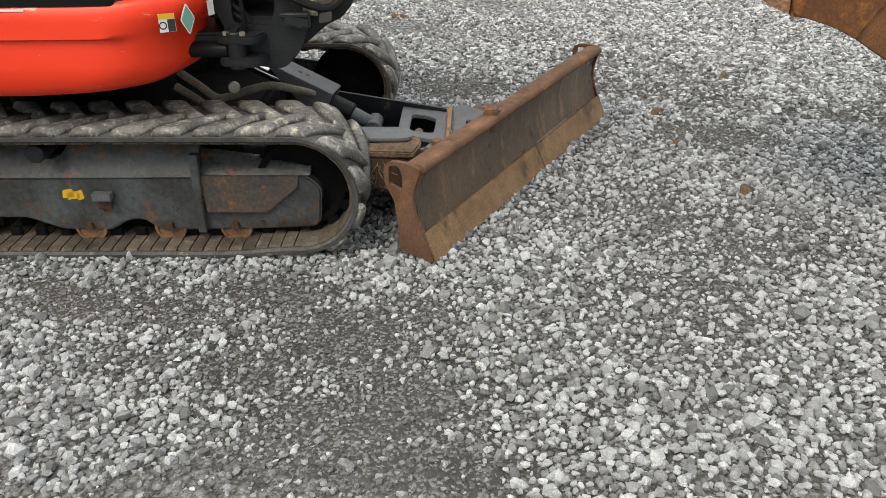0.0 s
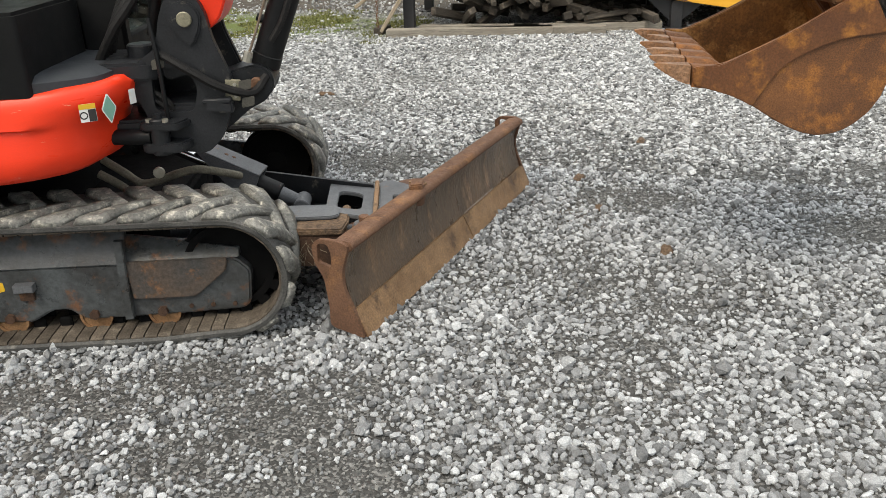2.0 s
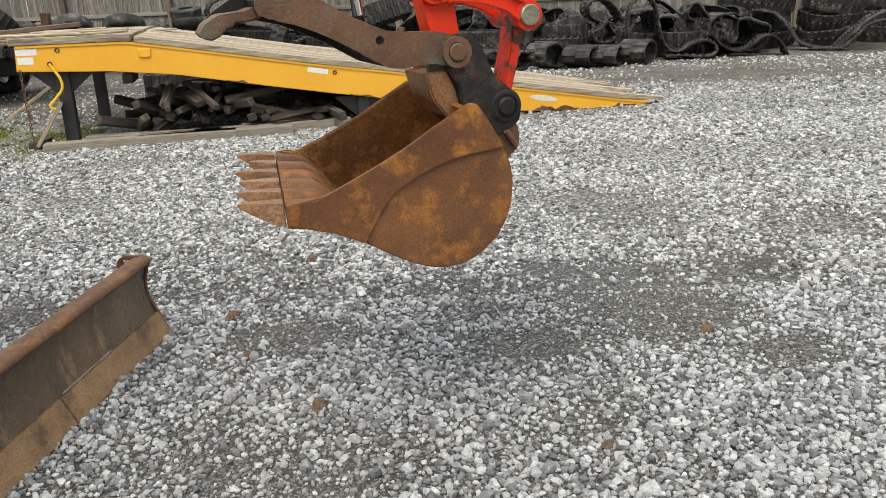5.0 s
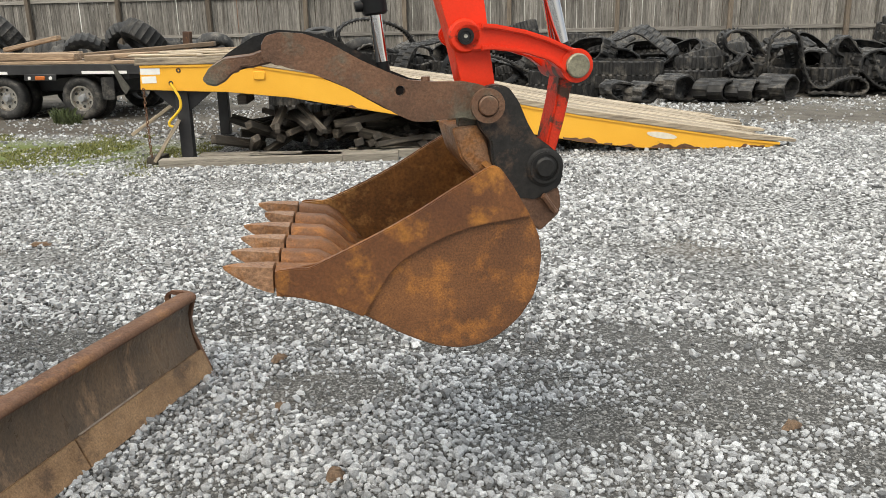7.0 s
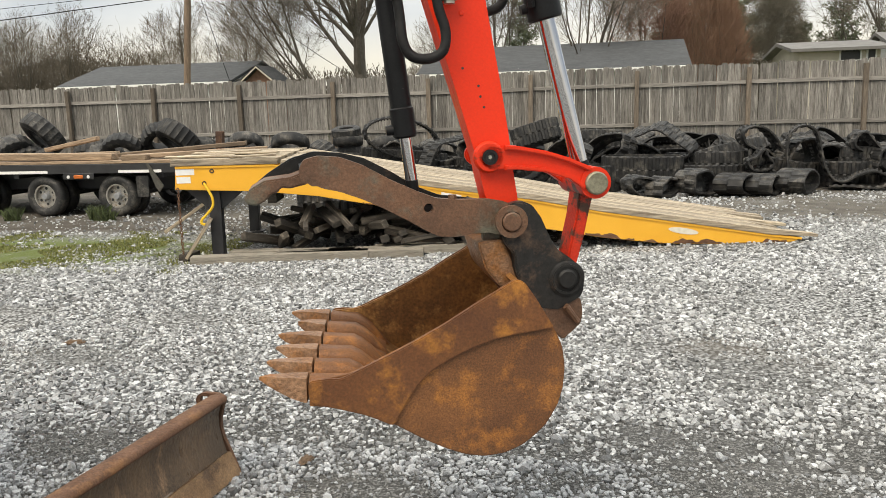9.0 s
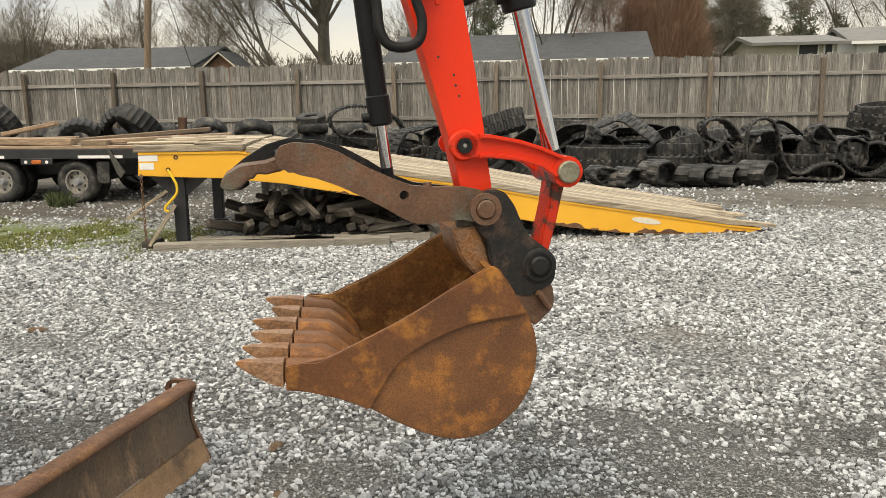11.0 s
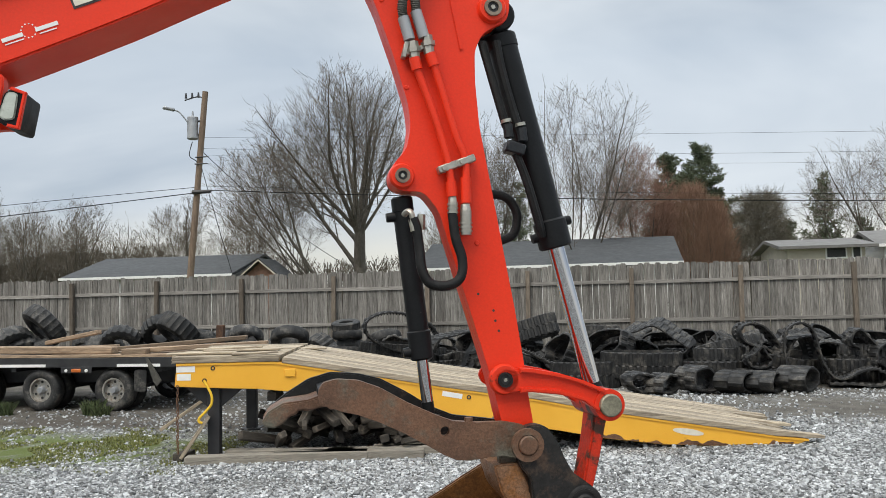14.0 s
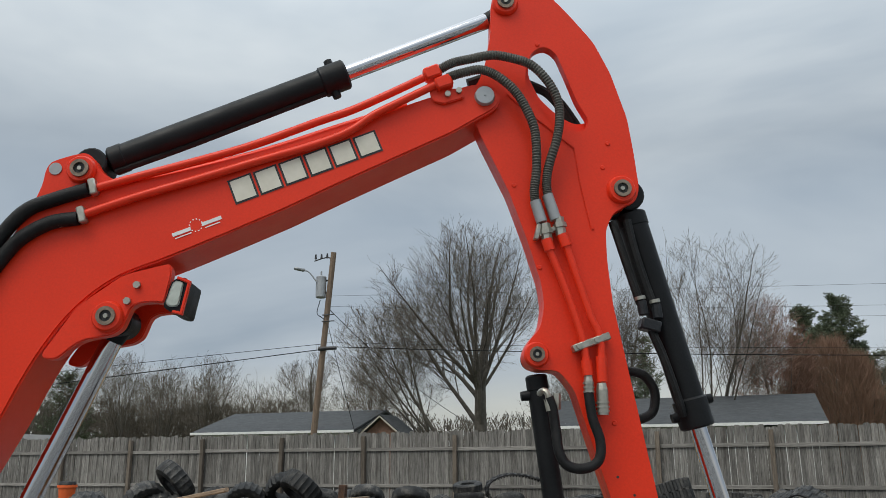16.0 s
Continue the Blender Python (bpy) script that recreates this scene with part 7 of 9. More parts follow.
for x0, x1 in ((4.35, 4.9), (4.95, 5.6), (5.55, 6.2), (6.15, 6.62), (1.9, 2.25), (3.2, 3.5)):
    low_at = lambda x: [low[i + 1][1] + (low[i][1] - low[i + 1][1]) * (x - low[i + 1][0]) / (low[i][0] - low[i + 1][0]) for i in range(len(low) - 1) if low[i + 1][0] <= x <= low[i][0]][0]
    xs_ = [x0 + (x1 - x0) * j / 28 for j in range(29)]
    bm = B()
    slab(bm, [(x, low_at(x) + 0.004) for x in xs_] + [(x, low_at(x) + 0.008 + (0.050 if x > 4 else 0.020) * max(0.0, 0.35 + 1.1 * noise.noise(Vector((x * 6.0, 0.3, 8.0))) + 0.5 * noise.noise(Vector((x * 21.0, 0.7, 2.0))))) for x in reversed(xs_)], -0.0016, 0.001, 0)
    part("rust_patch", bm, RUST, near_beam, "flaking rust along the lower edge")
bm = B()
block(bm, (0.12, 0.02, 0.09), pose(1.12, -0.01, 0.92), 0.008)
part("step_bracket", bm, YELLOW, near_beam)
# support legs
for x, hgt in ((0.28, 0.78), (3.35, 0.32)):
    for y in (0.12, RW - 0.2):
        bm = B()
        block(bm, (0.13, 0.13, hgt), pose(x, y, hgt / 2), 0.006)
        leg = part("leg", bm, STEEL, ramp, "black box-section leg")
        bm = B()
        slab(bm, fillet([(x - 0.32, hgt + 0.01), (x + 0.34, hgt + 0.0), (x + 0.07, hgt - 0.22), (x - 0.07, hgt - 0.22)], 0.02, 2), y - 0.02, y + 0.02, 0.004)
        part("gusset", bm, STEEL, leg)
        bm = B()
        block(bm, (0.24, 0.24, 0.02), pose(x, y, 0.012), 0.004)
        part("foot_plate", bm, STEEL, leg)
bm = B()
tube(bm, [(0.20, -0.02, 0.86), (0.25, -0.05, 0.785), (0.29, -0.06, 0.70), (0.285, -0.06, 0.61), (0.22, -0.06, 0.53), (0.16, -0.06, 0.47), (0.155, -0.06, 0.43), (0.19, -0.06, 0.415)], 0.014, 8, 5)
strap = finish("strap", bm, ROPE, place=RT)
tagged(strap, "yellow lashing strap hanging from the ramp", "strap")
bm = B()
for i in range(24):
    z = 0.80 - i * 0.033
    tube(bm, [(-0.08 + 0.006 * math.sin(i), -0.03 + (0.012 if i % 2 else 0) * math.cos(a), z + 0.02 * math.sin(a)) if i % 2 else (-0.08 + 0.012 * math.cos(a), -0.03, z + 0.02 * math.sin(a)) for a in (2 * math.pi * j / 6 for j in range(7))], 0.005, 5, 2)
chain = finish("chain", bm, RUST, place=RT)
tagged(chain, "rusty lashing chain hanging from the ramp", "chain")


def timber(x, y, z, length, w, h, rz=0, ry=0, rx=0, mat_=None, label="old grey timber offcut in a heap", name="timber", seed=0):
    bm = B()
    block(bm, (length, w, h), None, 0.006)
    ob = finish(name, bm, mat_ or TIMBER, place=RT @ pose(x, y, z, rx, ry, rz))
    return tagged(ob, label, "timber", "timber heap under the ramp")


rng = random.Random(8)
for x, y, ln, rz in ((1.0, -0.16, 1.9, 2), (1.75, -0.10, 1.6, -3), (2.25, 0.05, 1.5, 4), (1.1, 0.06, 1.4, -6), (2.6, 0.15, 1.2, 1)):
    timber(x, y, 0.05, ln, 0.16, 0.09, rz, mat_=GREYPLANK, label="long weathered grey plank lying on the gravel")
for i in range(96):
    layer = i // 42
    x = rng.uniform(0.75 + layer * 0.2, 3.0 - layer * 0.35)
    yy = rng.uniform(0.15, 1.5)
    across = rng.random() < 0.72
    timber(x, yy, 0.14 + layer * 0.13 + rng.uniform(0, 0.05), rng.uniform(0.35, 0.95), rng.uniform(0.055, 0.10), rng.uniform(0.05, 0.095),
           (90 if across else 0) + rng.uniform(-34, 34), rng.uniform(-20, 20), rng.uniform(-25, 25))
timber(0.10, -0.02, 0.26, 0.52, 0.09, 0.04, 10, -56, 0, DECK, "short plank leaning by the ramp leg")
timber(-0.22, 0.75, 0.42, 0.66, 0.08, 0.04, 6, -34, 0, DECK, "short plank leaning against the ramp frame")
timber(-0.05, 0.1, 0.045, 0.3, 0.12, 0.09, 80, label="short timber block on the gravel")
timber(0.9, 0.35, 0.66, 0.1, 0.5, 0.1, 0, label="timber chock under the ramp")

rng = random.Random(44)
for x, y, ln, rz in ((0.10, 0.30, 0.75, 4), (0.45, 0.75, 0.9, -7), (0.2, 1.2, 0.8, 3), (0.72, 0.12, 0.5, 9), (1.0, 1.6, 0.7, -12)):
    timber(x, y, 1.135 - (0.05 if x > 0.9 else 0), ln, rng.uniform(0.10, 0.17), 0.022, rz, rng.uniform(-1, 1.5), 0, DECK, "split board lying loose on the ramp deck", "board")

# ---- black flatbed trailer ----
flat = thing("flatbed_trailer", pose(0, 11.1, 0), "black flatbed trailer with twin axles and a worn plank deck", "trailer")
for y in (0.0, 2.35):
    bm = B()
    block(bm, (6.2, 0.07, 0.15), pose(-5.0, y + 0.035, 0.78), 0.006)
    rail = part("side_rail", bm, STEEL, flat)
    if y == 0.0:
        for x0, w in ((-2.33, 0.75), (-4.6, 1.25), (-6.6, 1.2)):
            bm = B()
            block(bm, (w, 0.004, 0.045), pose(x0 - 0.2, -0.003, 0.735), 0)
            part("reflective_strip", bm, WHITE, rail)
        for x, m_ in ((-3.62, AMBER), (-3.80, WHITE), (-3.44, WHITE)):
            bm = B()
            if m_ is AMBER:
                block(bm, (0.17, 0.02, 0.06), pose(x, -0.012, 0.655), 0.01)
            else:
                rod(bm, (x, 0.0, 0.655), (x, -0.02, 0.655), 0.03, 0.025, 14)
            part("marker_lamp", bm, m_, rail)
        bm = B()
        block(bm, (0.55, 0.02, 0.1), pose(-3.62, 0.0, 0.665), 0.005)
        part("lamp_plate", bm, STEEL, rail)
rng = random.Random(31)
for i in range(12):
    bm = B()
    block(bm, (6.2 + rng.uniform(-0.1, 0.15), 0.185, 0.045), pose(-4.95 + rng.uniform(-0.05, 0.1), 0.1 + i * 0.197, 0.882), 0.005)
    part("deck_plank", bm, PLANKB, flat)
for y in (0.62, 1.72):
    bm = B()
    block(bm, (6.1, 0.12, 0.30), pose(-5.0, y, 0.56), 0.006)
    part("chassis_beam", bm, STEEL, flat)
for x in (-3.02, -4.33, -5.64):
    bm = B()
    rod(bm, (x, 0.3, 0.335), (x, 2.05, 0.335), 0.06, 0.06, 16)
    block(bm, (0.5, 0.08, 0.09), pose(x, 0.75, 0.42), 0.01)
    part("axle", bm, STEEL, flat)
for i in range(5):
    bm = B()
    block(bm, (0.1, 2.3, 0.14), pose(-7.4 + i * 1.3, 1.2, 0.70), 0.005)
    part("cross_member", bm, STEEL, flat)
bm = B()
slab(bm, [(-1.92, 0.85), (-1.55, 0.72), (-1.3, 0.55), (-1.32, 0.50), (-1.6, 0.62), (-1.95, 0.70)], 0.2, 0.3, 0.005)
part("drawbar", bm, STEEL, flat)
bm = B()
slab(bm, fillet([(-2.62, 0.32), (-2.42, 0.32), (-2.40, 0.66), (-2.62, 0.66)], 0.03, 2), 0.02, 0.04, 0.004)
part("mud_flap", bm, TYRE, flat)
bm = B()
slab(bm, [(-2.40, 0.86), (-2.36, 0.86), (-2.12, 0.50), (-2.2, 0.40), (-2.26, 0.48)], -0.03, -0.012, 0.003)
part("hanging_strap", bm, SLEEVE, flat)


def tyre_bm(bm, r, w, rim, axis_y=0.0, cx=0.0, cz=0.0, seg=40, lug=0.0):
    """A tyre about the y axis, with rounded shoulders; lug: depth of tread blocks."""
    prof = [(rim, -w * 0.36), (rim + (r - rim) * 0.25, -w * 0.47), (rim + (r - rim) * 0.65, -w * 0.5), (r - 0.02, -w * 0.42), (r, -w * 0.3), (r, w * 0.3), (r - 0.02, w * 0.42), (rim + (r - rim) * 0.65, w * 0.5), (rim + (r - rim) * 0.25, w * 0.47), (rim, w * 0.36)]
    rings = []
    for i in range(seg):
        a = 2 * math.pi * i / seg
        rings.append([bm.verts.new((cx + (q + (lug if lug and i % 2 and 3 <= j <= 6 else 0)) * math.cos(a), axis_y + y, cz + (q + (lug if lug and i % 2 and 3 <= j <= 6 else 0)) * math.sin(a))) for j, (q, y) in enumerate(prof)])
    for i in range(seg):
        a, b = rings[i], rings[(i + 1) % seg]
        for j in range(len(prof) - 1):
            bm.faces.new((a[j], a[j + 1], b[j + 1], b[j]))
        bm.faces.new((a[-1], a[0], b[0], b[-1]))
    return bm


for x in (-3.02, -4.33, -5.64):
    for y in (0.16, 0.44, 1.9, 2.2):
        bm = B()
        tyre_bm(bm, 0.335, 0.22, 0.19, y, x, 0.335, 40, 0.006)
        wh = part("tyre", bm, TYRE, flat, "dusty trailer tyre")
        if y == 0.16:
            bm = B()
            ring(bm, (x, y - 0.085, 0.335), (x, y + 0.08, 0.335), 0.195, 0.172, 32)
            rod(bm, (x, y - 0.03, 0.335), (x, y - 0.015, 0.335), 0.175, 0.175, 32)
            rim = part("rim", bm, WHEEL, wh, "scuffed pale steel rim")
            bm = B()
            rod(bm, (x, y - 0.10, 0.335), (x, y - 0.02, 0.335), 0.05, 0.065, 18, 0.006)
            for j in range(6):
                a = 2 * math.pi * j / 6
                rod(bm, (x + 0.085 * math.cos(a), y - 0.05, 0.335 + 0.085 * math.sin(a)), (x + 0.085 * math.cos(a), y - 0.02, 0.335 + 0.085 * math.sin(a)), 0.012, 0.014, 6)
            part("hub", bm, GALV, wh)
            # flat ink discs paint the shade of the rim's hand holes
            for j in range(6):
                bm = B()
                a = 2 * math.pi * (j + 0.5) / 6
                rod(bm, (x + 0.13 * math.cos(a), y - 0.0315, 0.335 + 0.13 * math.sin(a)), (x + 0.13 * math.cos(a), y - 0.029, 0.335 + 0.13 * math.sin(a)), 0.024, 0.024, 12)
                part("hand_hole", bm, INK, wh)


def log(name, p0, p1, w, h, label):
    p0, p1 = Vector(p0), Vector(p1)
    d = p1 - p0
    bm = B()
    block(bm, (d.length, w, h), None, 0.01)
    ob = finish(name, bm, RUST_DARK if name == "stake" else PLANKB, place=Matrix.Translation((p0 + p1) / 2) @ d.to_track_quat("X", "Z").to_matrix().to_4x4())
    return tagged(ob, label, "plank", "loose planks on the trailer")


log("plank", (-6.0, 11.25, 1.0), (-3.1, 11.35, 0.96), 0.22, 0.11, "thick sawn plank lying on the trailer deck")
log("plank", (-5.5, 11.7, 0.94), (-3.4, 11.9, 0.98), 0.16, 0.08, "sawn plank lying across the deck")
log("plank", (-4.9, 12.1, 1.05), (-3.75, 11.9, 1.24), 0.12, 0.07, "sawn plank propped on the others")
log("plank", (-2.9, 11.3, 0.95), (-0.7, 11.9, 1.02), 0.20, 0.07, "long plank reaching past the deck end")
log("plank", (-3.3, 11.6, 0.96), (-1.2, 12.2, 1.10), 0.20, 0.07, "grey plank resting askew on the deck")
log("plank", (-2.85, 11.2, 0.945), (-2.45, 11.25, 0.945), 0.2, 0.09, "short plank offcut on the deck")
log("stake", (-2.42, 13.6, 0.0), (-2.36, 13.6, 1.27), 0.13, 0.13, "rusty brown upright post behind the ramp")

# ---- heaps of worn tyres and rubber tracks ----


def track_band(points, width, closed, thick=0.030, lug=0.018, stand=True):
    """A worn rubber track: a band along points (x, z), lugs on its outer side. Returns a mesh, the band's width along y."""
    pts = [Vector((p[0], p[1], 0)) for p in points]
    if closed:
        loop = glide([*pts[-1:], *pts, *pts[:2]], 7)
        fine = loop[7:-8]
    else:
        fine = glide(pts, 7)
    # even steps
    dist = [0.0]
    seq = fine + ([fine[0]] if closed else [])
    for a, b in zip(seq, seq[1:]):
        dist.append(dist[-1] + (b - a).length)
    count = max(24, int(dist[-1] / 0.021) // 6 * 6)
    even = []
    j = 0
    for i in range(count if closed else count + 1):
        q = dist[-1] * i / count
        while j < len(dist) - 2 and dist[j + 1] < q:
            j += 1
        f = (q - dist[j]) / max(1e-6, dist[j + 1] - dist[j])
        even.append(seq[j].lerp(seq[j + 1], min(1, f)))
    bm = B()
    rings = []
    n = len(even)
    for i, p in enumerate(even):
        a = even[(i - 1) % n] if closed or i else even[0]
        b = even[(i + 1) % n] if closed or i < n - 1 else even[-1]
        d = (b - a).normalized()
        nv = Vector((d.y, -d.x, 0))
        out_ = thick * 0.5 + (lug if i % 6 in (0, 1, 2) else 0.0)
        out2 = thick * 0.5 + (lug if i % 6 in (3, 4, 5) else 0.0)
        h = width / 2
        prof = [(-h, -thick * 0.5), (-0.035, -thick * 0.5), (-0.03, -thick * 0.5 - 0.035 * (i % 3 == 1)), (0.03, -thick * 0.5 - 0.035 * (i % 3 == 1)), (0.035, -thick * 0.5), (h, -thick * 0.5), (h, thick * 0.35), (h - 0.02, out2), (0.012, out2), (-0.012, out_), (-h + 0.02, out_), (-h, thick * 0.35)]
        rings.append([bm.verts.new((p.x + nv.x * o, y, p.y + nv.y * o)) for y, o in prof])
    k = len(rings[0])
    for i in range(n if closed else n - 1):
        a, b = rings[i], rings[(i + 1) % n]
        for m in range(k):
            bm.faces.new((a[m], a[(m + 1) % k], b[(m + 1) % k], b[m]))
    if not closed:
        bm.faces.new(rings[0][::-1])
        bm.faces.new(rings[-1])
    return bm


def oval(a, b, seed, wob=0.12, n=12):
    rg = random.Random(seed)
    return [((a * math.cos(2 * math.pi * i / n)) * (1 + rg.uniform(-wob, wob)), (b * math.sin(2 * math.pi * i / n)) * (1 + rg.uniform(-wob, wob))) for i in range(n)]


def lay(x, y, z, rx, ry, rz, width, pts, closed, label):
    """One worn track in the heap; its lowest point is set to z."""
    bm = track_band(pts, width, closed)
    m = pose(0, 0, 0, rx, ry, rz)
    bmesh.ops.transform(bm, matrix=m, verts=bm.verts)
    low_ = min(v.co.z for v in bm.verts)
    bmesh.ops.translate(bm, vec=(0, 0, -low_), verts=bm.verts)
    ob = finish("worn_track", bm, TYRE, place=pose(x, y, z), smooth=25)
    return tagged(ob, label, "rubber track", "heap of worn rubber tracks")


STANDING = "worn black rubber track loop lying on its edge"
UPRIGHT = "worn black rubber track loop standing upright in the heap"
LIMP = "limp worn rubber track slumped over the heap"
rg = random.Random(77)
# front row on the ground, on edge and upright


def drape(x, y, pts, width, closed, label, turn=0, base=0.0):
    """A limp band hanging in folds: its outline is given in the plane that faces the yard."""
    return lay(x, y, base, 0, 0, turn, width, pts, closed, label)


lay(5.35, 14.6, 0.14, 91, 1, 2, 0.48, oval(0.70, 0.30, 1, 0.05), True, STANDING)
lay(5.4, 14.75, 0.0, 90, 0, -4, 0.14, oval(0.66, 0.26, 22, 0.05), True, STANDING)
lay(6.55, 14.7, 0.0, 90, 0, -5, 0.46, oval(0.60, 0.34, 2, 0.06), True, STANDING)
lay(4.35, 14.5, 0.0, 90, 0, 8, 0.48, oval(0.60, 0.34, 3, 0.08), True, STANDING)
lay(6.75, 14.9, 0.22, 88, 0, 4, 0.44, oval(0.42, 0.26, 9, 0.08), True, STANDING)
lay(5.25, 13.55, 0.0, 0, 6, 25, 0.42, oval(0.27, 0.15, 8, 0.15), True, UPRIGHT)
lay(5.62, 13.5, 0.0, 0, -8, 48, 0.36, oval(0.24, 0.14, 20, 0.2), True, UPRIGHT)
lay(6.18, 13.6, 0.0, 0, 14, 40, 0.46, oval(0.30, 0.19, 4, 0.15), True, UPRIGHT)
lay(6.78, 13.55, 0.0, 0, 0, 62, 0.50, oval(0.32, 0.15, 5, 0.12), True, UPRIGHT)
lay(7.25, 13.65, 0.0, 0, 0, 66, 0.44, oval(0.30, 0.15, 6, 0.12), True, UPRIGHT)
lay(7.82, 13.9, 0.0, 0, 0, 58, 0.50, oval(0.36, 0.18, 7, 0.12), True, UPRIGHT)
drape(7.4, 14.9, [(0.24, 0.05), (0.24, 0.30), (0.08, 0.50), (-0.19, 0.57), (-0.35, 0.70), (-0.35, 0.86), (-0.20, 0.94), (0.02, 0.90), (0.22, 0.70), (0.36, 0.40), (0.38, 0.02)], 0.46, False, LIMP, 10, 0.18)
drape(7.28, 14.3, [(-0.21, 0.15), (-0.07, 0.22), (0.05, 0.34), (0.12, 0.22), (0.20, 0.10), (0.10, 0.0), (-0.12, 0.0)], 0.36, True, UPRIGHT, 6, 0.32)
lay(7.35, 14.5, 0.0, 90, 0, 2, 0.34, oval(0.45, 0.26, 19, 0.08), True, STANDING)
drape(8.4, 14.5, [(-0.59, 0.20), (-0.63, 0.55), (-0.60, 0.86), (-0.48, 1.00), (-0.33, 1.03), (-0.17, 0.92), (-0.09, 0.62), (-0.02, 0.34), (0.12, 0.12), (0.30, 0.08), (0.52, 0.19), (0.75, 0.25), (0.94, 0.16), (0.93, 0.02), (0.72, -0.03), (0.40, 0.0), (0.05, 0.0)], 0.44, False, LIMP, -6)
lay(8.05, 14.9, 0.05, 0, 0, 30, 0.44, oval(0.34, 0.40, 10, 0.12), True, UPRIGHT)
drape(9.15, 15.0, [(0.50, 0.0), (0.26, 0.10), (0.10, 0.27), (-0.04, 0.42), (-0.17, 0.38), (-0.22, 0.20), (-0.08, 0.10)], 0.44, False, LIMP, 4, 0.50)
lay(9.0, 15.1, 0.0, 90, 0, 6, 0.46, oval(0.52, 0.34, 12, 0.08), True, STANDING)
drape(9.95, 14.6, [(-0.62, 0.40), (-0.42, 0.20), (-0.20, 0.10), (0.05, 0.14), (0.25, 0.30), (0.45, 0.34), (0.62, 0.22), (0.75, 0.0)], 0.44, False, LIMP, -8)
lay(9.55, 15.0, 0.10, 0, 0, 24, 0.42, oval(0.36, 0.30, 13, 0.15), True, UPRIGHT)
lay(10.2, 15.2, 0.0, 0, 0, -14, 0.44, oval(0.42, 0.30, 14, 0.15), True, UPRIGHT)
lay(9.5, 15.7, 0.0, 90, 0, 0, 0.46, oval(0.6, 0.42, 21, 0.08), True, STANDING)
for z_, a_, ry_ in ((0.0, 0.80, 3), (0.36, 0.72, -5), (0.68, 0.70, 6), (0.95, 0.62, -4)):
    lay(10.66 + 0.12 * z_, 16.2, z_, 102 - 8 * z_, ry_, 6 - 18 * z_, 0.31, oval(a_, 0.48, 15 + int(z_ * 10), 0.14), True, STANDING)
lay(11.4, 15.2, 0.0, 0, 0, -28, 0.40, [(-0.75, 0.45), (-1.0, 0.55), (-1.05, 0.72), (-0.72, 0.70), (-0.45, 0.52), (-0.15, 0.14), (0.25, 0.02), (0.65, 0.06), (0.98, 0.42), (1.3, 0.52), (1.6, 0.42), (1.75, 0.05)], False, LIMP)
lay(12.9, 15.3, 0.0, 0, 0, -6, 0.40, [(-0.9, 0.05), (-0.6, 0.35), (-0.25, 0.62), (0.1, 0.7), (0.5, 0.5), (0.8, 0.1)], False, LIMP)
for z_, a_ in ((0.0, 0.62), (0.33, 0.58), (0.66, 0.54)):
    lay(12.15 + 0.15 * z_, 16.1 + 0.1 * z_, z_ * 0.9, 104, -8 + 16 * z_, 4 + 20 * z_, 0.31, oval(a_, 0.42, 30 + int(z_ * 10), 0.15), True, STANDING)
for z_, a_, ry_ in ((0.0, 0.72, 2), (0.32, 0.66, -6), (0.64, 0.64, 5), (0.94, 0.58, -7)):
    lay(13.35 - 0.1 * z_, 16.5, z_, 100, ry_, -3 + 24 * z_, 0.32, oval(a_, 0.48, 40 + int(z_ * 10), 0.13), True, STANDING)
# bands stored behind the ramp and beside the trailer
lay(1.7, 10.6, 0.0, 90, 0, 14, 0.36, oval(0.85, 0.40, 71, 0.06), True, STANDING)
lay(3.0, 11.0, 0.0, 90, 0, 8, 0.36, oval(0.75, 0.42, 72, 0.06), True, STANDING)
lay(2.0, 10.8, 0.36, 90, 2, -5, 0.34, oval(0.80, 0.38, 73, 0.08), True, STANDING)
lay(0.6, 12.0, 0.0, 90, 0, 20, 0.36, oval(0.80, 0.42, 74, 0.08), True, STANDING)
# second and third rows
for i in range(30):
    x = -1.6 + 0.42 * i + rg.uniform(-0.15, 0.15)
    yy = rg.uniform(14.9, 16.4)
    if x > 10.4 or x < 0.4:
        continue
    if rg.random() < 0.5:
        lay(x, yy, rg.uniform(0.0, 0.15), rg.uniform(-25, 25), rg.uniform(-20, 20), rg.uniform(-60, 60), rg.uniform(0.35, 0.46), oval(rg.uniform(0.4, 0.75), rg.uniform(0.22, 0.42), 50 + i, 0.2), True, UPRIGHT)
    else:
        lay(x, yy, rg.uniform(0.0, 0.18), 90 + rg.uniform(-18, 18), rg.uniform(-12, 12), rg.uniform(-30, 30), rg.uniform(0.35, 0.45), oval(rg.uniform(0.45, 0.85), rg.uniform(0.25, 0.45), 90 + i, 0.2), True, STANDING)
for i in range(26):
    x = -1.4 + 0.47 * i + rg.uniform(-0.2, 0.2)
    yy = rg.uniform(15.8, 17.6)
    if x < 0.5:
        continue
    lay(x, yy, rg.uniform(0.0, 0.2) if x < 6.5 else rg.uniform(0.0, 0.1), rg.uniform(-50, 50), rg.uniform(-25, 25), rg.uniform(-60, 60), rg.uniform(0.32, 0.42), oval(rg.uniform(0.4, 0.75), rg.uniform(0.25, 0.42), 150 + i, 0.2), True, UPRIGHT)
lay(0.66, 15.5, 0.55, 0, 14, 24, 0.44, oval(0.78, 0.38, 201, 0.05), True, UPRIGHT)
lay(0.75, 15.7, 0.0, 90, 0, 5, 0.42, oval(0.85, 0.42, 202, 0.1), True, STANDING)
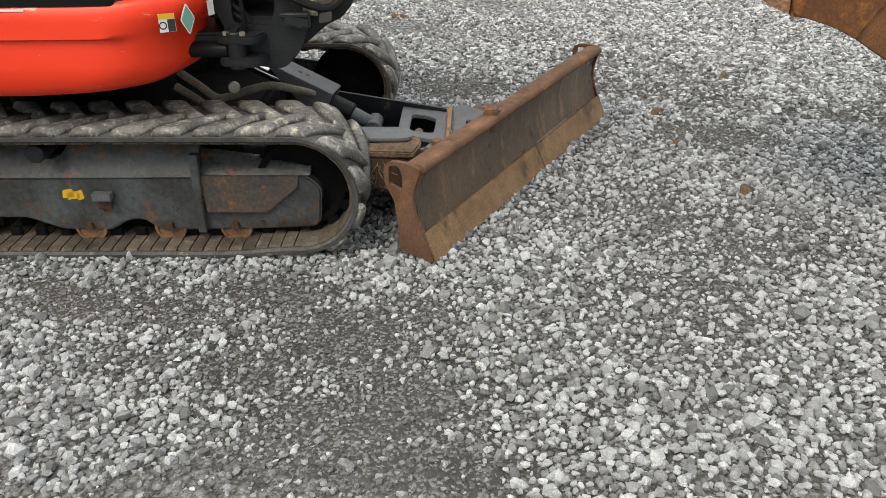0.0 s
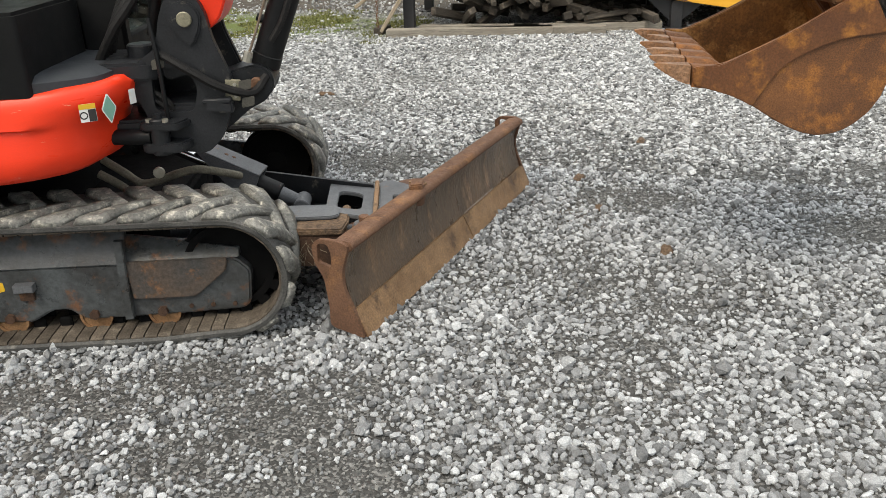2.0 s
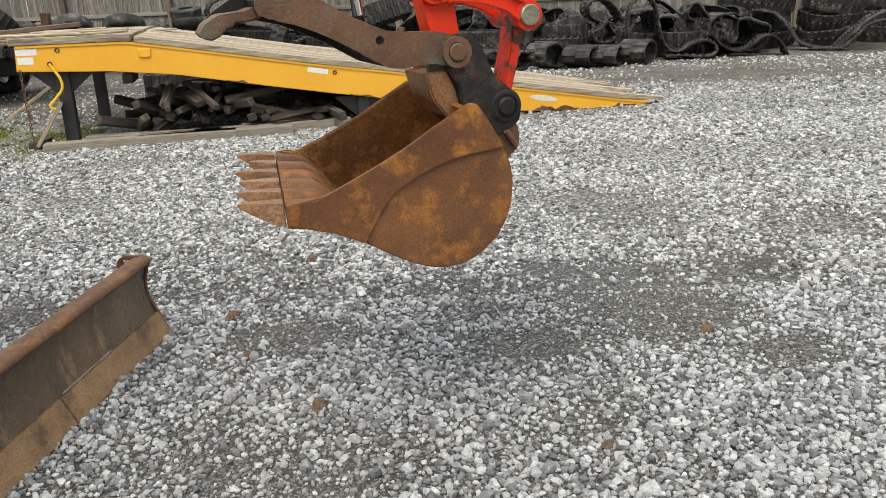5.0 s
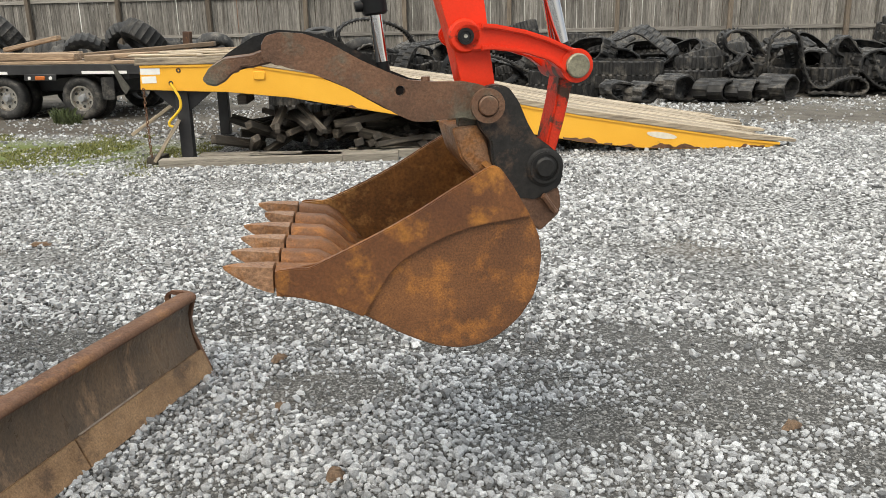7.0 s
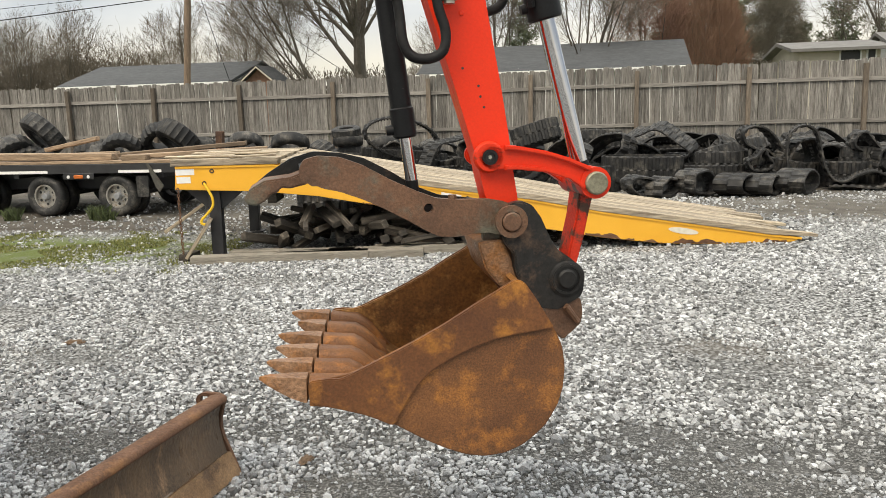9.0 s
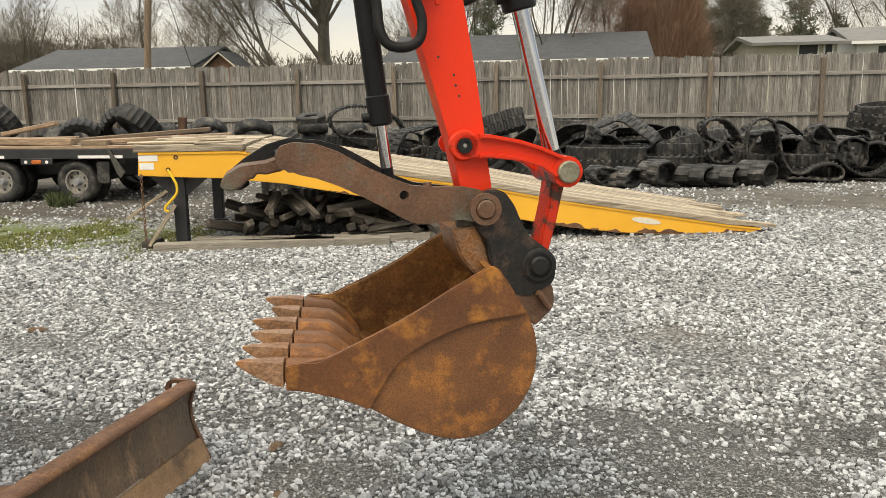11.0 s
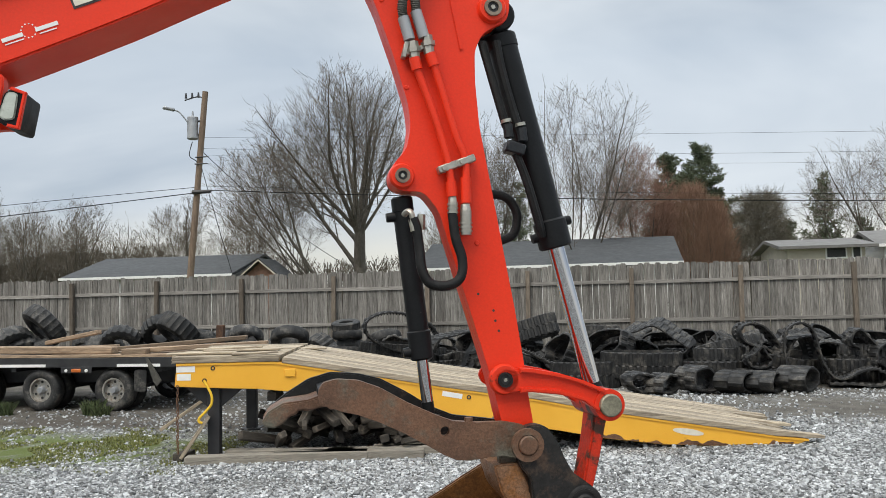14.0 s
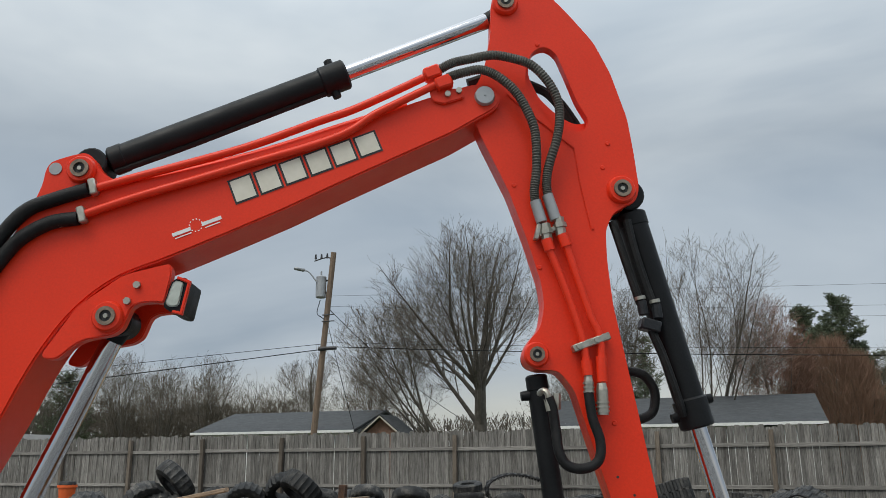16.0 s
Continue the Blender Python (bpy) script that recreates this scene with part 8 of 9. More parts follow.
lay(0.6, 15.7, 0.38, 90, 3, -4, 0.36, oval(0.8, 0.36, 203, 0.15), True, STANDING)
lay(-0.9, 16.6, 0.0, 90, 0, 5, 0.40, oval(0.8, 0.42, 207, 0.1), True, STANDING)
lay(3.6, 14.6, 0.0, 0, 0, 10, 0.4, [(-1.2, 0.75), (-0.9, 0.95), (-0.4, 0.85), (0.1, 0.6), (0.5, 0.35), (0.9, 0.2)], False, LIMP)
lay(4.5, 16.2, 0.62, 80, 0, -20, 0.4, oval(0.5, 0.16, 205, 0.1), True, STANDING)
lay(3.3, 16.0, 0.66, 75, -16, 0, 0.42, oval(0.5, 0.16, 206, 0.1), True, STANDING)


def loose_tyre(x, y, z, r, w, rx, rz, label, lug=0.03, seg=44, tilt=0):
    bm = B()
    tyre_bm(bm, r, w, r * 0.52, 0, 0, 0, seg, lug)
    bmesh.ops.transform(bm, matrix=pose(0, 0, 0, rx, tilt, rz), verts=bm.verts)
    low_ = min(v.co.z for v in bm.verts)
    bmesh.ops.translate(bm, vec=(0, 0, -low_), verts=bm.verts)
    ob = finish("tyre", bm, TYRE, place=pose(x, y, z))
    return tagged(ob, label, "tyre", "heap of old tyres")


AG = "large worn farm tyre with deep lugs in a heap"
CAR = "small worn black tyre lying in a heap"
loose_tyre(-8.5, 16.8, 0.72, 0.52, 0.42, 40, -35, AG)
loose_tyre(-5.45, 16.8, 0.62, 0.40, 0.36, 35, 40, AG)
loose_tyre(-4.72, 16.3, 0.62, 0.47, 0.44, 48, -38, AG)
loose_tyre(-7.0, 16.6, 0.30, 0.48, 0.40, 55, 10, AG)
loose_tyre(-6.2, 16.4, 0.25, 0.46, 0.40, 25, 20, AG)
loose_tyre(-9.2, 16.6, 0.2, 0.50, 0.42, 30, 60, AG)
loose_tyre(-8.3, 16.2, 0.1, 0.50, 0.42, 70, 60, AG)
for i in range(13):
    loose_tyre(-10.5 + i * 0.75, 16.6 + rg.uniform(-0.4, 0.6), 0.0, rg.uniform(0.42, 0.52), 0.4, rg.uniform(20, 90), rg.uniform(-60, 60), AG)
for i in range(8):
    loose_tyre(-4.4 + i * 0.62, 16.2 + rg.uniform(-0.3, 0.6), rg.uniform(0.3, 0.62), rg.uniform(0.32, 0.4), 0.26, rg.uniform(40, 90), rg.uniform(-60, 60), CAR, 0.012)
loose_tyre(-0.72, 16.2, 0.80, 0.31, 0.21, 84, 10, CAR, 0.012)
loose_tyre(-0.75, 16.2, 0.99, 0.30, 0.20, 100, -6, CAR, 0.012)
loose_tyre(-0.72, 16.4, 0.42, 0.40, 0.3, 90, 0, CAR, 0.012)
for x, y in ((-4.2, 17.4), (-9.9, 15.4)):
    loose_tyre(x, y, 0.0, 0.5, 0.42, 30, 30, AG)


for z_ in (0.0, 0.40):
    loose_tyre(-11.07, 16.0, z_, 0.46, 0.40, 90, 0, AG)
tub = thing("plastic_tub", pose(-11.07, 16.0, 0.80), "orange plastic tub with a dark lid in the heap", "tub")
bm = B()
rod(bm, (0, 0, 0), (0, 0, 0.36), 0.17, 0.21, 28, 0.012)
ring(bm, (0, 0, 0.30), (0, 0, 0.36), 0.235, 0.20, 28)
part("body", bm, ORANGE, tub)
bm = B()
rod(bm, (0, 0, 0.36), (0, 0, 0.44), 0.215, 0.19, 28, 0.01)
part("lid", bm, TYRE, tub, "dark rubber lid")


def mud_clod(x, y, w, d, seed, mat_=MUDDY):
    """A flat dried mud clod, trodden into the stones."""
    rg_ = random.Random(seed)
    bm = B()
    n = 14
    rim_ = [(w * (0.7 + 0.5 * rg_.random()) * math.cos(2 * math.pi * i / n), d * (0.7 + 0.5 * rg_.random()) * math.sin(2 * math.pi * i / n)) for i in range(n)]
    c_ = bm.verts.new((0, 0, 0.022))
    mid = [bm.verts.new((a * 0.6, b * 0.6, 0.014 + 0.012 * rg_.random())) for a, b in rim_]
    out = [bm.verts.new((a, b, 0.002)) for a, b in rim_]
    for i in range(n):
        k = (i + 1) % n
        bm.faces.new((c_, mid[i], mid[k]))
        bm.faces.new((mid[i], out[i], out[k], mid[k]))
    ob = finish("mud_clod", bm, mat_, place=pose(x, y, 0.004, 0, 0, rg_.uniform(0, 90)), smooth=50)
    return tagged(ob, "dried brown mud clod on the gravel", "mud", "mud clods on the gravel")


for i, (x, y, w, d) in enumerate(((3.89, 1.84, 0.05, 0.035), (3.53, 2.29, 0.035, 0.025), (3.60, 3.57, 0.06, 0.03), (0.97, 4.42, 0.09, 0.04), (4.9, 1.5, 0.03, 0.02), (3.35, 2.75, 0.05, 0.03), (5.5, 2.4, 0.05, 0.03), (3.05, 2.6, 0.03, 0.025))):
    mud_clod(x, y, w, d, 300 + i)

# ---- houses beyond the fence ----


def prism_roof(bm, x0, x1, y0, y1, z0, z1, over=0.35, th=0.12):
    """A gabled roof, ridge along x."""
    ym = (y0 + y1) / 2
    k = (z1 - z0) / (ym - y0)
    lo = z0 - over * k
    pts = [(y0 - over, lo), (ym, z1), (y1 + over, lo), (y1 + over, lo - th), (ym, z1 - th), (y0 - over, lo - th)]
    a = [bm.verts.new((x0 - over, y, z)) for y, z in pts]
    b = [bm.verts.new((x1 + over, y, z)) for y, z in pts]
    for i in range(6):
        j = (i + 1) % 6
        bm.faces.new((a[i], a[j], b[j], b[i]))
    for v in (a, b[::-1]):
        bm.faces.new((v[0], v[1], v[4], v[5]))
        bm.faces.new((v[1], v[2], v[3], v[4]))
    return bm


def dwelling(name, x, y, wide, deep, eave, ridge, wall, label, windows=(), rz=0, roof=None, trim=None):
    h = thing(name, pose(x, y, 0, 0, 0, rz), label, "house")
    bm = B()
    pts = [(-deep / 2, 0), (deep / 2, 0), (deep / 2, eave), (0, ridge - 0.15), (-deep / 2, eave)]
    a = [bm.verts.new((-wide / 2, p, z)) for p, z in pts]
    b = [bm.verts.new((wide / 2, p, z)) for p, z in pts]
    for i in range(5):
        bm.faces.new((a[i], a[(i + 1) % 5], b[(i + 1) % 5], b[i]))
    bm.faces.new(a[::-1])
    bm.faces.new(b)
    part("wall", bm, wall, h)
    bm = B()
    prism_roof(bm, -wide / 2, wide / 2, -deep / 2, deep / 2, eave, ridge)
    rf = part("roof", bm, roof or ROOF, h, "pale metal roof" if roof else "grey shingle roof")
    k = (ridge - eave) / (deep / 2)
    bm = B()
    block(bm, (wide + 0.72, 0.03, 0.11), pose(0, -deep / 2 - 0.36, eave - 0.35 * k - 0.055), 0.004)
    part("fascia", bm, trim or SIDING, rf)
    for wx, wz, ww, wh in windows:
        bm = B()
        block(bm, (ww, 0.06, wh), pose(wx, -deep / 2 - 0.01, wz), 0.004)
        wn = part("window", bm, SIDING, h)
        bm = B()
        block(bm, (ww - 0.12, 0.02, wh - 0.12), pose(wx, -deep / 2 - 0.045, wz), 0.0)
        part("pane", bm, INK, wn)
    return h


dwelling("house", -14.75, 35.0, 7.5, 6.4, 2.99, 3.90, SIDING, "low white house with a long grey shingle roof", ((-2.6, 2.2, 0.9, 0.9), (0.4, 2.2, 0.9, 0.9), (2.6, 2.2, 0.8, 0.9)))
# brick gable wing facing the yard
gw = thing("house_wing", pose(-9.82, 32.6, 0), "brick gable end of the low house with pale trim", "house")
bm = B()
slab(bm, [(-0.78, 0), (0.78, 0), (0.78, 2.78), (0, 3.42), (-0.78, 2.78)], 0.0, 1.6, 0.0)
part("wall", bm, BRICKM, gw)
for k_ in (-1, 1):
    bm = B()
    slab(bm, [(k_ * 0.98, 2.64), (0, 3.45), (0, 3.55), (k_ * 1.03, 2.72)], -0.3, 1.6, 0.0)
    rf = part("roof", bm, ROOF, gw)
    bm = B()
    slab(bm, [(k_ * 0.98, 2.63), (0, 3.43), (0, 3.49), (k_ * 1.02, 2.67)], -0.34, -0.30, 0.0)
    part("trim", bm, TANWALL, rf)
dwelling("house", 2.47, 36.0, 10.04, 7.0, 3.0, 4.12, SIDING, "low house with a broad grey shingle roof", ((-3.2, 2.4, 0.9, 0.9), (0.5, 2.4, 0.9, 0.9), (3.4, 2.4, 0.9, 0.9)))
dwelling("house", 12.85, 34.0, 2.7, 5.0, 3.32, 3.66, TANWALL, "small tan house with a pale metal roof", ((0.35, 3.0, 0.75, 0.45), (1.05, 3.0, 0.35, 0.5)), 0, PALEROOF, PALEROOF)
dwelling("house", 18.35, 34.9, 6.1, 4.0, 3.42, 3.98, SIDING, "white sided house with a pale roof", ((-1.9, 2.8, 0.9, 0.8), (0.4, 2.8, 1.1, 0.7)), 0, PALEROOF)
dwelling("shed", -31.9, 36.0, 3.0, 1.7, 2.72, 3.12, SIDING, "small pale shed seen past the fence", (), 90, PALEROOF)
# ---- utility pole and wires ----
pole = thing("utility_pole", pose(-10.22, 26.8, 0), "leaning wooden utility pole with transformer and street lamp", "utility pole")
PB, PT = Vector((-0.08, 0, 0)), Vector((0.80, 0, 9.45))


def on_pole(z):
    return PB.lerp(PT, z / 9.45)


bm = B()
tube(bm, [PB, on_pole(3), on_pole(6), PT], [0.125, 0.12, 0.112, 0.105], 14, 3)
part("pole", bm, POLEW, pole, "brown weathered wooden pole")
bm = B()
p = on_pole(8.1) + Vector((-0.33, -0.1, 0))
rod(bm, p - Vector((0, 0, 0.42)), p + Vector((0, 0, 0.42)), 0.2, 0.2, 20, 0.03)
rod(bm, p + Vector((0, 0, 0.42)), p + Vector((0, 0, 0.62)), 0.04, 0.03, 10)
tr_ = part("transformer", bm, GALV, pole, "grey transformer can")
bm = B()
for z in (0.25, -0.25):
    block(bm, (0.35, 0.06, 0.06), pose(p.x + 0.18, p.y + 0.05, p.z + z), 0.005)
part("bracket", bm, STEEL, tr_)
bm = B()
q = on_pole(7.55)
tube(bm, [q, q + Vector((-0.24, -0.2, 0.5)), q + Vector((-0.6, -0.42, 1.06)), q + Vector((-0.8, -0.55, 1.16))], 0.028, 8, 4)
la = part("lamp_arm", bm, GALV, pole)
bm = B()
block(bm, (0.42, 0.2, 0.1), Matrix.Translation(q + Vector((-0.93, -0.64, 1.19))) @ pose(0, 0, 0, 0, 8, 38), 0.03)
part("lamp_head", bm, GALV, la)
bm = B()
t_ = on_pole(9.2)
tube(bm, [t_, t_ + Vector((-0.3, 0, 0.08)), t_ + Vector((-0.8, 0, -0.02))], 0.025, 8, 3)
for k_ in range(3):
    rod(bm, t_ + Vector((-0.25 - 0.25 * k_, 0, 0.05)), t_ + Vector((-0.25 - 0.25 * k_, 0, 0.24)), 0.05, 0.03, 8)
part("crossarm", bm, STEEL, pole)
for zz in (7.0, 6.75, 5.72):
    bm = B()
    c_ = on_pole(zz)
    rod(bm, c_ + Vector((-0.1, -0.15, 0)), c_ + Vector((0.62 if zz < 6 else 0.42, -0.15, 0.0)), 0.085 if zz < 6 else 0.025, 0.065 if zz < 6 else 0.02, 8)
    part("insulator_bar", bm, STEEL, pole)
bm = B()
tube(bm, [on_pole(7.6) + Vector((-0.3, -0.1, 0)), on_pole(7.1) + Vector((-0.35, -0.15, 0)), on_pole(6.9) + Vector((-0.1, -0.2, 0)), on_pole(6.8)], 0.015, 6, 4)
part("drop_cable", bm, HOSE, pole)


def wire(a, b, sag, r, label="thin sagging overhead wire"):
    a, b = Vector(a), Vector(b)
    bm = B()
    tube(bm, [a.lerp(b, i / 14) - Vector((0, 0, sag * 4 * (i / 14) * (1 - i / 14))) for i in range(15)], r, 6, 1)
    return tagged(finish("overhead_wire", bm, HOSE), label, "overhead wire")


pw = Vector((-10.22, 26.8, 0))
for z, z_end, sag_, r in ((7.75, 5.63, 0.08, 0.004), (7.35, 5.74, 0.57, 0.004), (7.11, 5.43, 0.63, 0.003), (5.97, 3.83, 0.27, 0.006)):
    wire(pw + on_pole(z), (36, 27, z_end), sag_, r)
wire(pw + on_pole(5.76) + Vector((0.6, -0.15, 0)), (36, 27, 3.88), 0.42, 0.014, "thick black overhead cable")
wire(pw + on_pole(5.72), (-40, 26.8, 3.75), 0.02, 0.016, "thick black overhead cable")
wire(pw + on_pole(5.92), (-40, 26.8, 4.35), -0.12, 0.010)
wire(pw + on_pole(7.3), (-6.5, 33.0, 3.4), 0.25, 0.012)
wire(pw + on_pole(6.9), (-8.5, 27.2, 2.4), 0.05, 0.012)

# ---- trees ----


def limb(out, p0, p1, r0, r1, seg):
    """Tapered limb appended to vertex and face lists."""
    d = (p1 - p0)
    if d.length < 1e-5:
        return
    d.normalize()
    u = d.orthogonal().normalized()
    v = d.cross(u)
    k = len(out[0])
    for p, r in ((p0, r0), (p1, r1)):
        for i in range(seg):
            a = 2 * math.pi * i / seg
            out[0].append(tuple(p + (u * math.cos(a) + v * math.sin(a)) * r))
    for i in range(seg if seg > 2 else 1):
        j = (i + 1) % seg
        out[1].append((k + i, k + j, k + seg + j, k + seg + i))


def lists_to(name, out, material, parent, kind=""):
    me = bpy.data.meshes.new(name)
    me.from_pydata(out[0], [], out[1])
    me.materials.append(material)
    me.shade_smooth()
    ob = new(name, me)
    ob.parent = parent
    if kind:
        tagged(ob, kind=kind)
    return ob


def winter_tree(name, x, y, seed, label, crown, r0, fork, leaders, lean=(0, 0), twig=TWIG, fine=1.0, rise=0.04, depth=5, wide=0.9):
    """A leafless tree: leaders rise from a fork inside an oval crown and break up into ever finer twigs."""
    rg_ = random.Random(seed)
    wood, twigs = ([], []), ([], [])
    cx, cz, rx, rz = crown
    seg_len = (0.6, 0.48, 0.34, 0.26, 0.2, 0.16)

    def grow(p, d, length, r, level):
        if level < 3:  # no longer than the way to the crown's edge
            q, way = p, 0.0
            while way < length and (q.z < cz - rz * 0.6 or ((q.x - cx) / rx) ** 2 + (q.y / rx) ** 2 + ((q.z - cz) / rz) ** 2 < 1):
                q, way = q + (d + Vector((0, 0, rise * way * 1.5))).normalized() * 0.15, way + 0.15
            length = max(0.4, way * rg_.uniform(0.92, 1.1))
        n = max(2, int(length / seg_len[level]))
        st = length / n
        side = d.orthogonal().normalized()
        side.rotate(Matrix.Rotation(rg_.uniform(0, 6.283), 3, d))
        for i in range(n):
            d = (d + Vector((rg_.gauss(0, 1), rg_.gauss(0, 1), rg_.gauss(0, 0.7))) * (0.06 if level < 3 else 0.05) + Vector((0, 0, rise))).normalized()
            q = p + d * st
            ra, rb = r * (1 - 0.93 * i / n), r * (1 - 0.93 * (i + 1) / n)
            limb(wood if level < 3 else twigs, p, q, max(ra, 0.0062), max(rb, 0.0035), 7 if level == 0 else 5 if level == 1 else 3 if level < 4 else 2)
            p = q
            u = ((p.x - cx) / rx) ** 2 + (p.y / rx) ** 2 + ((p.z - cz) / rz) ** 2
            if level > 2 and p.z > cz - rz * 0.6 and u > 1.12 + rg_.uniform(-0.12, 0.2):
                return
            if level and level < depth and i + 1 >= (n * 0.2 if level == 1 else n * 0.15):
                left = length * (1 - (i + 1) / n)
                for c in range(2 if level > 1 and rg_.random() < 0.5 * fine else 1):
                    if rg_.random() > 0.95 * fine:
                        continue
                    side.rotate(Matrix.Rotation(2.4 + rg_.uniform(-0.6, 0.6), 3, d))
                    b = (d + (side - d * side.dot(d)).normalized() * (rg_.uniform(0.5, 0.95) if level < 3 else rg_.uniform(0.35, 0.75))).normalized()
                    l2 = (0.42 * left + (0.0, 0.9, 0.55, 0.42, 0.34)[level]) * rg_.uniform(0.75, 1.2)
                    grow(p, b, l2, rb * rg_.uniform(0.36, 0.52), level + 1)

    base = Vector((0, 0, 0))
    tip = base
    if fork > 0.2:
        n = 4
        for i in range(n):
            q = Vector((lean[0] * fork * (i + 1) / n, lean[1] * fork * (i + 1) / n, fork * (i + 1) / n))
            limb(wood, tip, q, r0 * (1 - 0.30 * i / n) * (1.25 if i == 0 else 1), r0 * (1 - 0.30 * (i + 1) / n), 9)
            tip = q
    for i in range(leaders):
        a = 2 * math.pi * i / leaders + rg_.uniform(-0.4, 0.4)
        w = wide * (rg_.uniform(0.25, 1.0) if i else 0.06) * rx / rz
        d = Vector((lean[0] + w * math.cos(a) + (cx - tip.x) / rz * 0.5, lean[1] + w * math.sin(a), 1)).normalized()
        start = tip - Vector((0, 0, rg_.uniform(0, 0.42) * fork)) if i else tip
        grow(start, d, rz * 2.3, r0 * (0.55 if i == 0 else rg_.uniform(0.26, 0.42)), 1)
    tr = thing(name, pose(x, y, 0), label, "tree")
    lists_to("trunk", wood, BARK, tr)
    lists_to("crown", twigs, twig, tr, "stuff")
    return tr


winter_tree("bare_tree", -6.0, 34.5, 4, "large leafless tree with a broad fine crown", (-0.7, 7.9, 4.2, 4.2), 0.34, 4.8, 12, (0.02, 0), fine=0.92, wide=1.35)
winter_tree("bare_tree", -6.7, 33.6, 9, "leafless tree leaning over the roofs", (-3.4, 5.3, 3.0, 3.2), 0.17, 2.6, 7, (-0.35, 0), fine=0.86, rise=0.05, wide=0.8)
winter_tree("bare_tree", 3.7, 36.0, 15, "tall leafless tree with upright limbs", (0.7, 6.9, 2.9, 4.3), 0.19, 1.6, 7, (0.03, 0), fine=0.80, rise=0.05, wide=0.7)
winter_tree("bare_tree", -0.6, 40.0, 16, "leafless tree behind the roofs", (0.1, 6.4, 1.9, 4.3), 0.16, 2.0, 5, (0, 0), rise=0.05, wide=0.7, fine=0.95)
winter_tree("bare_tree", 6.4, 40.0, 17, "slender leafless tree with reddish buds", (0.1, 5.6, 1.8, 3.2), 0.10, 1.2, 6, (0, 0), TWIG_RED, fine=1.15, wide=0.8)
winter_tree("bare_tree", -18.6, 42.0, 18, "small round leafless tree behind the house", (0, 5.2, 2.7, 2.3), 0.20, 2.9, 7, (0, 0), fine=1.05, wide=1.3)
winter_tree("bare_tree", -13.8, 40.0, 19, "thin leafless tree behind the house", (0, 4.3, 1.9, 2.5), 0.14, 1.6, 6, (0, 0), wide=1.1)
for x, y, h_, sd in ((-30.2, 44, 7.9, 21), (-27.4, 45, 8.5, 22), (-25.4, 46, 6.6, 23), (-33.4, 44, 8.5, 24), (-37, 42, 8.2, 25), (-28.9, 47, 7.6, 29), (-31.8, 47, 8.0, 30), (-35.4, 46, 8.2, 31)):
    winter_tree("bare_tree", x, y, sd, "leafless tree at the edge of a wood", (0, h_ * 0.56, 2.0, h_ * 0.44), 0.13, 1.3, 6, fine=0.85, wide=1.0)
winter_tree("bare_tree", 19.4, 41.0, 26, "tall leafless tree by the white house", (0.3, 6.4, 2.6, 3.4), 0.17, 1.8, 5, fine=0.9, wide=0.8)
winter_tree("bare_tree", 18.0, 41.5, 32, "leaning leafless tree by the white house", (-1.6, 6.0, 2.0, 2.9), 0.13, 2.4, 4, (-0.12, 0), fine=0.9, wide=0.7)
winter_tree("bare_tree", 14.6, 36.5, 27, "thin crooked leafless tree among evergreens", (-0.6, 4.2, 2.0, 2.3), 0.08, 1.6, 5, (0.05, 0), fine=0.62, rise=0.02, wide=1.2, depth=4)
winter_tree("bare_tree", -3.0, 41.0, 28, "leafless shrub-like tree behind the fence", (0, 3.9, 2.2, 2.6), 0.09, 0.8, 8, fine=1.0, wide=1.0)


def conifer(name, x, y, height, radius, seed, label, base=0.5, full=1.0):
    """An evergreen: a trunk with uneven tiers of boughs, each set with side sprays of short needles."""
    rg_ = random.Random(seed)
    tr = thing(name, pose(x, y, 0), label, "tree")
    wood = ([], [])
    vs, fs = [], []
    limb(wood, Vector((0, 0, 0)), Vector((0.05, 0, height * 0.98)), height * 0.016, 0.015, 7)
    z = base
    while z < height - 0.1:
        h_ = (z - base) / (height - base)
        for k in range(rg_.choice((3, 4, 4, 5))):
            a = rg_.uniform(0, 6.283)
            l = radius * (1 - h_) ** 0.58 * rg_.uniform(0.4, 1.25) + 0.12
            d = Vector((math.cos(a), math.sin(a), rg_.uniform(0.0, 0.35) + 0.5 * h_)).normalized()
            p0 = Vector((0.05 * h_, 0, z + rg_.uniform(-0.08, 0.08)))
            p1 = p0 + d * l * 0.6
            p2 = p1 + (d + Vector((0, 0, rg_.uniform(-0.25, 0.2)))).normalized() * l * 0.4
            limb(wood, p0, p1, 0.022, 0.014, 3)
            limb(wood, p1, p2, 0.014, 0.006, 3)
            for m in range(int((7 + 34 * l) * full)):
                f = rg_.uniform(0.12, 1.0)
                c = (p0.lerp(p1, f / 0.6) if f < 0.6 else p1.lerp(p2, (f - 0.6) / 0.4))
                w2 = l * 0.30 * (1.15 - f) + 0.10
                c = c + Vector((rg_.uniform(-1, 1) * w2, rg_.uniform(-1, 1) * w2, rg_.gauss(-0.03, 0.09)))
                for s in range(4):
                    e = (d * 0.6 + Vector((rg_.uniform(-1, 1), rg_.uniform(-1, 1), rg_.uniform(-0.6, 0.7)))).normalized()
                    u = e.cross(Vector((rg_.uniform(-1, 1), rg_.uniform(-1, 1), rg_.uniform(-1, 1)))).normalized() * 0.021
                    q = c + e * rg_.uniform(0.10, 0.22)
                    k2 = len(vs)
                    vs += [tuple(c - u), tuple(c + u), tuple(q)]
                    fs.append((k2, k2 + 1, k2 + 2))
        z += rg_.uniform(0.16, 0.34)
    lists_to("trunk", wood, BARK, tr)
    lists_to("crown", (vs, fs), NEEDLE, tr, "stuff")
    return tr


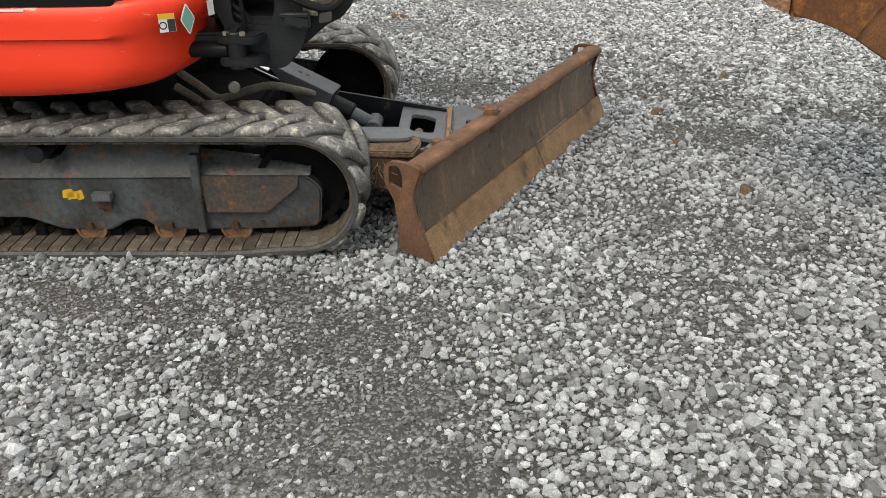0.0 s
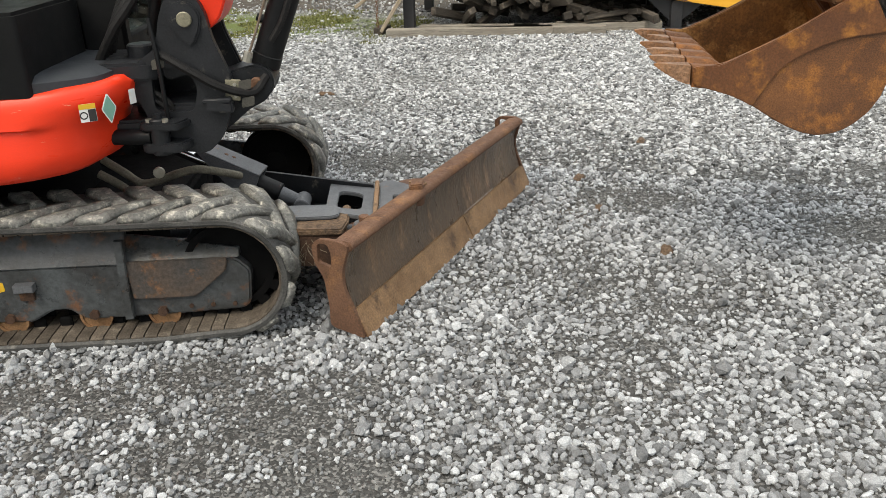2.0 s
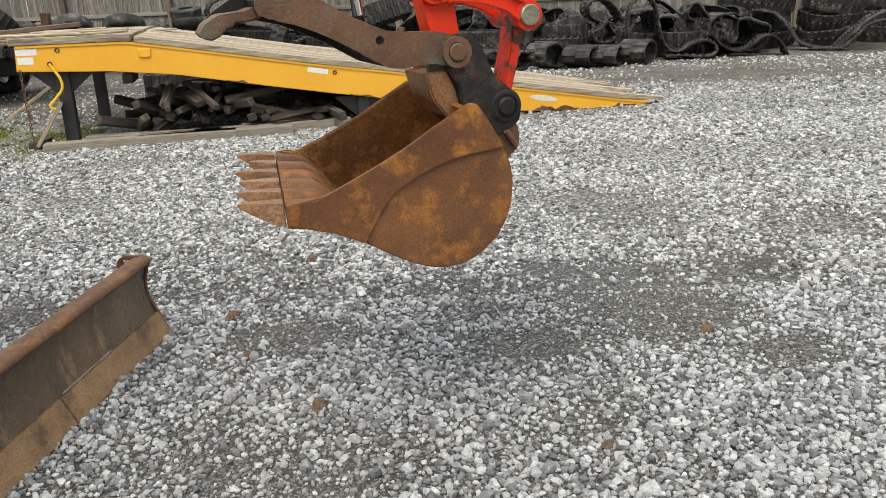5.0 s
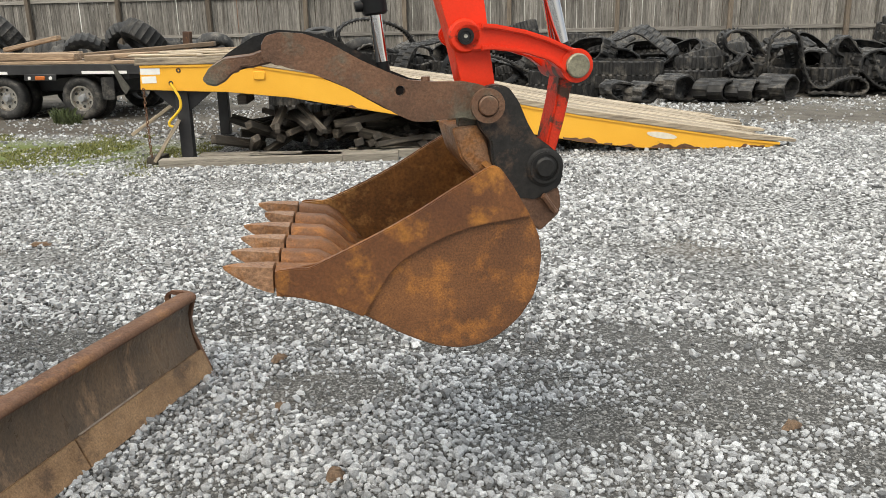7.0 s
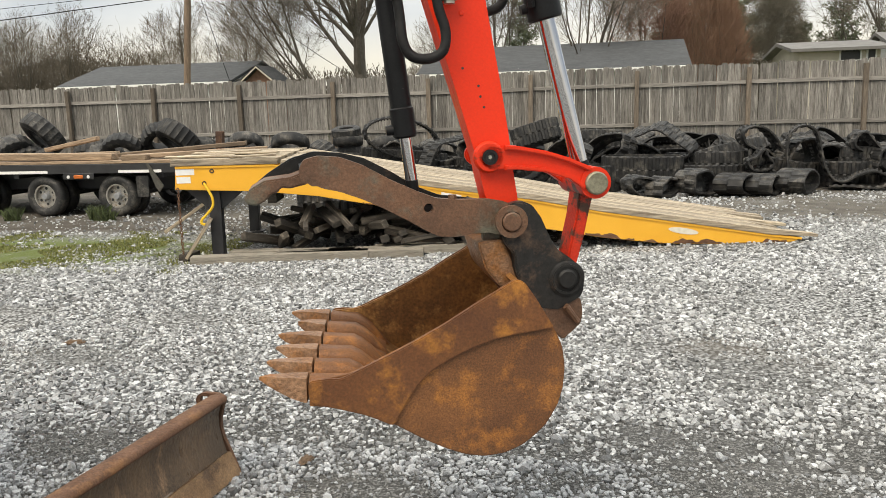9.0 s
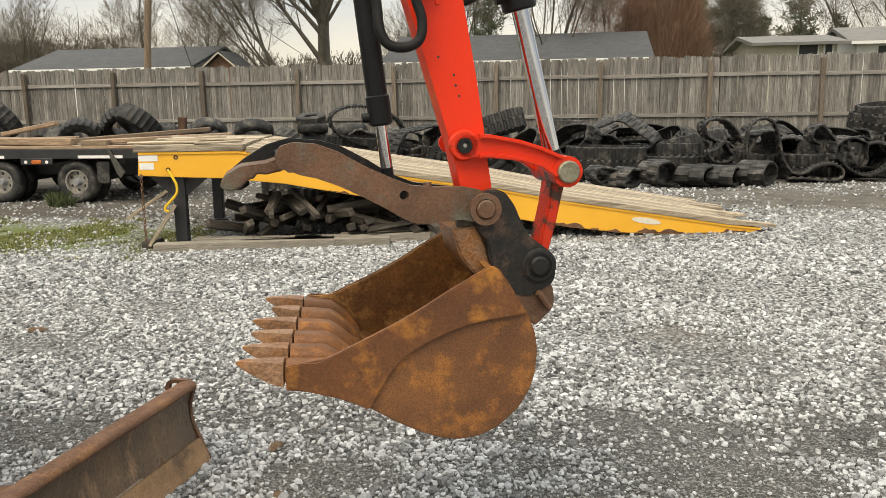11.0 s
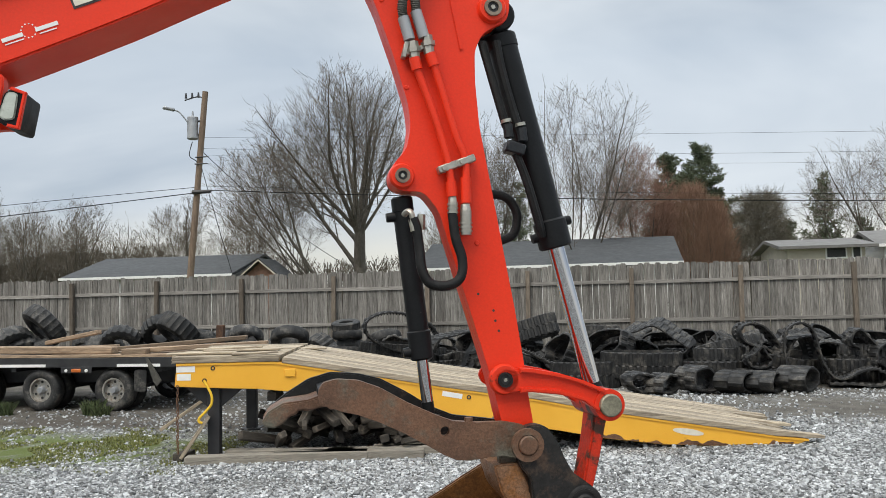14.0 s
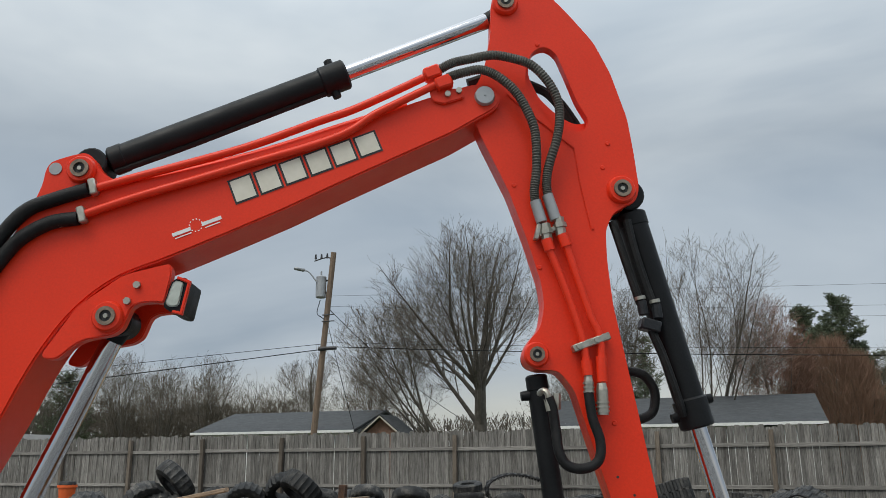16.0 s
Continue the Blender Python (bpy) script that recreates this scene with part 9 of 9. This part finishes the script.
conifer("evergreen_tree", 10.1, 45.0, 9.6, 2.3, 3, "dark green conifer rising behind russet trees", 3.0, 2.2)
conifer("evergreen_tree", 8.5, 46.0, 9.4, 1.8, 5, "narrow dark green conifer", 3.0, 2.2)
conifer("evergreen_tree", 11.0, 45.5, 7.3, 1.5, 7, "shorter dark green conifer beside taller ones", 3.0, 2.2)
conifer("evergreen_tree", 16.3, 45.0, 7.8, 1.5, 6, "dark green conifer past the fence", 1.0, 0.9)
conifer("evergreen_tree", 17.8, 44.0, 5.3, 1.1, 8, "small dark green conifer", 0.5)
conifer("evergreen_tree", 0.1, 46.0, 8.2, 2.0, 12, "dark green conifer behind bare limbs", 0.8)
conifer("evergreen_tree", -37.2, 43.0, 7.4, 3.0, 13, "broad dark green conifer at the wood's edge", 0.5)
conifer("evergreen_tree", 14.0, 43.2, 5.2, 1.5, 10, "low dark green conifer beside a vine-grown tree", 0.5, 1.1)


def brush_tree(name, x, y, height, radius, seed, mat_, label, strokes=9000, droop=0.0, low=0.35):
    """A dense twiggy tree: many fine shoots that fan out from a short trunk into a soft crown."""
    rg_ = random.Random(seed)
    tr = thing(name, pose(x, y, 0), label, "tree")
    wood = ([], [])
    for k in range(9):
        a = rg_.uniform(0, 6.283)
        r = radius * rg_.uniform(0.15, 0.6)
        limb(wood, Vector((0, 0, 0)), Vector((r * 0.4 * math.cos(a), r * 0.4 * math.sin(a), height * 0.35)), 0.07, 0.04, 5)
        limb(wood, Vector((r * 0.4 * math.cos(a), r * 0.4 * math.sin(a), height * 0.35)), Vector((r * math.cos(a), r * math.sin(a), height * rg_.uniform(0.65, 0.85))), 0.04, 0.012, 4)
    lists_to("trunk", wood, BARK, tr)
    vs, fs = [], []
    for k in range(strokes):
        h_ = rg_.random() ** 0.75
        a = rg_.uniform(0, 6.283)
        lump = 0.80 + 0.16 * math.sin(3 * a + seed + 5 * h_) + 0.14 * math.sin(7 * a + 11 * h_ + seed * 2)
        lim = radius * (low + (1.1 - low) * math.sin(math.pi * min(1.0, h_ * 0.9 + 0.1)) ** 0.8) * lump
        r = lim * math.sqrt(rg_.random())
        p = Vector((r * math.cos(a), r * math.sin(a), 0.3 + h_ * (height - 0.9) * (0.94 + 0.06 * lump)))
        up = 1 - 2 * droop * rg_.random()
        d = Vector((0.6 * math.cos(a) * r / radius + rg_.gauss(0, 0.4), 0.6 * math.sin(a) * r / radius + rg_.gauss(0, 0.4), up)).normalized()
        l, w = rg_.uniform(0.25, 0.75), rg_.uniform(0.004, 0.009)
        u = d.cross(Vector((rg_.uniform(-1, 1), rg_.uniform(-1, 1), 0.2))).normalized() * w
        k2 = len(vs)
        vs += [tuple(p - u), tuple(p + u), tuple(p + d * l + u * 0.3), tuple(p + d * l - u * 0.3)]
        fs.append((k2, k2 + 1, k2 + 2, k2 + 3))
    lists_to("crown", (vs, fs), mat_, tr, "stuff")
    return tr


for x_, h_, r_, sd_ in ((7.9, 6.6, 1.25, 61), (9.2, 7.4, 1.6, 62), (10.3, 6.6, 1.15, 63)):
    brush_tree("russet_tree", x_, 41.5, h_, r_, sd_, RUSSET, "russet twiggy tree with a dense soft crown", 10000)
brush_tree("brown_tree", 12.7, 42.5, 7.1, 1.5, 14, LEAF, "dark brown vine-grown tree", 20000, 0.8, 0.7)
for k_ in range(7):
    brush_tree("thicket", -39.0 + 2.5 * k_, 48.5, 5.6 + 0.5 * math.sin(k_ * 2.3), 2.0, 70 + k_, TWIG, "brown leafless thicket under the wood's edge", 5200, 0.2, 0.9)

# far woods closing the horizon
rg_w = random.Random(3)
vs, fs = [], []
for i in range(26000):
    x = rg_w.uniform(-95, 80)
    y = 62 + rg_w.uniform(0, 8)
    hmax = 4.3 + 1.3 * noise.noise(Vector((x * 0.07, 0, 2))) + 0.9 * noise.noise(Vector((x * 0.35, 0, 5))) + (1.4 if x < -32 else 0)
    z = rg_w.uniform(0, hmax)
    for s in range(2):
        l, w = rg_w.uniform(0.4, 1.0), rg_w.uniform(0.006, 0.02)
        a = rg_w.uniform(-0.6, 0.6)
        dx, dz = math.sin(a) * l, math.cos(a) * l
        k = len(vs)
        vs += [(x - w, y, z), (x + w, y, z), (x + dx + w * 0.3, y + rg_w.uniform(-0.3, 0.3), z + dz), (x + dx - w * 0.3, y, z + dz)]
        fs.append((k, k + 1, k + 2, k + 3))
me = bpy.data.meshes.new("far_wood")
me.from_pydata(vs, [], fs)
me.materials.append(TWIG)
tagged(new("far_wood", me), "brown leafless wood along the horizon", "wood", kind="stuff")
bm = B()
slab(bm, [(-130, -0.5), (110, -0.5)] + [(110 - i * 4.0, 2.7 + 1.0 * noise.noise(Vector((i * 0.5, 1, 1))) + (1.3 if i > 38 else 0)) for i in range(61)], 71, 74, 0.0)
tagged(finish("backdrop", bm, LEAF, smooth=0), "distant dark wood", kind="structure")

# ---- grass and weeds by the trailers ----
rg_g = random.Random(17)
vs, fs = [], []
for i in range(44000):
    x, y = rg_g.uniform(-5.0, 0.45), rg_g.uniform(6.8, 9.6)
    w = noise.noise(Vector((x * 1.1, y * 1.3, 9))) + 0.5 * noise.noise(Vector((x * 3, y * 3, 2)))
    if w < -0.15 + 0.35 * abs(y - 8.0) / 1.4:
        continue
    h_, a = rg_g.uniform(0.01, 0.034), rg_g.uniform(0, 6.283)
    dx, dy = math.cos(a), math.sin(a)
    k = len(vs)
    vs += [(x - dy * 0.006, y + dx * 0.006, 0), (x + dy * 0.006, y - dx * 0.006, 0), (x + dx * h_ * 0.6, y + dy * h_ * 0.6, h_)]
    fs.append((k, k + 1, k + 2))
me = bpy.data.meshes.new("grass")
me.from_pydata(vs, [], fs)
me.materials.append(GRASS)
tagged(new("grass", me), "thin short green grass on the gravel", "grass", kind="stuff")
for x, y, h_, sd in ((-3.1, 10.75, 0.27, 1), (-4.6, 10.7, 0.24, 2), (-2.9, 10.7, 0.18, 3)):
    rg_g = random.Random(sd)
    vs, fs = [], []
    for i in range(170):
        a, l = rg_g.uniform(0, 6.283), rg_g.uniform(0.4, 1.0) * h_
        lean_ = rg_g.uniform(0.1, 0.8)
        dx, dy = math.cos(a), math.sin(a)
        ox, oy = rg_g.uniform(-0.12, 0.12), rg_g.uniform(-0.06, 0.06)
        k = len(vs)
        w = 0.007
        vs += [(ox - dy * w, oy + dx * w, 0), (ox + dy * w, oy - dx * w, 0), (ox + dx * l * lean_ * 0.5 + dy * w, oy + dy * l * lean_ * 0.5 - dx * w, l * 0.7), (ox + dx * l * lean_, oy + dy * l * lean_, l)]
        fs.append((k, k + 1, k + 2, k + 3))
    me = bpy.data.meshes.new("weed")
    me.from_pydata(vs, [], fs)
    me.materials.append(WEED)
    ob = new("weed", me)
    ob.location = (x, y, 0)
    tagged(ob, "leafy green weed growing by the trailer wheel", "weed", "weeds by the trailer")
